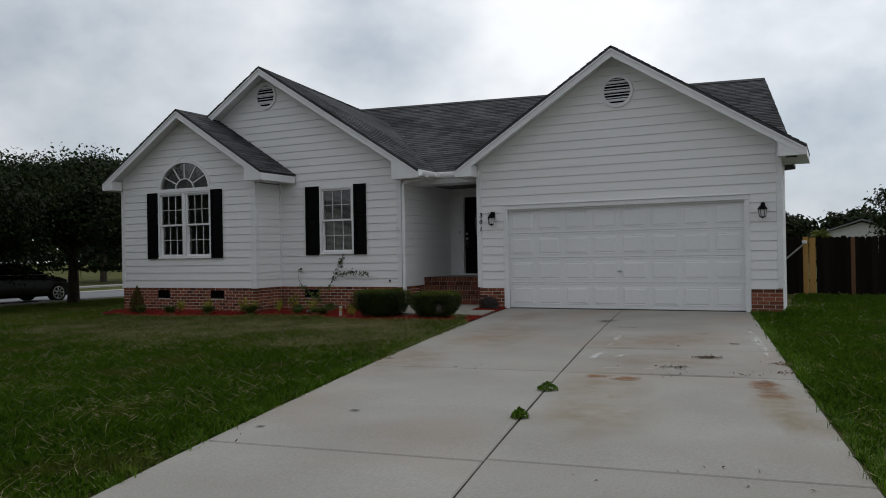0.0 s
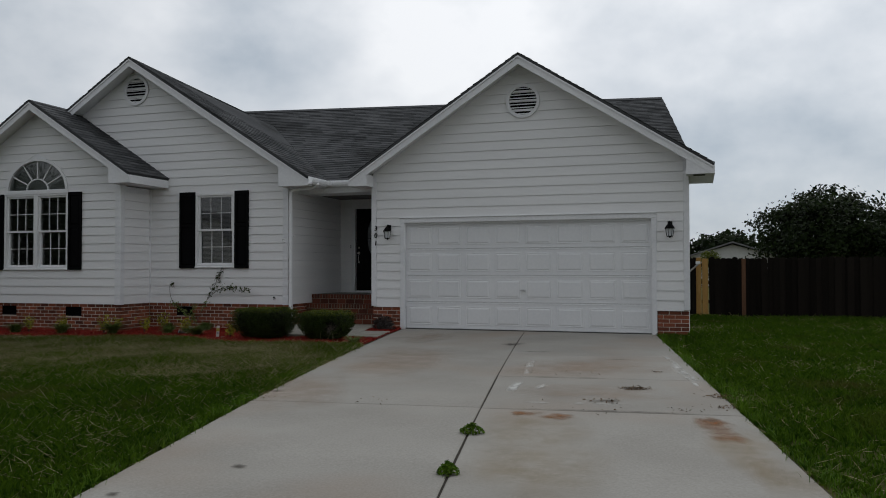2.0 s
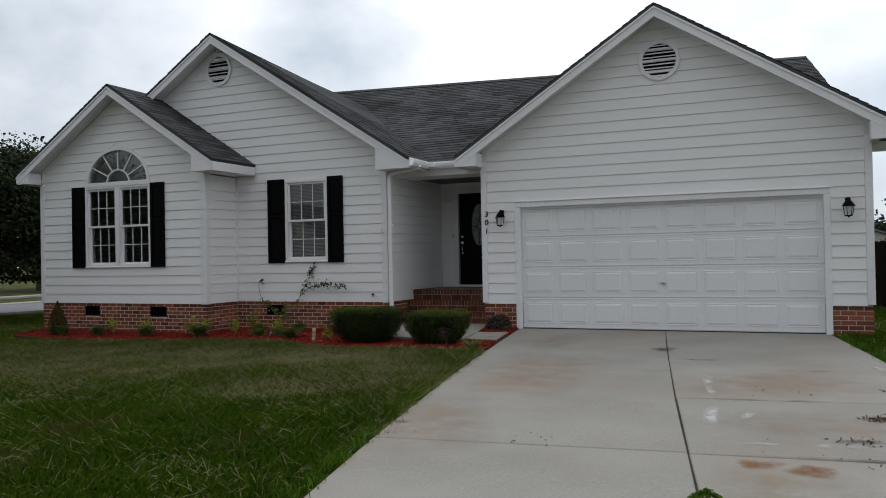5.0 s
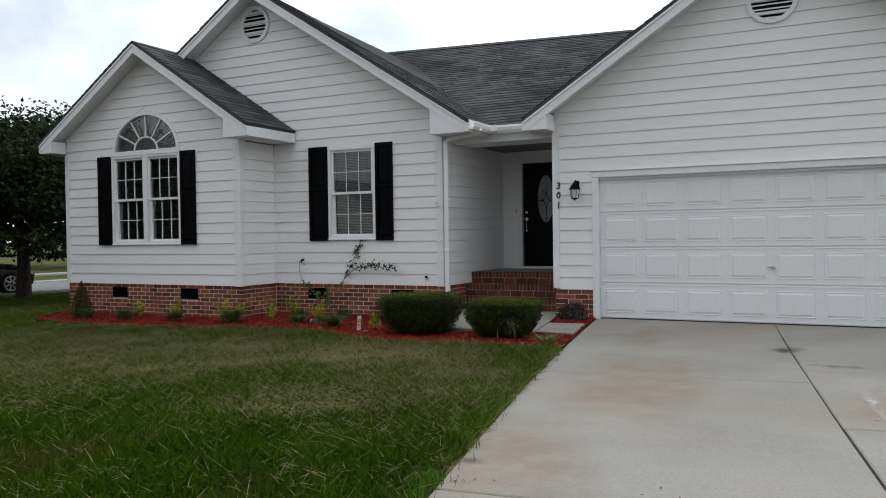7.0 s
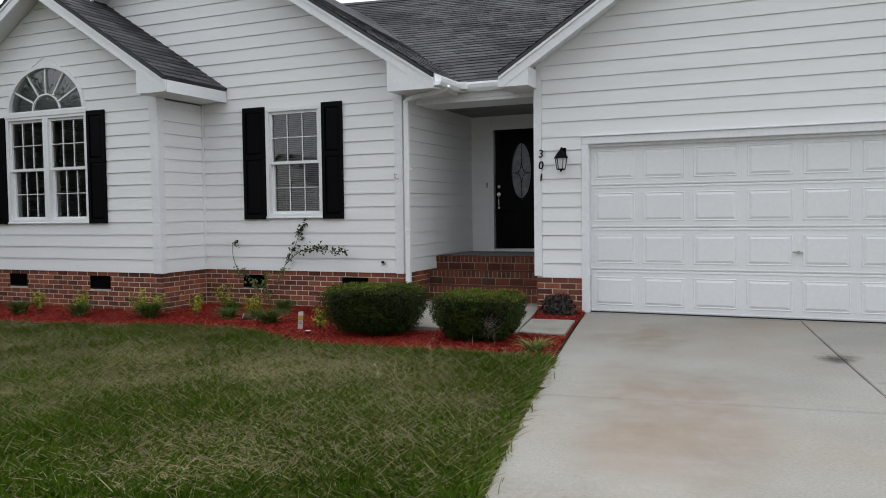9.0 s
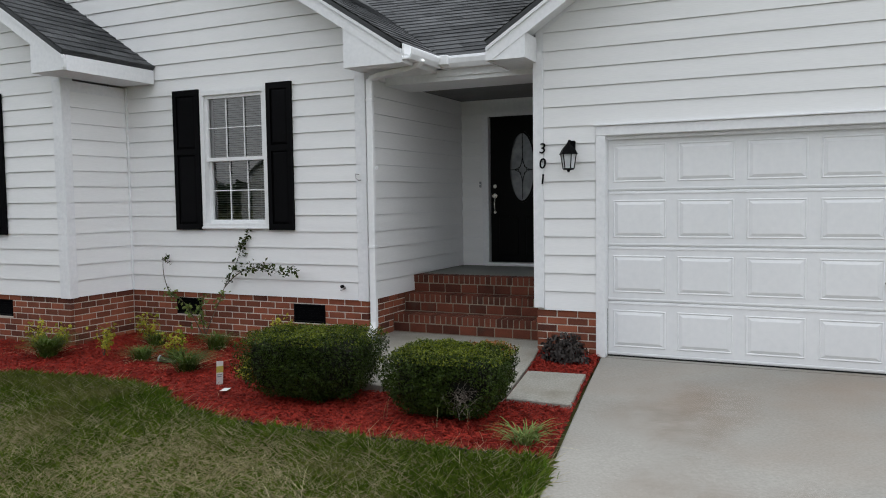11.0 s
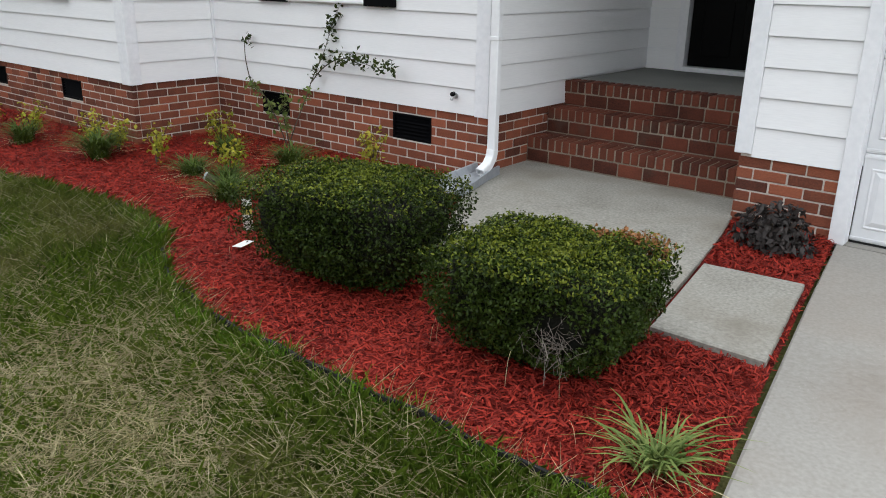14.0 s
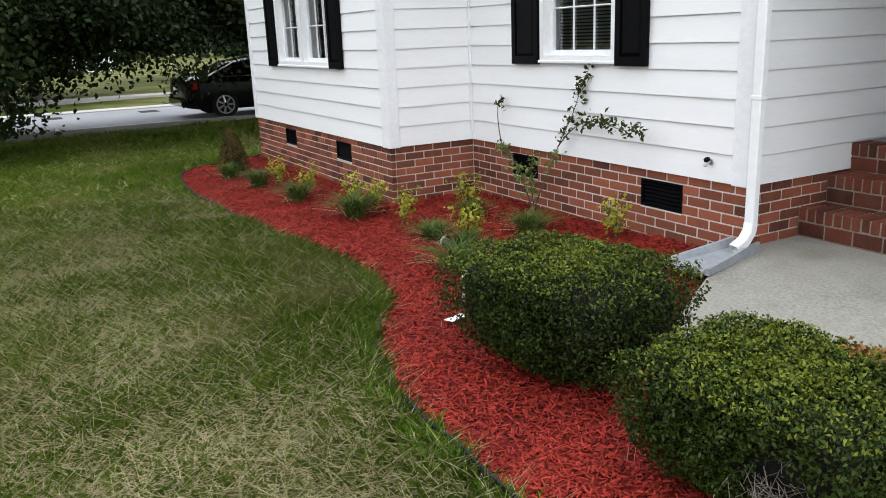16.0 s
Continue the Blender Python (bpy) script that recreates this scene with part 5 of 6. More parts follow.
for i, p in enumerate(edge_line[3:]):
    q0, q1 = edge_line[3:][max(0, i - 1)], edge_line[3:][min(len(edge_line) - 4, i + 1)]
    t = (q1 - q0).normalized()
    nn = Vector((-t.y, t.x))
    z = level(p.x, p.y) + 0.006 * math.sin(i * 1.3)
    o = p + nn * 0.01 * math.sin(i * 0.7)
    rows.append([bm.verts.new((o.x + nn.x * d, o.y + nn.y * d, z + h)) for d, h in ((-0.009, -0.06), (-0.012, 0.022), (-0.007, 0.036), (0.007, 0.036), (0.012, 0.022), (0.009, -0.06))])
for ra, rb in zip(rows, rows[1:]):
    for k in range(5):
        bm.faces.new((ra[k], ra[k + 1], rb[k + 1], rb[k]))
bm.to_mesh(edging.data)
bm.free()
edging.data.materials.append(M["edging"])


# bare sandy spots in the lawn beside the edging
for k, (x, y, a, b, turn) in enumerate(((0.40, -3.20, 0.13, 0.06, 0), (-0.66, -3.24, 0.12, 0.05, 4), (-1.47, -3.13, 0.16, 0.05, -12), (-2.12, -2.92, 0.16, 0.06, -28), (-3.42, -3.04, 0.13, 0.08, 0))):
    bm = bmesh.new()
    rings = []
    for share, lift in ((0.5, 0.006), (1.0, -0.03)):
        row = []
        for i in range(18):
            t = i * math.tau / 18
            f = share * (1 + 0.4 * noise.noise((math.cos(t) * 1.5, math.sin(t) * 1.5, k * 2.7)))
            u, v, c, q = a * f * math.cos(t), b * f * math.sin(t), math.cos(radians(turn)), math.sin(radians(turn))
            row.append(bm.verts.new((x + u * c - v * q, y + u * q + v * c, level(x, y) + lift)))
        rings.append(row)
    bm.faces.new(rings[0])
    for i in range(18):
        bm.faces.new((rings[0][i], rings[0][(i + 1) % 18], rings[1][(i + 1) % 18], rings[1][i]))
    tagged(part("ground_bare_spot", bm, M["soil"], label="pale sandy bare spot in the lawn", kind="structure"), category="soil")


# ---- clipped shrubs ----
def box_shrub(x, y, half, height, turn, seed, label, brown=None, bare=None):
    g = np.random.default_rng(seed)
    z0 = level(x, y)
    s = thing("clipped_shrub", (x, y, z0), label, "shrub", "clipped shrubs beside the walk", turn)
    a, b = half
    cz, ch = height * 0.56, height * 0.46

    def surface(n, inset):
        d = unit(g.normal(0, 1, (n, 3)))
        q = np.array([a, b, ch])
        pw = 7.0
        r = 1 / ((np.abs(d / q) ** pw).sum(1)) ** (1 / pw)
        p = d * r[:, None]
        lump = np.array([1 + 0.09 * noise.noise(Vector(v * 5.0 + seed)) + 0.11 * noise.noise(Vector(v * 15.0 + seed)) for v in p])
        under = np.clip((-p[:, 2] / ch), 0, 1)
        p = p * (lump * inset)[:, None]
        p[:, :2] *= (1 - 0.30 * under ** 1.5)[:, None]
        nr = unit(np.sign(p) * np.abs(p / q) ** (pw - 1) / q)
        p[:, 2] += cz
        return p, nr

    # solid dark body in place of the shade between the inner twigs
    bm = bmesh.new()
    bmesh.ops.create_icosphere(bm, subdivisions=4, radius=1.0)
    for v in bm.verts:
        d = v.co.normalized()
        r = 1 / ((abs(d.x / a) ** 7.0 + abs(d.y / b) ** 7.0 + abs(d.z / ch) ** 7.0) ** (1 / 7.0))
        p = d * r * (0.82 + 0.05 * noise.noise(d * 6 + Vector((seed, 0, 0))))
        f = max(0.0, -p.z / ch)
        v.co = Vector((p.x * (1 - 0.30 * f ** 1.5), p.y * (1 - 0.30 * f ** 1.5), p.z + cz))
    part("shade_core", bm, M["bush_core"], s)
    p, nr = surface(46000, g.uniform(0.86, 1.02, 46000))
    mask = np.zeros(len(p), bool)
    if bare is not None:
        mask = np.linalg.norm((p - np.array(bare[:3])) / np.array([1.2, 1, 0.8]), axis=1) < bare[3] * g.uniform(0.5, 1.1, len(p))
    red = np.zeros(len(p), bool)
    if brown is not None:
        red = np.linalg.norm(p - np.array(brown[:3]), axis=1) < brown[3] * g.uniform(0.3, 1.1, len(p))
    green = ~mask & ~red
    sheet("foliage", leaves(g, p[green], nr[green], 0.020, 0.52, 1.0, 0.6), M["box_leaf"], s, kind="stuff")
    # paler leaves on upward faces only: fresh growth, with top light put into colour
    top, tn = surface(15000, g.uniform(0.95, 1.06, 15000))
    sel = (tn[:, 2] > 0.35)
    sheet("toplit_new_growth", leaves(g, top[sel], tn[sel], 0.019, 0.5, 1.1, 0.6), M["box_new"], s, kind="stuff")
    if red.any():
        sheet("browned_foliage", leaves(g, np.repeat(p[red], 2, 0) + g.normal(0, 0.01, (2 * red.sum(), 3)), np.repeat(nr[red], 2, 0), 0.026, 0.6, 0.9), M["brown_leaf"], s, "browned leaf tips", kind="stuff")
    bm = bmesh.new()
    for k in range(7):
        t = k * math.tau / 7
        tube(bm, [(0.05 * math.cos(t), 0.05 * math.sin(t), -0.03), (0.16 * math.cos(t + 0.3), 0.12 * math.sin(t + 0.3), 0.12), (a * 0.6 * math.cos(t), b * 0.6 * math.sin(t), height * 0.45)], 0.014, 5, 0.006)
    part("stems", bm, M["bark"], s)
    if bare is not None:
        bm = bmesh.new()
        for k in range(120):
            o = Vector(bare[:3]) * 0.8 + Vector(g.normal(0, bare[3] * 0.35, 3))
            d = (Vector((bare[0], bare[1], 0.05)).normalized() + Vector(g.normal(0, 0.6, 3))).normalized()
            tube(bm, [o - d * 0.05, o + d * 0.03, o + d * 0.07 + Vector(g.normal(0, 0.02, 3))], 0.0016, 3, 0.0008)
        part("bare_patch", bm, M["twig"], s, "bare grey twigs")


# fresh leaf green, lightened to carry the light on the shrubs' tops
M["box_new"] = leafy("paler_fresh_leaves", (0.028, 0.055, 0.004), (0.195, 0.215, 0.028), 0.38, 0.2)
M["twig"] = mat("grey_twigs", (0.12, 0.10, 0.085), (0.24, 0.21, 0.18), 0.9, 60, 8, 0.3)
box_shrub(-1.21, -2.22, (0.54, 0.40), 0.55, 12, 5, "dense dark-green clipped shrub on red mulch")
box_shrub(0.11, -2.36, (0.44, 0.37), 0.49, 8, 9, "clipped green shrub with a bare patch and browned tips", brown=(0.24, 0.33, 0.46, 0.17), bare=(0.19, -0.36, 0.27, 0.14))

# small dark shrub by the garage pier
s = thing("dark_shrub", (0.40, -0.40, level(0.4, -0.4)), "small dark purple-leaved shrub on mulch", "shrub")
g = np.random.default_rng(3)
d = unit(g.normal(0, 1, (900, 3)))
d[:, 2] = np.abs(d[:, 2])
p = d * np.array([0.24, 0.2, 0.27]) * g.uniform(0.45, 1.05, (900, 1)) + np.array([0, 0, 0.02])
sheet("foliage", leaves(g, p, d, 0.06, 0.42, 0.6), M["purple_leaf"], s, kind="stuff")
bm = bmesh.new()
for k in range(9):
    t = k * math.tau / 9
    tube(bm, [(0, 0, -0.02), (0.07 * math.cos(t), 0.06 * math.sin(t), 0.1), (0.17 * math.cos(t), 0.14 * math.sin(t), 0.2)], 0.006, 4, 0.003)
part("stems", bm, M["bark"], s)


def strap_clump(x, y, height, reach, n, seed, light=False):
    g = np.random.default_rng(seed)
    s = thing("lilyturf_clump", (x, y, bed_z(x, y) - 0.005), "striped pale-green strap-leaved clump on red mulch" if light else "dark-green strap-leaved clump on red mulch", "plant", "strap-leaved clumps in the bed")
    sheet("strap_leaves", straps(g, n, height, reach, 0.014 if light else 0.010), M["strap_light" if light else "strap_leaf"], s, kind="stuff")
    dry = straps(g, max(4, n // 12), height * 0.45, reach * 1.25, 0.008)
    sheet("dry_leaves", dry, M["grass_dry"], s, "straw-coloured dry leaves", kind="stuff")


for k, (x, y, h, r, n) in enumerate([(-8.25, -2.02, 0.26, 0.22, 90), (-7.41, -1.90, 0.27, 0.26, 110), (-6.25, -1.83, 0.27, 0.25, 110), (-5.12, -1.65, 0.30, 0.30, 150), (-3.89, -1.49, 0.20, 0.22, 90), (-4.35, -0.82, 0.22, 0.2, 70), (-3.0, -1.78, 0.24, 0.27, 110), (-3.47, -0.80, 0.24, 0.24, 90), (-3.45, -1.45, 0.20, 0.2, 60)]):
    strap_clump(x, y, h * 1.0, r * 1.5, int(n * 2.2), 40 + k)
strap_clump(0.86, -2.84, 0.17, 0.28, 90, 71, True)


def gold_shrub(x, y, height, width, seed):
    g = np.random.default_rng(seed)
    s = thing("golden_shrub", (x, y, bed_z(x, y)), "small yellow-green leafy shrub on red mulch", "shrub", "golden shrubs in the bed")
    bm, pts = bmesh.new(), []
    for k in range(7):
        t, lean = g.uniform(0, math.tau), width * g.uniform(0.2, 0.55)
        tip = np.array([math.cos(t) * lean, math.sin(t) * lean, height * g.uniform(0.6, 1.0)])
        tube(bm, [(0, 0, -0.02), tuple(tip * [0.35, 0.35, 0.5]), tuple(tip)], 0.005, 4, 0.002)
        for f in np.linspace(0.35, 1.0, 9):
            pts += [tip * f ** 0.9 + g.normal(0, 0.03, 3) for _ in range(3)]
    part("stem", bm, M["bark"], s)
    p = np.array(pts)
    sheet("foliage", leaves(g, p, unit(p - np.array([0, 0, height * 0.3])), 0.045, 0.6, 0.7), M["gold_leaf"], s, kind="stuff")


for k, (x, y, h, w) in enumerate([(-7.25, -1.72, 0.36, 0.25), (-6.45, -1.65, 0.38, 0.25), (-5.45, -1.52, 0.38, 0.26), (-5.25, -1.4, 0.36, 0.25), (-4.49, -1.46, 0.38, 0.3), (-4.55, -0.74, 0.40, 0.25), (-3.62, -1.30, 0.34, 0.3), (-2.87, -0.42, 0.38, 0.28), (-2.1, -2.0, 0.25, 0.2)]):
    gold_shrub(x, y, h, w, 90 + k)

cone = thing("cone_conifer", (-8.55, -1.88, bed_z(-8.55, -1.88)), "small bronze-green cone-shaped conifer on mulch", "shrub")
g = np.random.default_rng(8)
h = g.uniform(0, 1, 5200) ** 0.8
t = g.uniform(0, math.tau, 5200)
r = 0.21 * np.clip(np.minimum(1.0, h * 6 + 0.55) * (1 - h ** 1.5), 0.02, 1) * g.uniform(0.8, 1.06, 5200)
p = np.stack([r * np.cos(t), r * np.sin(t), 0.02 + 0.66 * h], 1)
sheet("needles", leaves(g, p, np.stack([np.cos(t), np.sin(t), 0.5 + 0 * t], 1), 0.032, 0.3, 0.5), M["cone_leaf"], cone, kind="stuff")
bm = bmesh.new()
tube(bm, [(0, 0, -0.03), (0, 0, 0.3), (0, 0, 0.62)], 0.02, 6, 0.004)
# the near-black cone round the trunk is painted shade behind the needles
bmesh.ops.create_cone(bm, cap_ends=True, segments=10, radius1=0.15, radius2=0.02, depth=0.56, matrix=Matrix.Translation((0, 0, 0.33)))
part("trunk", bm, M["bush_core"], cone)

# climbing rose on the wall
vine = thing("climbing_rose", (-4.06, -0.36, bed_z(-4.1, -0.36)), "lanky climbing rose leaning on the siding", "climber")
g = np.random.default_rng(21)
bz = bed_z(-4.1, -0.36)
canes = [
    [(0, 0, 0), (0.06, 0.03, 0.2), (0.16, 0.08, 0.45), (0.27, 0.11, 0.70), (0.40, 0.13, 0.92), (0.50, 0.14, 1.15), (0.60, 0.14, 1.31)],
    [(0.24, 0.1, 0.64), (0.40, 0.10, 0.78), (0.62, 0.08, 0.88), (0.86, 0.06, 0.90), (1.10, 0.05, 0.86), (1.34, 0.04, 0.87)],
    [(-0.02, 0.01, 0.05), (-0.2, 0.03, 0.3), (-0.42, 0.06, 0.5), (-0.66, 0.09, 0.56)],
    [(-0.40, 0.06, 0.48), (-0.60, 0.09, 0.55), (-0.72, 0.12, 0.75), (-0.74, 0.13, 0.93), (-0.68, 0.12, 1.0), (-0.64, 0.11, 0.94)],
    [(0.02, 0.0, 0.1), (-0.06, 0.02, 0.35), (-0.02, 0.05, 0.55)],
]
bm = bmesh.new()
pts, lens = [], (46, 46, 34, 6, 34)
for cane, count in zip(canes, lens):
    fine_pts = smooth_line([Vector(q) for q in cane], 5)
    tube(bm, [tuple(q) for q in fine_pts], 0.0065, 5, 0.002)
    for k in range(count):
        f = (g.uniform(0.85, 1.0) if count == 6 else g.uniform(0.25, 1.0)) if count < 40 else g.uniform(0.25, 1.0) ** 0.8
        q = fine_pts[int(f * (len(fine_pts) - 1))]
        for _ in range(3):
            pts.append(np.array(q) + g.normal(0, 0.034, 3) * [1, 0.8, 1])
part("cane_growth", bm, M["bark"], vine)
p = np.array(pts)
low = p[:, 2] < 0.62
for name, q, key in (("foliage", p[~low], "vine_leaf"), ("lower_foliage", p[low], "strap_light")):
    sheet(name, leaves(g, q, np.tile(np.array([[0.0, -0.7, 0.5]]), (len(q), 1)), 0.052, 0.55, 0.8), M[key], vine, "" if key == "vine_leaf" else "yellow-green lower leaves", kind="stuff")

# plant cards and a tipped garden light in the bed
for x, y, rx, rz, label, h in ((-2.07, -2.28, 84, 28, "white and yellow plant card lying on the mulch", 0.18), (-2.30, -2.12, 12, 52, "white plant card standing in the mulch", 0.24)):
    tag = thing("plant_card", (x, y, bed_z(x, y) + (0.03 if rx > 50 else 0.0)), label, "plant label", "plant cards in the bed")
    tag.matrix_world = pose(x, y, bed_z(x, y) + (0.035 if rx > 50 else 0.0), rx, 0, rz)
    part("card", boxed(-0.03, 0.03, -0.001, 0.001, 0.0, h, bevel=0.0004), M["white_card"], tag)
    part("printed_band", boxed(-0.03, 0.03, -0.0035, -0.001, h * 0.55, h * 0.8), M["card_print"], tag, "yellow printed band")
    part("text_bars", box(boxed(-0.022, 0.016, -0.0035, -0.001, h * 0.36, h * 0.40), -0.022, 0.02, -0.0035, -0.001, h * 0.44, h * 0.48), M["grey_plastic"], tag, "grey printed lines")
lamp = thing("garden_light", (-3.5, -1.55, bed_z(-3.5, -1.55) + 0.06), "small tipped-over brown garden light in the mulch", "garden light")
lamp.matrix_world = pose(-3.5, -1.55, bed_z(-3.5, -1.55) + 0.05, 75, 0, -65)
part("body", tube(bmesh.new(), [(0, 0, -0.07), (0, 0, 0.06)], 0.018, 10, 0.036), M["bark"], lamp)
part("rim", tube(bmesh.new(), [(0, 0, 0.06), (0, 0, 0.075)], 0.038, 10), M["grey_plastic"], lamp)

# ---- weeds, stains and litter on the driveway ----
for x, y, r in ((4.59, -8.72, 0.105), (4.77, -9.95, 0.075)):
    w = thing("driveway_weed", (x, y, drive_top(x, y) - 0.01), "green weed growing in the driveway joint", "weed", "weeds in the driveway joint")
    g = np.random.default_rng(int(-y * 10))
    t = g.uniform(0, math.tau, 260)
    rr = r * np.sqrt(g.uniform(0, 1, 260))
    p = np.stack([rr * np.cos(t), rr * np.sin(t) * 0.8, 0.01 + 0.07 * (1 - rr / r) + g.uniform(0, 0.03, 260)], 1)
    sheet("weed_leaves", leaves(g, p, np.stack([np.cos(t) * 0.5, np.sin(t) * 0.5, 1 + 0 * t], 1), 0.035, 0.5, 0.6), M["grass"], w, kind="stuff")
    sheet("weed_blades", straps(g, 24, r * 0.6, r * 1.1, 0.006), M["grass"], w, kind="stuff")


def blotch(bm, x, y, rx, ry, turn, seed, lift=0.003):
    """An uneven patch lying on the driveway, fading out to its rim."""
    fade = bm.verts.layers.float.get("fade") or bm.verts.layers.float.new("fade")
    n, c, s = 22, math.cos(radians(turn)), math.sin(radians(turn))
    rings = []
    for share, value in ((0.25, 1.0), (0.6, 0.6), (1.0, 0.0)):
        vs = []
        for k in range(n):
            t = k * math.tau / n
            f = share * (1 + 0.45 * noise.noise((math.cos(t) * 1.6, math.sin(t) * 1.6, seed)) + 0.2 * noise.noise((math.cos(t) * 5, math.sin(t) * 5, seed)))
            u, v = rx * f * math.cos(t), ry * f * math.sin(t)
            qx, qy = x + u * c - v * s, y + u * s + v * c
            vs.append(bm.verts.new((qx, qy, drive_top(qx, qy) + lift)))
            vs[-1][fade] = value
        rings.append(vs)
    bm.faces.new(rings[0])
    for ra, rb in zip(rings, rings[1:]):
        for k in range(n):
            bm.faces.new((ra[k], ra[(k + 1) % n], rb[(k + 1) % n], rb[k]))


def stain_mat(name, colour, strength, edge=(0.42, 0.62)):
    """A thin stain that lets the concrete show through in places."""
    m = mat(name, tuple(v * 0.75 for v in colour), colour, 0.9, 14, 2.5, 0.0)
    n, l = m.node_tree.nodes, m.node_tree.links
    ns, mr, tr, mx, geo = n.new("ShaderNodeTexNoise"), n.new("ShaderNodeMapRange"), n.new("ShaderNodeBsdfTransparent"), n.new("ShaderNodeMixShader"), n.new("ShaderNodeNewGeometry")
    ns.inputs["Scale"].default_value, ns.inputs["Detail"].default_value = 3.2, 8
    ns.inputs["Roughness"].default_value = 0.65
    mr.inputs["From Min"].default_value, mr.inputs["From Max"].default_value = edge
    mr.inputs["To Max"].default_value = strength
    l.new(geo.outputs["Position"], ns.inputs["Vector"])
    l.new(ns.outputs["Fac"], mr.inputs["Value"])
    at, mu = n.new("ShaderNodeAttribute"), n.new("ShaderNodeMath")
    at.attribute_name, mu.operation = "fade", "MULTIPLY"
    l.new(mr.outputs["Result"], mu.inputs[0])
    l.new(at.outputs["Fac"], mu.inputs[1])
    l.new(mu.outputs[0], mx.inputs["Fac"])
    l.new(tr.outputs[0], mx.inputs[1])
    l.new(n["Principled BSDF"].outputs[0], mx.inputs[2])
    l.new(mx.outputs[0], n["Material Output"].inputs["Surface"])
    return m


M["stain_rust"] = stain_mat("thin_rust", (0.26, 0.095, 0.018), 0.85, (0.32, 0.55))
M["stain_fan"] = stain_mat("thin_rust_wash", (0.36, 0.25, 0.11), 0.30, (0.30, 0.62))
M["stain_pink"] = stain_mat("thin_clay", (0.42, 0.29, 0.20), 0.4, (0.30, 0.66))
M["stain_pale"] = stain_mat("thin_lime", (0.66, 0.66, 0.63), 0.85, (0.44, 0.60))
M["stain_dark"] = stain_mat("thin_soot", (0.08, 0.07, 0.06), 0.7, (0.38, 0.60))
for name, key, label, spots in (
        ("rust_fans", "stain_fan", "faint yellow-brown rust wash on the driveway concrete", [(5.0, -8.5, 0.5, 0.95, 8), (5.3, -9.6, 0.6, 0.9, 10), (6.66, -8.5, 0.30, 0.95, 13), (6.85, -9.3, 0.28, 0.7, 14)]),
        ("rust_stains", "stain_rust", "orange rust stains on the driveway concrete", [(4.84, -7.80, 0.16, 0.13, 8), (5.17, -7.86, 0.17, 0.16, 6), (6.50, -7.72, 0.16, 0.26, 20), (6.58, -8.15, 0.17, 0.45, 14)]),
        ("clay_stains", "stain_pink", "reddish clay stains on the driveway concrete", [(2.3, -4.4, 0.8, 2.2, 10), (1.7, -1.6, 0.6, 1.0, 0), (2.2, -7.2, 0.6, 1.3, 15), (5.3, -6.5, 1.0, 0.6, 8), (5.0, -4.6, 1.1, 1.0, 0)]),
        ("lime_marks", "stain_pale", "pale scraped marks on the driveway concrete", [(4.27, -4.8, 0.07, 0.75, 8), (4.42, -6.35, 0.08, 0.42, 4), (4.71, -6.3, 0.05, 0.22, -10), (5.2, -7.2, 0.55, 0.06, 8), (5.97, -3.4, 0.06, 0.6, 12), (6.28, -5.1, 0.06, 1.2, 8), (6.16, -4.5, 0.08, 1.0, 8)]),
        ("dark_marks", "stain_dark", "dark dirt marks on the driveway concrete", [(1.97, -7.35, 0.11, 0.07, 0), (5.73, -6.14, 0.22, 0.12, 5), (3.98, -3.15, 0.3, 0.09, 5), (5.24, -3.75, 0.3, 0.04, 5), (5.47, -6.99, 0.22, 0.09, 8), (5.0, -5.55, 0.9, 0.035, 7), (5.6, -7.5, 1.0, 0.05, 7), (3.45, -2.2, 0.2, 0.3, 0), (3.3, -10.2, 0.07, 0.05, 0), (2.9, -11.0, 0.05, 0.05, 0), (6.48, -7.66, 0.10, 0.14, 10)])):
    bm = bmesh.new()
    for k, sp in enumerate(spots):
        blotch(bm, *sp, seed=k * 3.1 + len(name), lift=0.0025 + 0.0012 * ("stain_fan", "stain_rust", "stain_pink", "stain_pale", "stain_dark").index(key))
    ob = part(name, bm, M[key], driveway, label, kind="stuff")
    ob.visible_shadow = False
g = np.random.default_rng(31)
lit = [(5.73, -6.14, 0.17, 90), (5.91, -4.82, 0.08, 14), (6.60, -6.42, 0.18, 80), (6.62, -7.0, 0.15, 30), (5.47, -6.99, 0.18, 24), (6.2, -7.3, 0.2, 14), (5.3, -7.55, 0.5, 14), (2.16, -7.75, 0.3, 6), (3.2, -7.66, 0.3, 8), (6.3, -11.05, 0.5, 8), (4.9, -5.2, 0.5, 10), (2.5, -11.4, 0.5, 6)]
pts = np.concatenate([np.stack([g.normal(x, r * 0.5, n), g.normal(y, r * 0.35, n), np.zeros(n)], 1) for x, y, r, n in lit])
pts[:, 2] = [drive_top(a, b) + 0.006 + abs(g.normal(0, 0.006)) for a, b, _ in pts]
sheet("leaf_litter", leaves(g, pts, np.tile([[0, 0, 1.0]], (len(pts), 1)), 0.036, 0.4, 0.45), M["dry_leaf"], driveway, "dry brown leaf litter", kind="stuff")


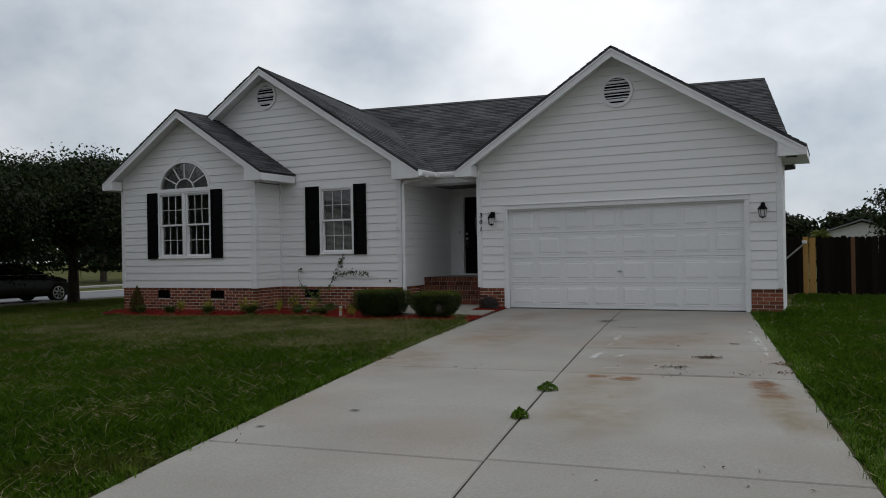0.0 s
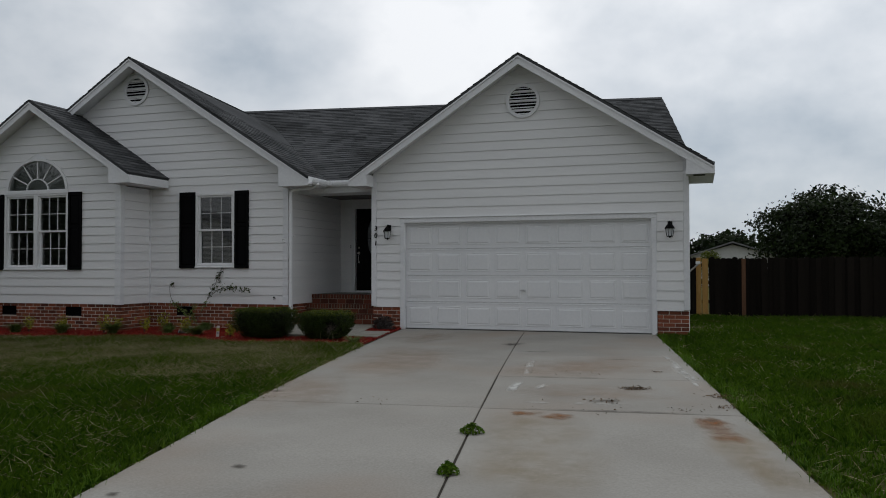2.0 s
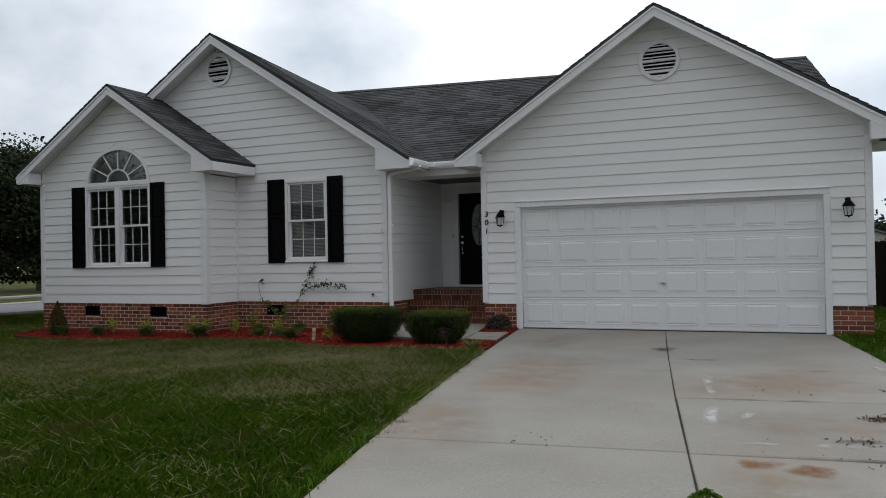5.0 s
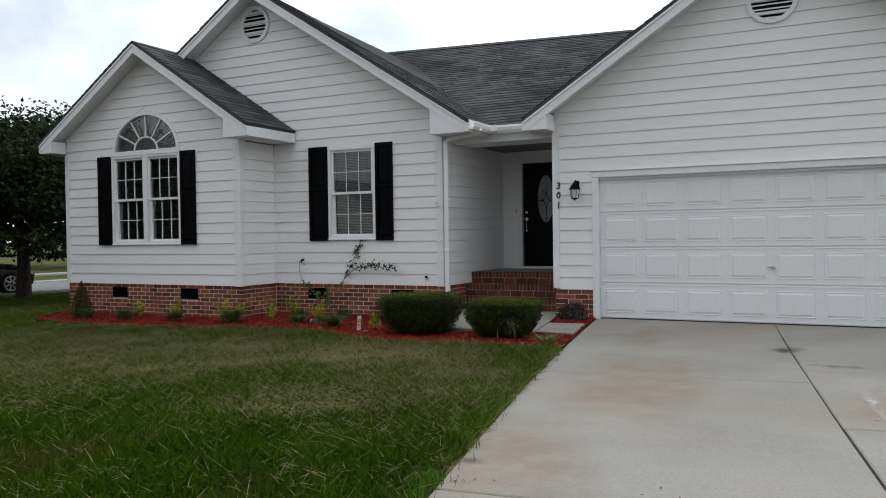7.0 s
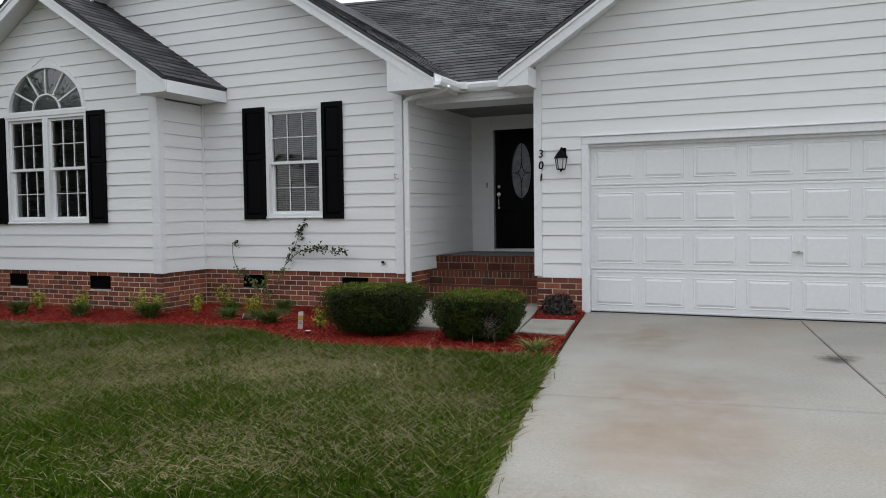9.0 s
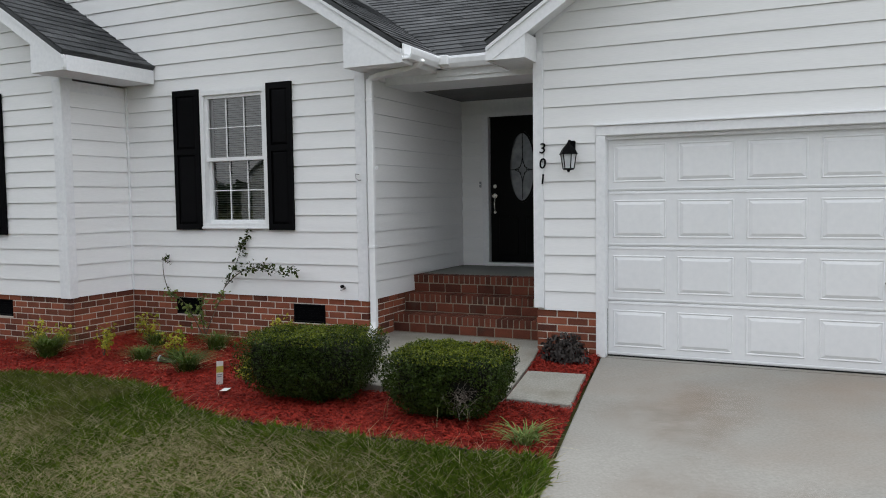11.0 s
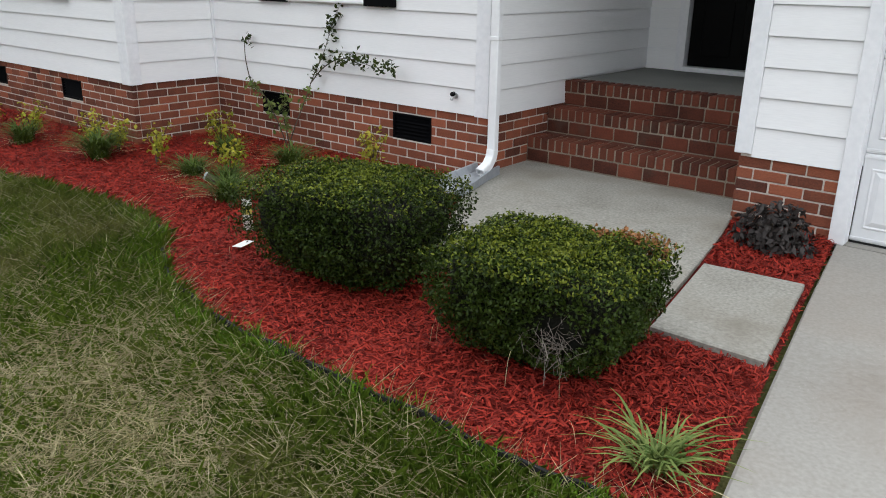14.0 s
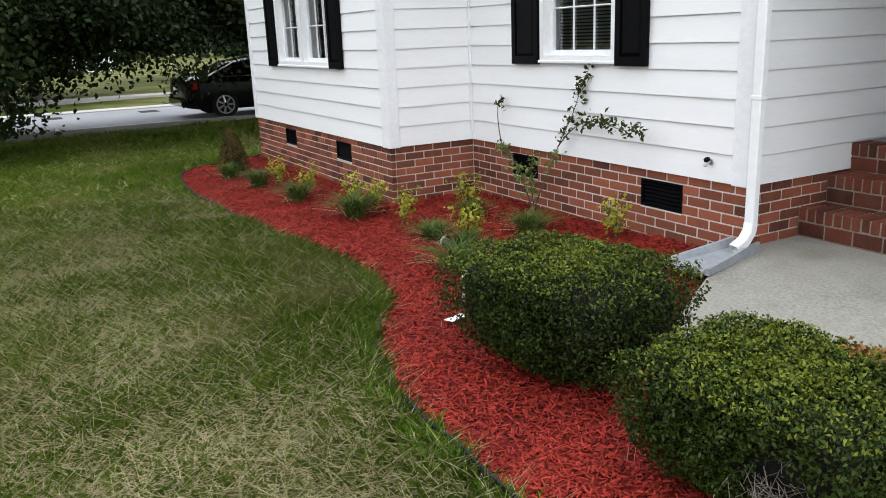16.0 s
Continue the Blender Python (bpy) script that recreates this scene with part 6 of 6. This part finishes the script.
# ---- trees ----
def tree(x, y, seed, label, height, radius, trunk_h, trunk_r, low, count, leaf=0.16, flat=1.0, material="tree_leaf", name="tree", group="trees round the lot"):
    """A tapered trunk, forking limbs and a crown of leaf clumps with gaps. low: height of the crown's hanging rim."""
    g = np.random.default_rng(seed)
    z0 = level(x, y)
    t = thing(name, (x, y, z0), label, "tree", group)
    bm, tips = bmesh.new(), []
    top = Vector((g.normal(0, 0.2), g.normal(0, 0.2), height * 0.82))
    tube(bm, [(0, 0, -0.15), (0.02, 0.0, 0.1), (0.0, 0.03, trunk_h), tuple(top * 0.6), tuple(top)], trunk_r, 9, trunk_r * 0.12)
    for k in range(13):
        a = k * 2.4 + g.uniform(-0.3, 0.3)
        h = trunk_h * 0.8 + (height * 0.72 - trunk_h * 0.8) * (k / 12) ** 0.9
        reach = radius * (0.95 - 0.5 * (k / 12) ** 1.5) * g.uniform(0.75, 1.05)
        droop = -0.15 * reach if k < 6 else 0.25 * reach
        e = Vector((math.cos(a) * reach, math.sin(a) * reach, min(h + droop + 0.25 * reach, height * 0.86)))
        mid = Vector((math.cos(a) * reach * 0.45, math.sin(a) * reach * 0.45, min(h + 0.28 * reach, height * 0.86)))
        tube(bm, [(0, 0, h), tuple(mid), tuple(e)], trunk_r * 0.38, 6, 0.02)
        for j in range(5):
            f = g.uniform(0.3, 1.0)
            o = mid.lerp(e, f)
            d = Vector(g.normal(0, 1, 3)) * radius * 0.22
            d.z -= radius * 0.04
            d.z = max(min(d.z, height * 0.93 - o.z), 0.75 - o.z)
            tube(bm, [tuple(o), tuple(o + d * 0.5), tuple(o + d)], 0.03, 4, 0.008)
            tips.append(np.array(o + d))
    part("trunk", bm, M["bark"], t)
    n_cl = 330
    d = unit(g.normal(0, 1, (n_cl, 3)))
    d[:, 2] = np.where(d[:, 2] < -0.55, -d[:, 2], d[:, 2])
    mid_z, half_z = (height + low) / 2, (height - low) / 2
    lump = g.uniform(0.35, 1.0, (n_cl, 1)) ** 0.55
    swell = np.array([[1 + 0.34 * noise.noise(Vector(v * 2.3 + seed))] for v in d])
    cl = d * np.array([radius, radius, half_z * flat]) * lump * swell + np.array([0, 0, mid_z])
    cl = np.concatenate([cl, np.array(tips)])
    per = count // len(cl)
    size = radius * 0.085
    idx = np.repeat(np.arange(len(cl)), per)
    off = g.normal(0, 1, (len(idx), 3)) * size * np.array([1, 1, 0.6])
    p = cl[idx] + off
    p[:, 2] = np.maximum(p[:, 2], low * 0.7 + 0.1)
    out = unit(p - np.array([0, 0, mid_z])) + np.array([0, 0, 0.4])
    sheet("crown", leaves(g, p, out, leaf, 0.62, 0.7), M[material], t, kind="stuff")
    return t


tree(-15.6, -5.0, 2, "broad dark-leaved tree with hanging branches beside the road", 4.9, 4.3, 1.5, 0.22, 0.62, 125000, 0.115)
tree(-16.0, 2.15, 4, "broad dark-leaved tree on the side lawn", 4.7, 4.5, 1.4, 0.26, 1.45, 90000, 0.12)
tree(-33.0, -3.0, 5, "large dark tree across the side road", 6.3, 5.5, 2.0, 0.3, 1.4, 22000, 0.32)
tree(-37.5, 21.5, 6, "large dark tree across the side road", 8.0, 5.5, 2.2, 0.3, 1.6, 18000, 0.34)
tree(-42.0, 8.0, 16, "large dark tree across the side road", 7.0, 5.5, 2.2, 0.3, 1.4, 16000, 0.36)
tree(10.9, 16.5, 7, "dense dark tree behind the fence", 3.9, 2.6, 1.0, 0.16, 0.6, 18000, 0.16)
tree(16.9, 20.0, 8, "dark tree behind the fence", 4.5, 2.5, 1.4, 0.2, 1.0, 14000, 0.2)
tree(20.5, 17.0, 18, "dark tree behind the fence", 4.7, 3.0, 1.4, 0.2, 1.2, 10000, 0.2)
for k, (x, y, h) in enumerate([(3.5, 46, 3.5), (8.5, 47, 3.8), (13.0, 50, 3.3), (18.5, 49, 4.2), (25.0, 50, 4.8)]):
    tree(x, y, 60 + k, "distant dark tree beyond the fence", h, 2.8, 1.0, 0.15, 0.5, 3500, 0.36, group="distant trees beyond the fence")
tree(6.75, 9.0, 80, "small bright-green tree behind the fence", 1.75, 0.32, 0.7, 0.03, 0.9, 1500, 0.07, material="box_new")
g = np.random.default_rng(77)
pts = []
for k in range(260):
    a = g.uniform(radians(60), radians(330))
    r = g.uniform(95, 125)
    h = g.uniform(3.0, 5.5)
    base = np.array([math.cos(a) * r, math.sin(a) * r, 0])
    pts.append(base + g.normal(0, 1, (110, 3)) * np.array([2.6, 2.6, h * 0.22]) + np.array([0, 0, h * 0.5]))
p = np.concatenate(pts)
p[:, 2] = np.abs(p[:, 2])
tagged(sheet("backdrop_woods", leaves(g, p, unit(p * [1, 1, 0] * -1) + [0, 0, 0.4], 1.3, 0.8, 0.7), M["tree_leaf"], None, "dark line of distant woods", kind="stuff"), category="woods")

# ---- side road, kerbs, far lawn ----
road_pts = [(-18.25, 120, -0.27), (-18.25, -120, -0.27), (-23.5, -120, -0.27), (-23.5, 120, -0.27)]
tagged(raw("road", road_pts, [(0, 1, 2, 3)], M["asphalt"]), "grey asphalt side road", "road", kind="structure")
for x0, x1 in ((-18.25, -17.85), (-23.9, -23.5)):
    bm = prism(bmesh.new(), [(x0, -0.4), (x1, -0.4), (x1, -0.215 if x0 > -20 else -0.245), ((x0 + x1) / 2, -0.215), (x0, -0.245 if x0 > -20 else -0.215)], "y", -120, 120)
    tagged(part("kerb", bm, M["kerb"], label="pale concrete rolled kerb", kind="structure"), category="kerb")
bm = boxed(-31.2, -29.8, -120, 120, -0.4, -0.255)
tagged(part("pavement_far", bm, M["kerb"], label="pale concrete footpath across the road", kind="structure"), category="pavement")
for y in (-3.4, -0.9):
    tagged(part("drain_cover", boxed(-22.6, -21.9, y, y + 0.5, -0.3, -0.264, bevel=0.005), M["rubber"], label="dark iron drain cover in the road", kind=""), category="drain cover", group="drain covers in the road")

# ---- parked car ----
car = thing("parked_car", (-19.32, 2.0, -0.27), "black four-door saloon parked at the kerb", "car", turn=90)


def loft(rows, material, name, parent, label=""):
    bm, rings = bmesh.new(), []
    for r in rows:
        rings.append([bm.verts.new(p) for p in r])
    for ra, rb in zip(rings, rings[1:]):
        for k in range(len(ra)):
            bm.faces.new((ra[k], ra[(k + 1) % len(ra)], rb[(k + 1) % len(ra)], rb[k]))
    bm.faces.new(rings[0])
    bm.faces.new(rings[-1][::-1])
    return part(name, bm, material, parent, label, smooth=False)


def car_row(x, w, z0, z1, z2):
    return [(x, -w * 0.92, z0), (x, -w, z0 + 0.12), (x, -w, z1 - 0.12), (x, -w * 0.93, z1), (x, -w * 0.5, z2), (x, w * 0.5, z2), (x, w * 0.93, z1), (x, w, z1 - 0.12), (x, w, z0 + 0.12), (x, w * 0.92, z0)]


loft([car_row(-2.40, 0.72, 0.36, 0.80, 0.84), car_row(-2.33, 0.84, 0.28, 0.92, 0.97), car_row(-2.0, 0.90, 0.22, 0.98, 1.03), car_row(-1.4, 0.915, 0.2, 0.98, 1.02), car_row(0.0, 0.92, 0.2, 0.93, 0.96), car_row(1.0, 0.92, 0.2, 0.90, 0.96), car_row(1.8, 0.90, 0.2, 0.80, 0.88), car_row(2.25, 0.82, 0.25, 0.66, 0.74), car_row(2.40, 0.68, 0.34, 0.58, 0.62)], M["car_paint"], "body", car)


def cabin_row(x, w0, w1, z0, z1):
    return [(x, -w0, z0), (x, -w1, z1 - 0.04), (x, -w1 * 0.8, z1), (x, w1 * 0.8, z1), (x, w1, z1 - 0.04), (x, w0, z0)]


cabin = loft([cabin_row(-1.85, 0.80, 0.78, 0.94, 1.0), cabin_row(-1.05, 0.85, 0.64, 0.93, 1.36), cabin_row(-0.4, 0.86, 0.64, 0.92, 1.45), cabin_row(0.25, 0.86, 0.64, 0.92, 1.43), cabin_row(1.2, 0.83, 0.78, 0.88, 0.96)], M["car_paint"], "cabin", car)
for sgn in (-1, 1):
    for pts in ([(-1.42, 1.02), (-0.98, 1.30), (-0.46, 1.37), (-0.42, 1.0)], [(-0.36, 1.0), (-0.36, 1.38), (0.22, 1.36), (0.86, 1.02)]):
        q = []
        for x, z in pts:
            f = (z - 0.93) / 0.5
            q.append((x, sgn * (0.872 - 0.21 * f), z))
        raw("side_window", q, [(0, 1, 2, 3)], M["car_glass"], car, "dark tinted side window")
    q = [(x, sgn * (0.880 - 0.21 * (z - 0.93) / 0.5), z) for x, z in ((-1.44, 1.005), (0.9, 1.005), (0.9, 0.985), (-1.44, 0.985))]
    raw("window_trim", q, [(0, 1, 2, 3)], M["metal"], car, "bright window trim")
    lens = loft([[(x, sgn * (w + 0.012), z) for z in (0.72, 0.92)] + [(x, sgn * (w - 0.15), z) for z in (0.93, 0.72)] for x, w in ((-2.36, 0.80), (-2.05, 0.895))], M["tail_red"], "tail_light", car, "red tail light")
    for x in (-1.42, 1.42):
        bm = bmesh.new()
        tube(bm, [(x, sgn * 0.72, 0.32), (x, sgn * 0.93, 0.32)], 0.325, 28)
        wheel = part("wheel", bm, M["rubber"], car)
        bm = bmesh.new()
        tube(bm, [(x, sgn * 0.925, 0.32), (x, sgn * 0.936, 0.32)], 0.215, 28)
        part("rim_well", bm, M["rubber"], wheel)
        bm = bmesh.new()
        for k in range(7):
            t = k * math.tau / 7
            c, s = math.cos(t), math.sin(t)
            tube(bm, [(x + 0.04 * c, sgn * 0.945, 0.32 + 0.04 * s), (x + 0.21 * c, sgn * 0.94, 0.32 + 0.21 * s)], 0.024, 5, 0.03)
        pierced(bm, ellipse(x, 0.32, 0.232, 0.232, 28), [ellipse(x, 0.32, 0.2, 0.2, 28)], "y", sgn * 0.93, sgn * 0.95)
        part("rim", bm, M["metal"], wheel, "silver alloy rim")
raw("rear_window", [(-1.80, -0.62, 1.015), (-1.80, 0.62, 1.015), (-1.10, 0.54, 1.345), (-1.10, -0.54, 1.345)], [(0, 1, 2, 3)], M["car_glass"], car, "dark rear window")
for o in car.children:
    if o.name.startswith("rear_window"):
        o.location = (-0.02, 0, 0.012)
part("rear_bumper", boxed(-2.46, -2.2, -0.80, 0.80, 0.30, 0.52, bevel=0.04), M["car_paint"], car)
part("number_plate", boxed(-2.425, -2.40, -0.16, 0.16, 0.62, 0.76), M["white_card"], car, "pale number plate")

# ---- fence ----
fence = thing("board_fence", (0, 6.7, 0), "dark weathered board fence across the back yard", "fence")
board = prism(bmesh.new(), [(-0.076, 0.0), (0.076, 0.0), (0.076, 1.46), (0.04, 1.5), (-0.04, 1.5), (-0.076, 1.46)], "y", -0.01, 0.01)
board_me = bpy.data.meshes.new("slat")
bmesh.ops.recalc_face_normals(board, faces=board.faces)
board.to_mesh(board_me)
board.free()
board_me.materials.append(M["fence"])
k = 0
x = 4.2
while x < 27:
    if not 6.34 < x < 6.68:
        ob = new("slat", board_me)
        ob.parent = fence
        ob.matrix_local = pose(x, rnd.uniform(-0.002, 0.002) - 0.023 * (k % 2), rnd.uniform(-0.03, 0.02), 0, rnd.uniform(-0.4, 0.4), 0)
    k += 1
    x += 0.142
for z in (0.3, 0.8, 1.25):
    part("rail", boxed(4.2, 27, 0.012, 0.05, z, z + 0.09), M["fence"], fence)
for x0, x1, key, h, y0 in ((6.36, 6.49, "new_wood", 1.5, -0.05), (6.51, 6.66, "new_wood", 1.47, -0.02), (7.48, 7.58, "red_wood", 1.46, -0.04), (9.9, 10.0, "fence", 1.46, -0.03), (12.3, 12.4, "fence", 1.46, -0.03)):
    part("post", boxed(x0, x1, y0, y0 + 0.09, -0.05, h, bevel=0.006), M[key], fence, {"new_wood": "new yellow timber post", "red_wood": "reddish timber post"}.get(key, ""))
bar = thing("gate_bar", (6.05, 6.45, 1.0), "thin grey metal bar leaning at the fence", "bar")
part("bar", tube(bmesh.new(), [(-0.1, 0, -0.08), (0.36, 0, 0.32)], 0.022, 6), M["metal"], bar)
part("bracket", boxed(0.30, 0.42, -0.04, 0.04, 0.32, 0.40, bevel=0.01), M["white_card"], bar)


# ---- houses beyond ----
def far_house(x, y, turn, w, d, eave, rise, label, windows=()):
    h = thing("house", (x, y, level(x, y)), label, "house", "houses beyond the lot", turn)
    part("wall", prism(bmesh.new(), [(-w, -0.3), (w, -0.3), (w, eave), (0, eave + rise), (-w, eave)], "y", 0, d), M["far_wall"], h)
    for s in (-1, 1):
        bm = prism(bmesh.new(), [(0, eave + rise + 0.1), (s * (w + 0.35), eave - 0.12), (s * (w + 0.35), eave - 0.02), (0, eave + rise + 0.2)], "y", -0.35, d + 0.35)
        part("roof", bm, M["far_roof"], h)
    for cx, z0, ww, hh in windows:
        win = part("window", boxed(cx - ww / 2, cx + ww / 2, -0.05, -0.01, z0, z0 + hh), M["vinyl"], h)
        part("pane", boxed(cx - ww / 2 + 0.06, cx + ww / 2 - 0.06, -0.065, -0.051, z0 + 0.06, z0 + hh - 0.06), M["car_glass"], win)


far_house(8.6, 40.0, 0, 2.6, 9, 2.0, 0.75, "low pale house with a grey roof behind the fence")
far_house(-35.0, -45.0, 180, 5.0, 11, 3.2, 3.6, "pale gabled house across the street", [(-2.4, 0.9, 1.1, 1.5), (1.8, 0.9, 1.1, 1.5)])
far_house(-12.0, -46.0, 180, 4.2, 9, 3.0, 2.6, "pale gabled house across the street", [(-1.6, 0.9, 1.1, 1.5)])
far_house(16.0, -48.0, 172, 5.5, 10, 3.0, 2.8, "pale gabled house across the street", [(2.0, 0.9, 1.1, 1.5)])
far_house(-62.0, -2.0, 90, 6.0, 14, 3.2, 2.6, "pale distant house across the side road", [(-2.5, 0.9, 1.2, 1.5), (2.5, 0.9, 1.2, 1.5)])
tree(-46.0, -40.0, 91, "dark tree across the street", 9, 4.5, 2.0, 0.25, 1.5, 5000, 0.5)
tree(4.0, -44.0, 92, "dark tree across the street", 10, 5.0, 2.0, 0.25, 1.5, 5000, 0.5)
tagged(raw("road_front", [(-18.25, -27, -0.385), (-18.25, -34, -0.385), (200, -34, -0.385), (200, -27, -0.385)], [(0, 1, 2, 3)], M["asphalt"]), "grey asphalt street in front", "road", kind="structure")


# ---- grass ----
def drive_mask(x, y):
    lx = np.array([drive_x("left", b) for b in y])
    rx = np.array([drive_x("right", b) for b in y])
    return (x > lx - 0.02) & (x < rx + 0.02)


def blades(seed, x0, x1, y0, y1, density, height, width, dry, feather):
    g = np.random.default_rng(seed)
    n = int((x1 - x0) * (y1 - y0) * density)
    x, y = g.uniform(x0, x1, n), g.uniform(y0, y1, n)
    rim = np.minimum(np.minimum(x - x0, x1 - x), np.minimum(y - y0, y1 - y)) / feather
    keep = (g.uniform(0, 1, n) < rim) & ~drive_mask(x, y) & ~inside(x, y, bed_poly) & ~inside(x, y, HOUSE) & ~inside(x, y, PAD)
    x, y = x[keep], y[keep]
    tall = np.array([noise.noise((a * 0.55, b * 0.55, 2.0)) + 0.6 * noise.noise((a * 1.7, b * 1.7, 5.0)) for a, b in zip(x, y)])
    keep = g.uniform(-0.75, 0.75, len(x)) < tall + 0.72
    x, y, tall = x[keep], y[keep], tall[keep]
    n = len(x)
    z = np.array([level(a, b) for a, b in zip(x, y)]) - 0.034
    is_dry = g.uniform(0, 1, n) < np.clip(dry * (1.0 - 0.9 * tall), 0.4 * dry, 0.75)
    h = height * np.where(is_dry, 1.8, 1.0) * g.uniform(0.45, 1.25, n) * np.clip(1 + 0.5 * tall, 0.6, 1.45)
    yaw, lean = g.uniform(0, math.tau, n), np.where(is_dry, np.abs(g.normal(1.25, 0.2, n)), np.abs(g.normal(0.55, 0.35, n)))
    w = width * g.uniform(0.7, 1.4, n)
    base = np.stack([x, y, z + np.where(is_dry, g.uniform(0.004, 0.035, n), 0)], 1)
    cs = np.stack([np.cos(yaw), np.sin(yaw), 0 * yaw], 1)
    ac = np.stack([-np.sin(yaw), np.cos(yaw), 0 * yaw], 1)
    tip = base + cs * (h * np.sin(lean))[:, None] + np.array([0, 0, 1]) * (h * np.cos(lean))[:, None]
    mid = base + cs * (h * 0.45 * np.sin(lean * 0.5))[:, None] + np.array([0, 0, 1]) * (h * 0.55 * np.cos(lean * 0.5))[:, None]
    mid = np.where(is_dry[:, None], base * 0.5 + tip * 0.5 + np.array([0, 0, 0.004]), mid)
    w = np.where(is_dry, w * 0.6, w)
    poly = np.stack([base - ac * w[:, None] / 2, base + ac * w[:, None] / 2, mid + ac * w[:, None] * 0.45, tip, mid - ac * w[:, None] * 0.45], 1)
    return poly[~is_dry], poly[is_dry]


growths = (
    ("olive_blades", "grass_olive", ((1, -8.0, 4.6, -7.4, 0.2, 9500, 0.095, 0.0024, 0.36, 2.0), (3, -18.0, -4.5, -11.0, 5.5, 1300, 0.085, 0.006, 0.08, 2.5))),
    ("green_blades", "grass", ((2, -11.5, 4.4, -17.5, -4.4, 3000, 0.10, 0.0042, 0.07, 2.6), (4, 5.0, 15.5, -17.0, 6.7, 1250, 0.09, 0.0065, 0.03, 1.6))),
)
lawn = thing("lawn_grass", (0, 0, 0), "patchy green lawn grass with dry straw-coloured blades", "grass", kind="stuff")
straw = []
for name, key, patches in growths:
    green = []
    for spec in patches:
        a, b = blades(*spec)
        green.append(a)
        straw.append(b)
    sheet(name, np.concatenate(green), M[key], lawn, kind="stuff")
sheet("dry_blades", np.concatenate(straw), M["grass_dry"], lawn, kind="stuff")
# longer tufts along the driveway and the bed's edge
g = np.random.default_rng(55)
tufts = []
for k in range(420):
    if k % 3 == 0:
        q = edge_line[g.integers(2, len(edge_line) - 30)]
        x, y = q.x + g.normal(0, 0.05), q.y - abs(g.normal(0.06, 0.06))
    elif k % 3 == 1:
        y = g.uniform(-15, -3.2)
        x = drive_x("left", y) - abs(g.normal(0.02, 0.05))
    else:
        y = g.uniform(-14, -0.3)
        x = drive_x("right", y) + abs(g.normal(0.02, 0.06))
    p = straps(g, 12, g.uniform(0.08, 0.17), g.uniform(0.05, 0.14), 0.006, 3)
    tufts.append(p + np.array([x, y, level(x, y) - 0.03]))
sheet("edge_tufts", np.concatenate(tufts), M["grass"], lawn, kind="stuff")
stalks = []
for k in range(150):
    x, y = (g.uniform(-6, 1.5), g.uniform(-5.8, -3.0)) if k % 8 else (g.uniform(-3.5, 0.9), g.uniform(-3.3, -2.5))
    if drive_mask(np.array([x]), np.array([y]))[0]:
        continue
    stalks.append(straps(g, 2, g.uniform(0.08, 0.3), g.uniform(0.06, 0.26), 0.0026, 4) + np.array([x, y, level(x, y) - 0.03]))
sheet("seed_stalks", np.concatenate(stalks), M["grass_dry"], lawn, kind="stuff")
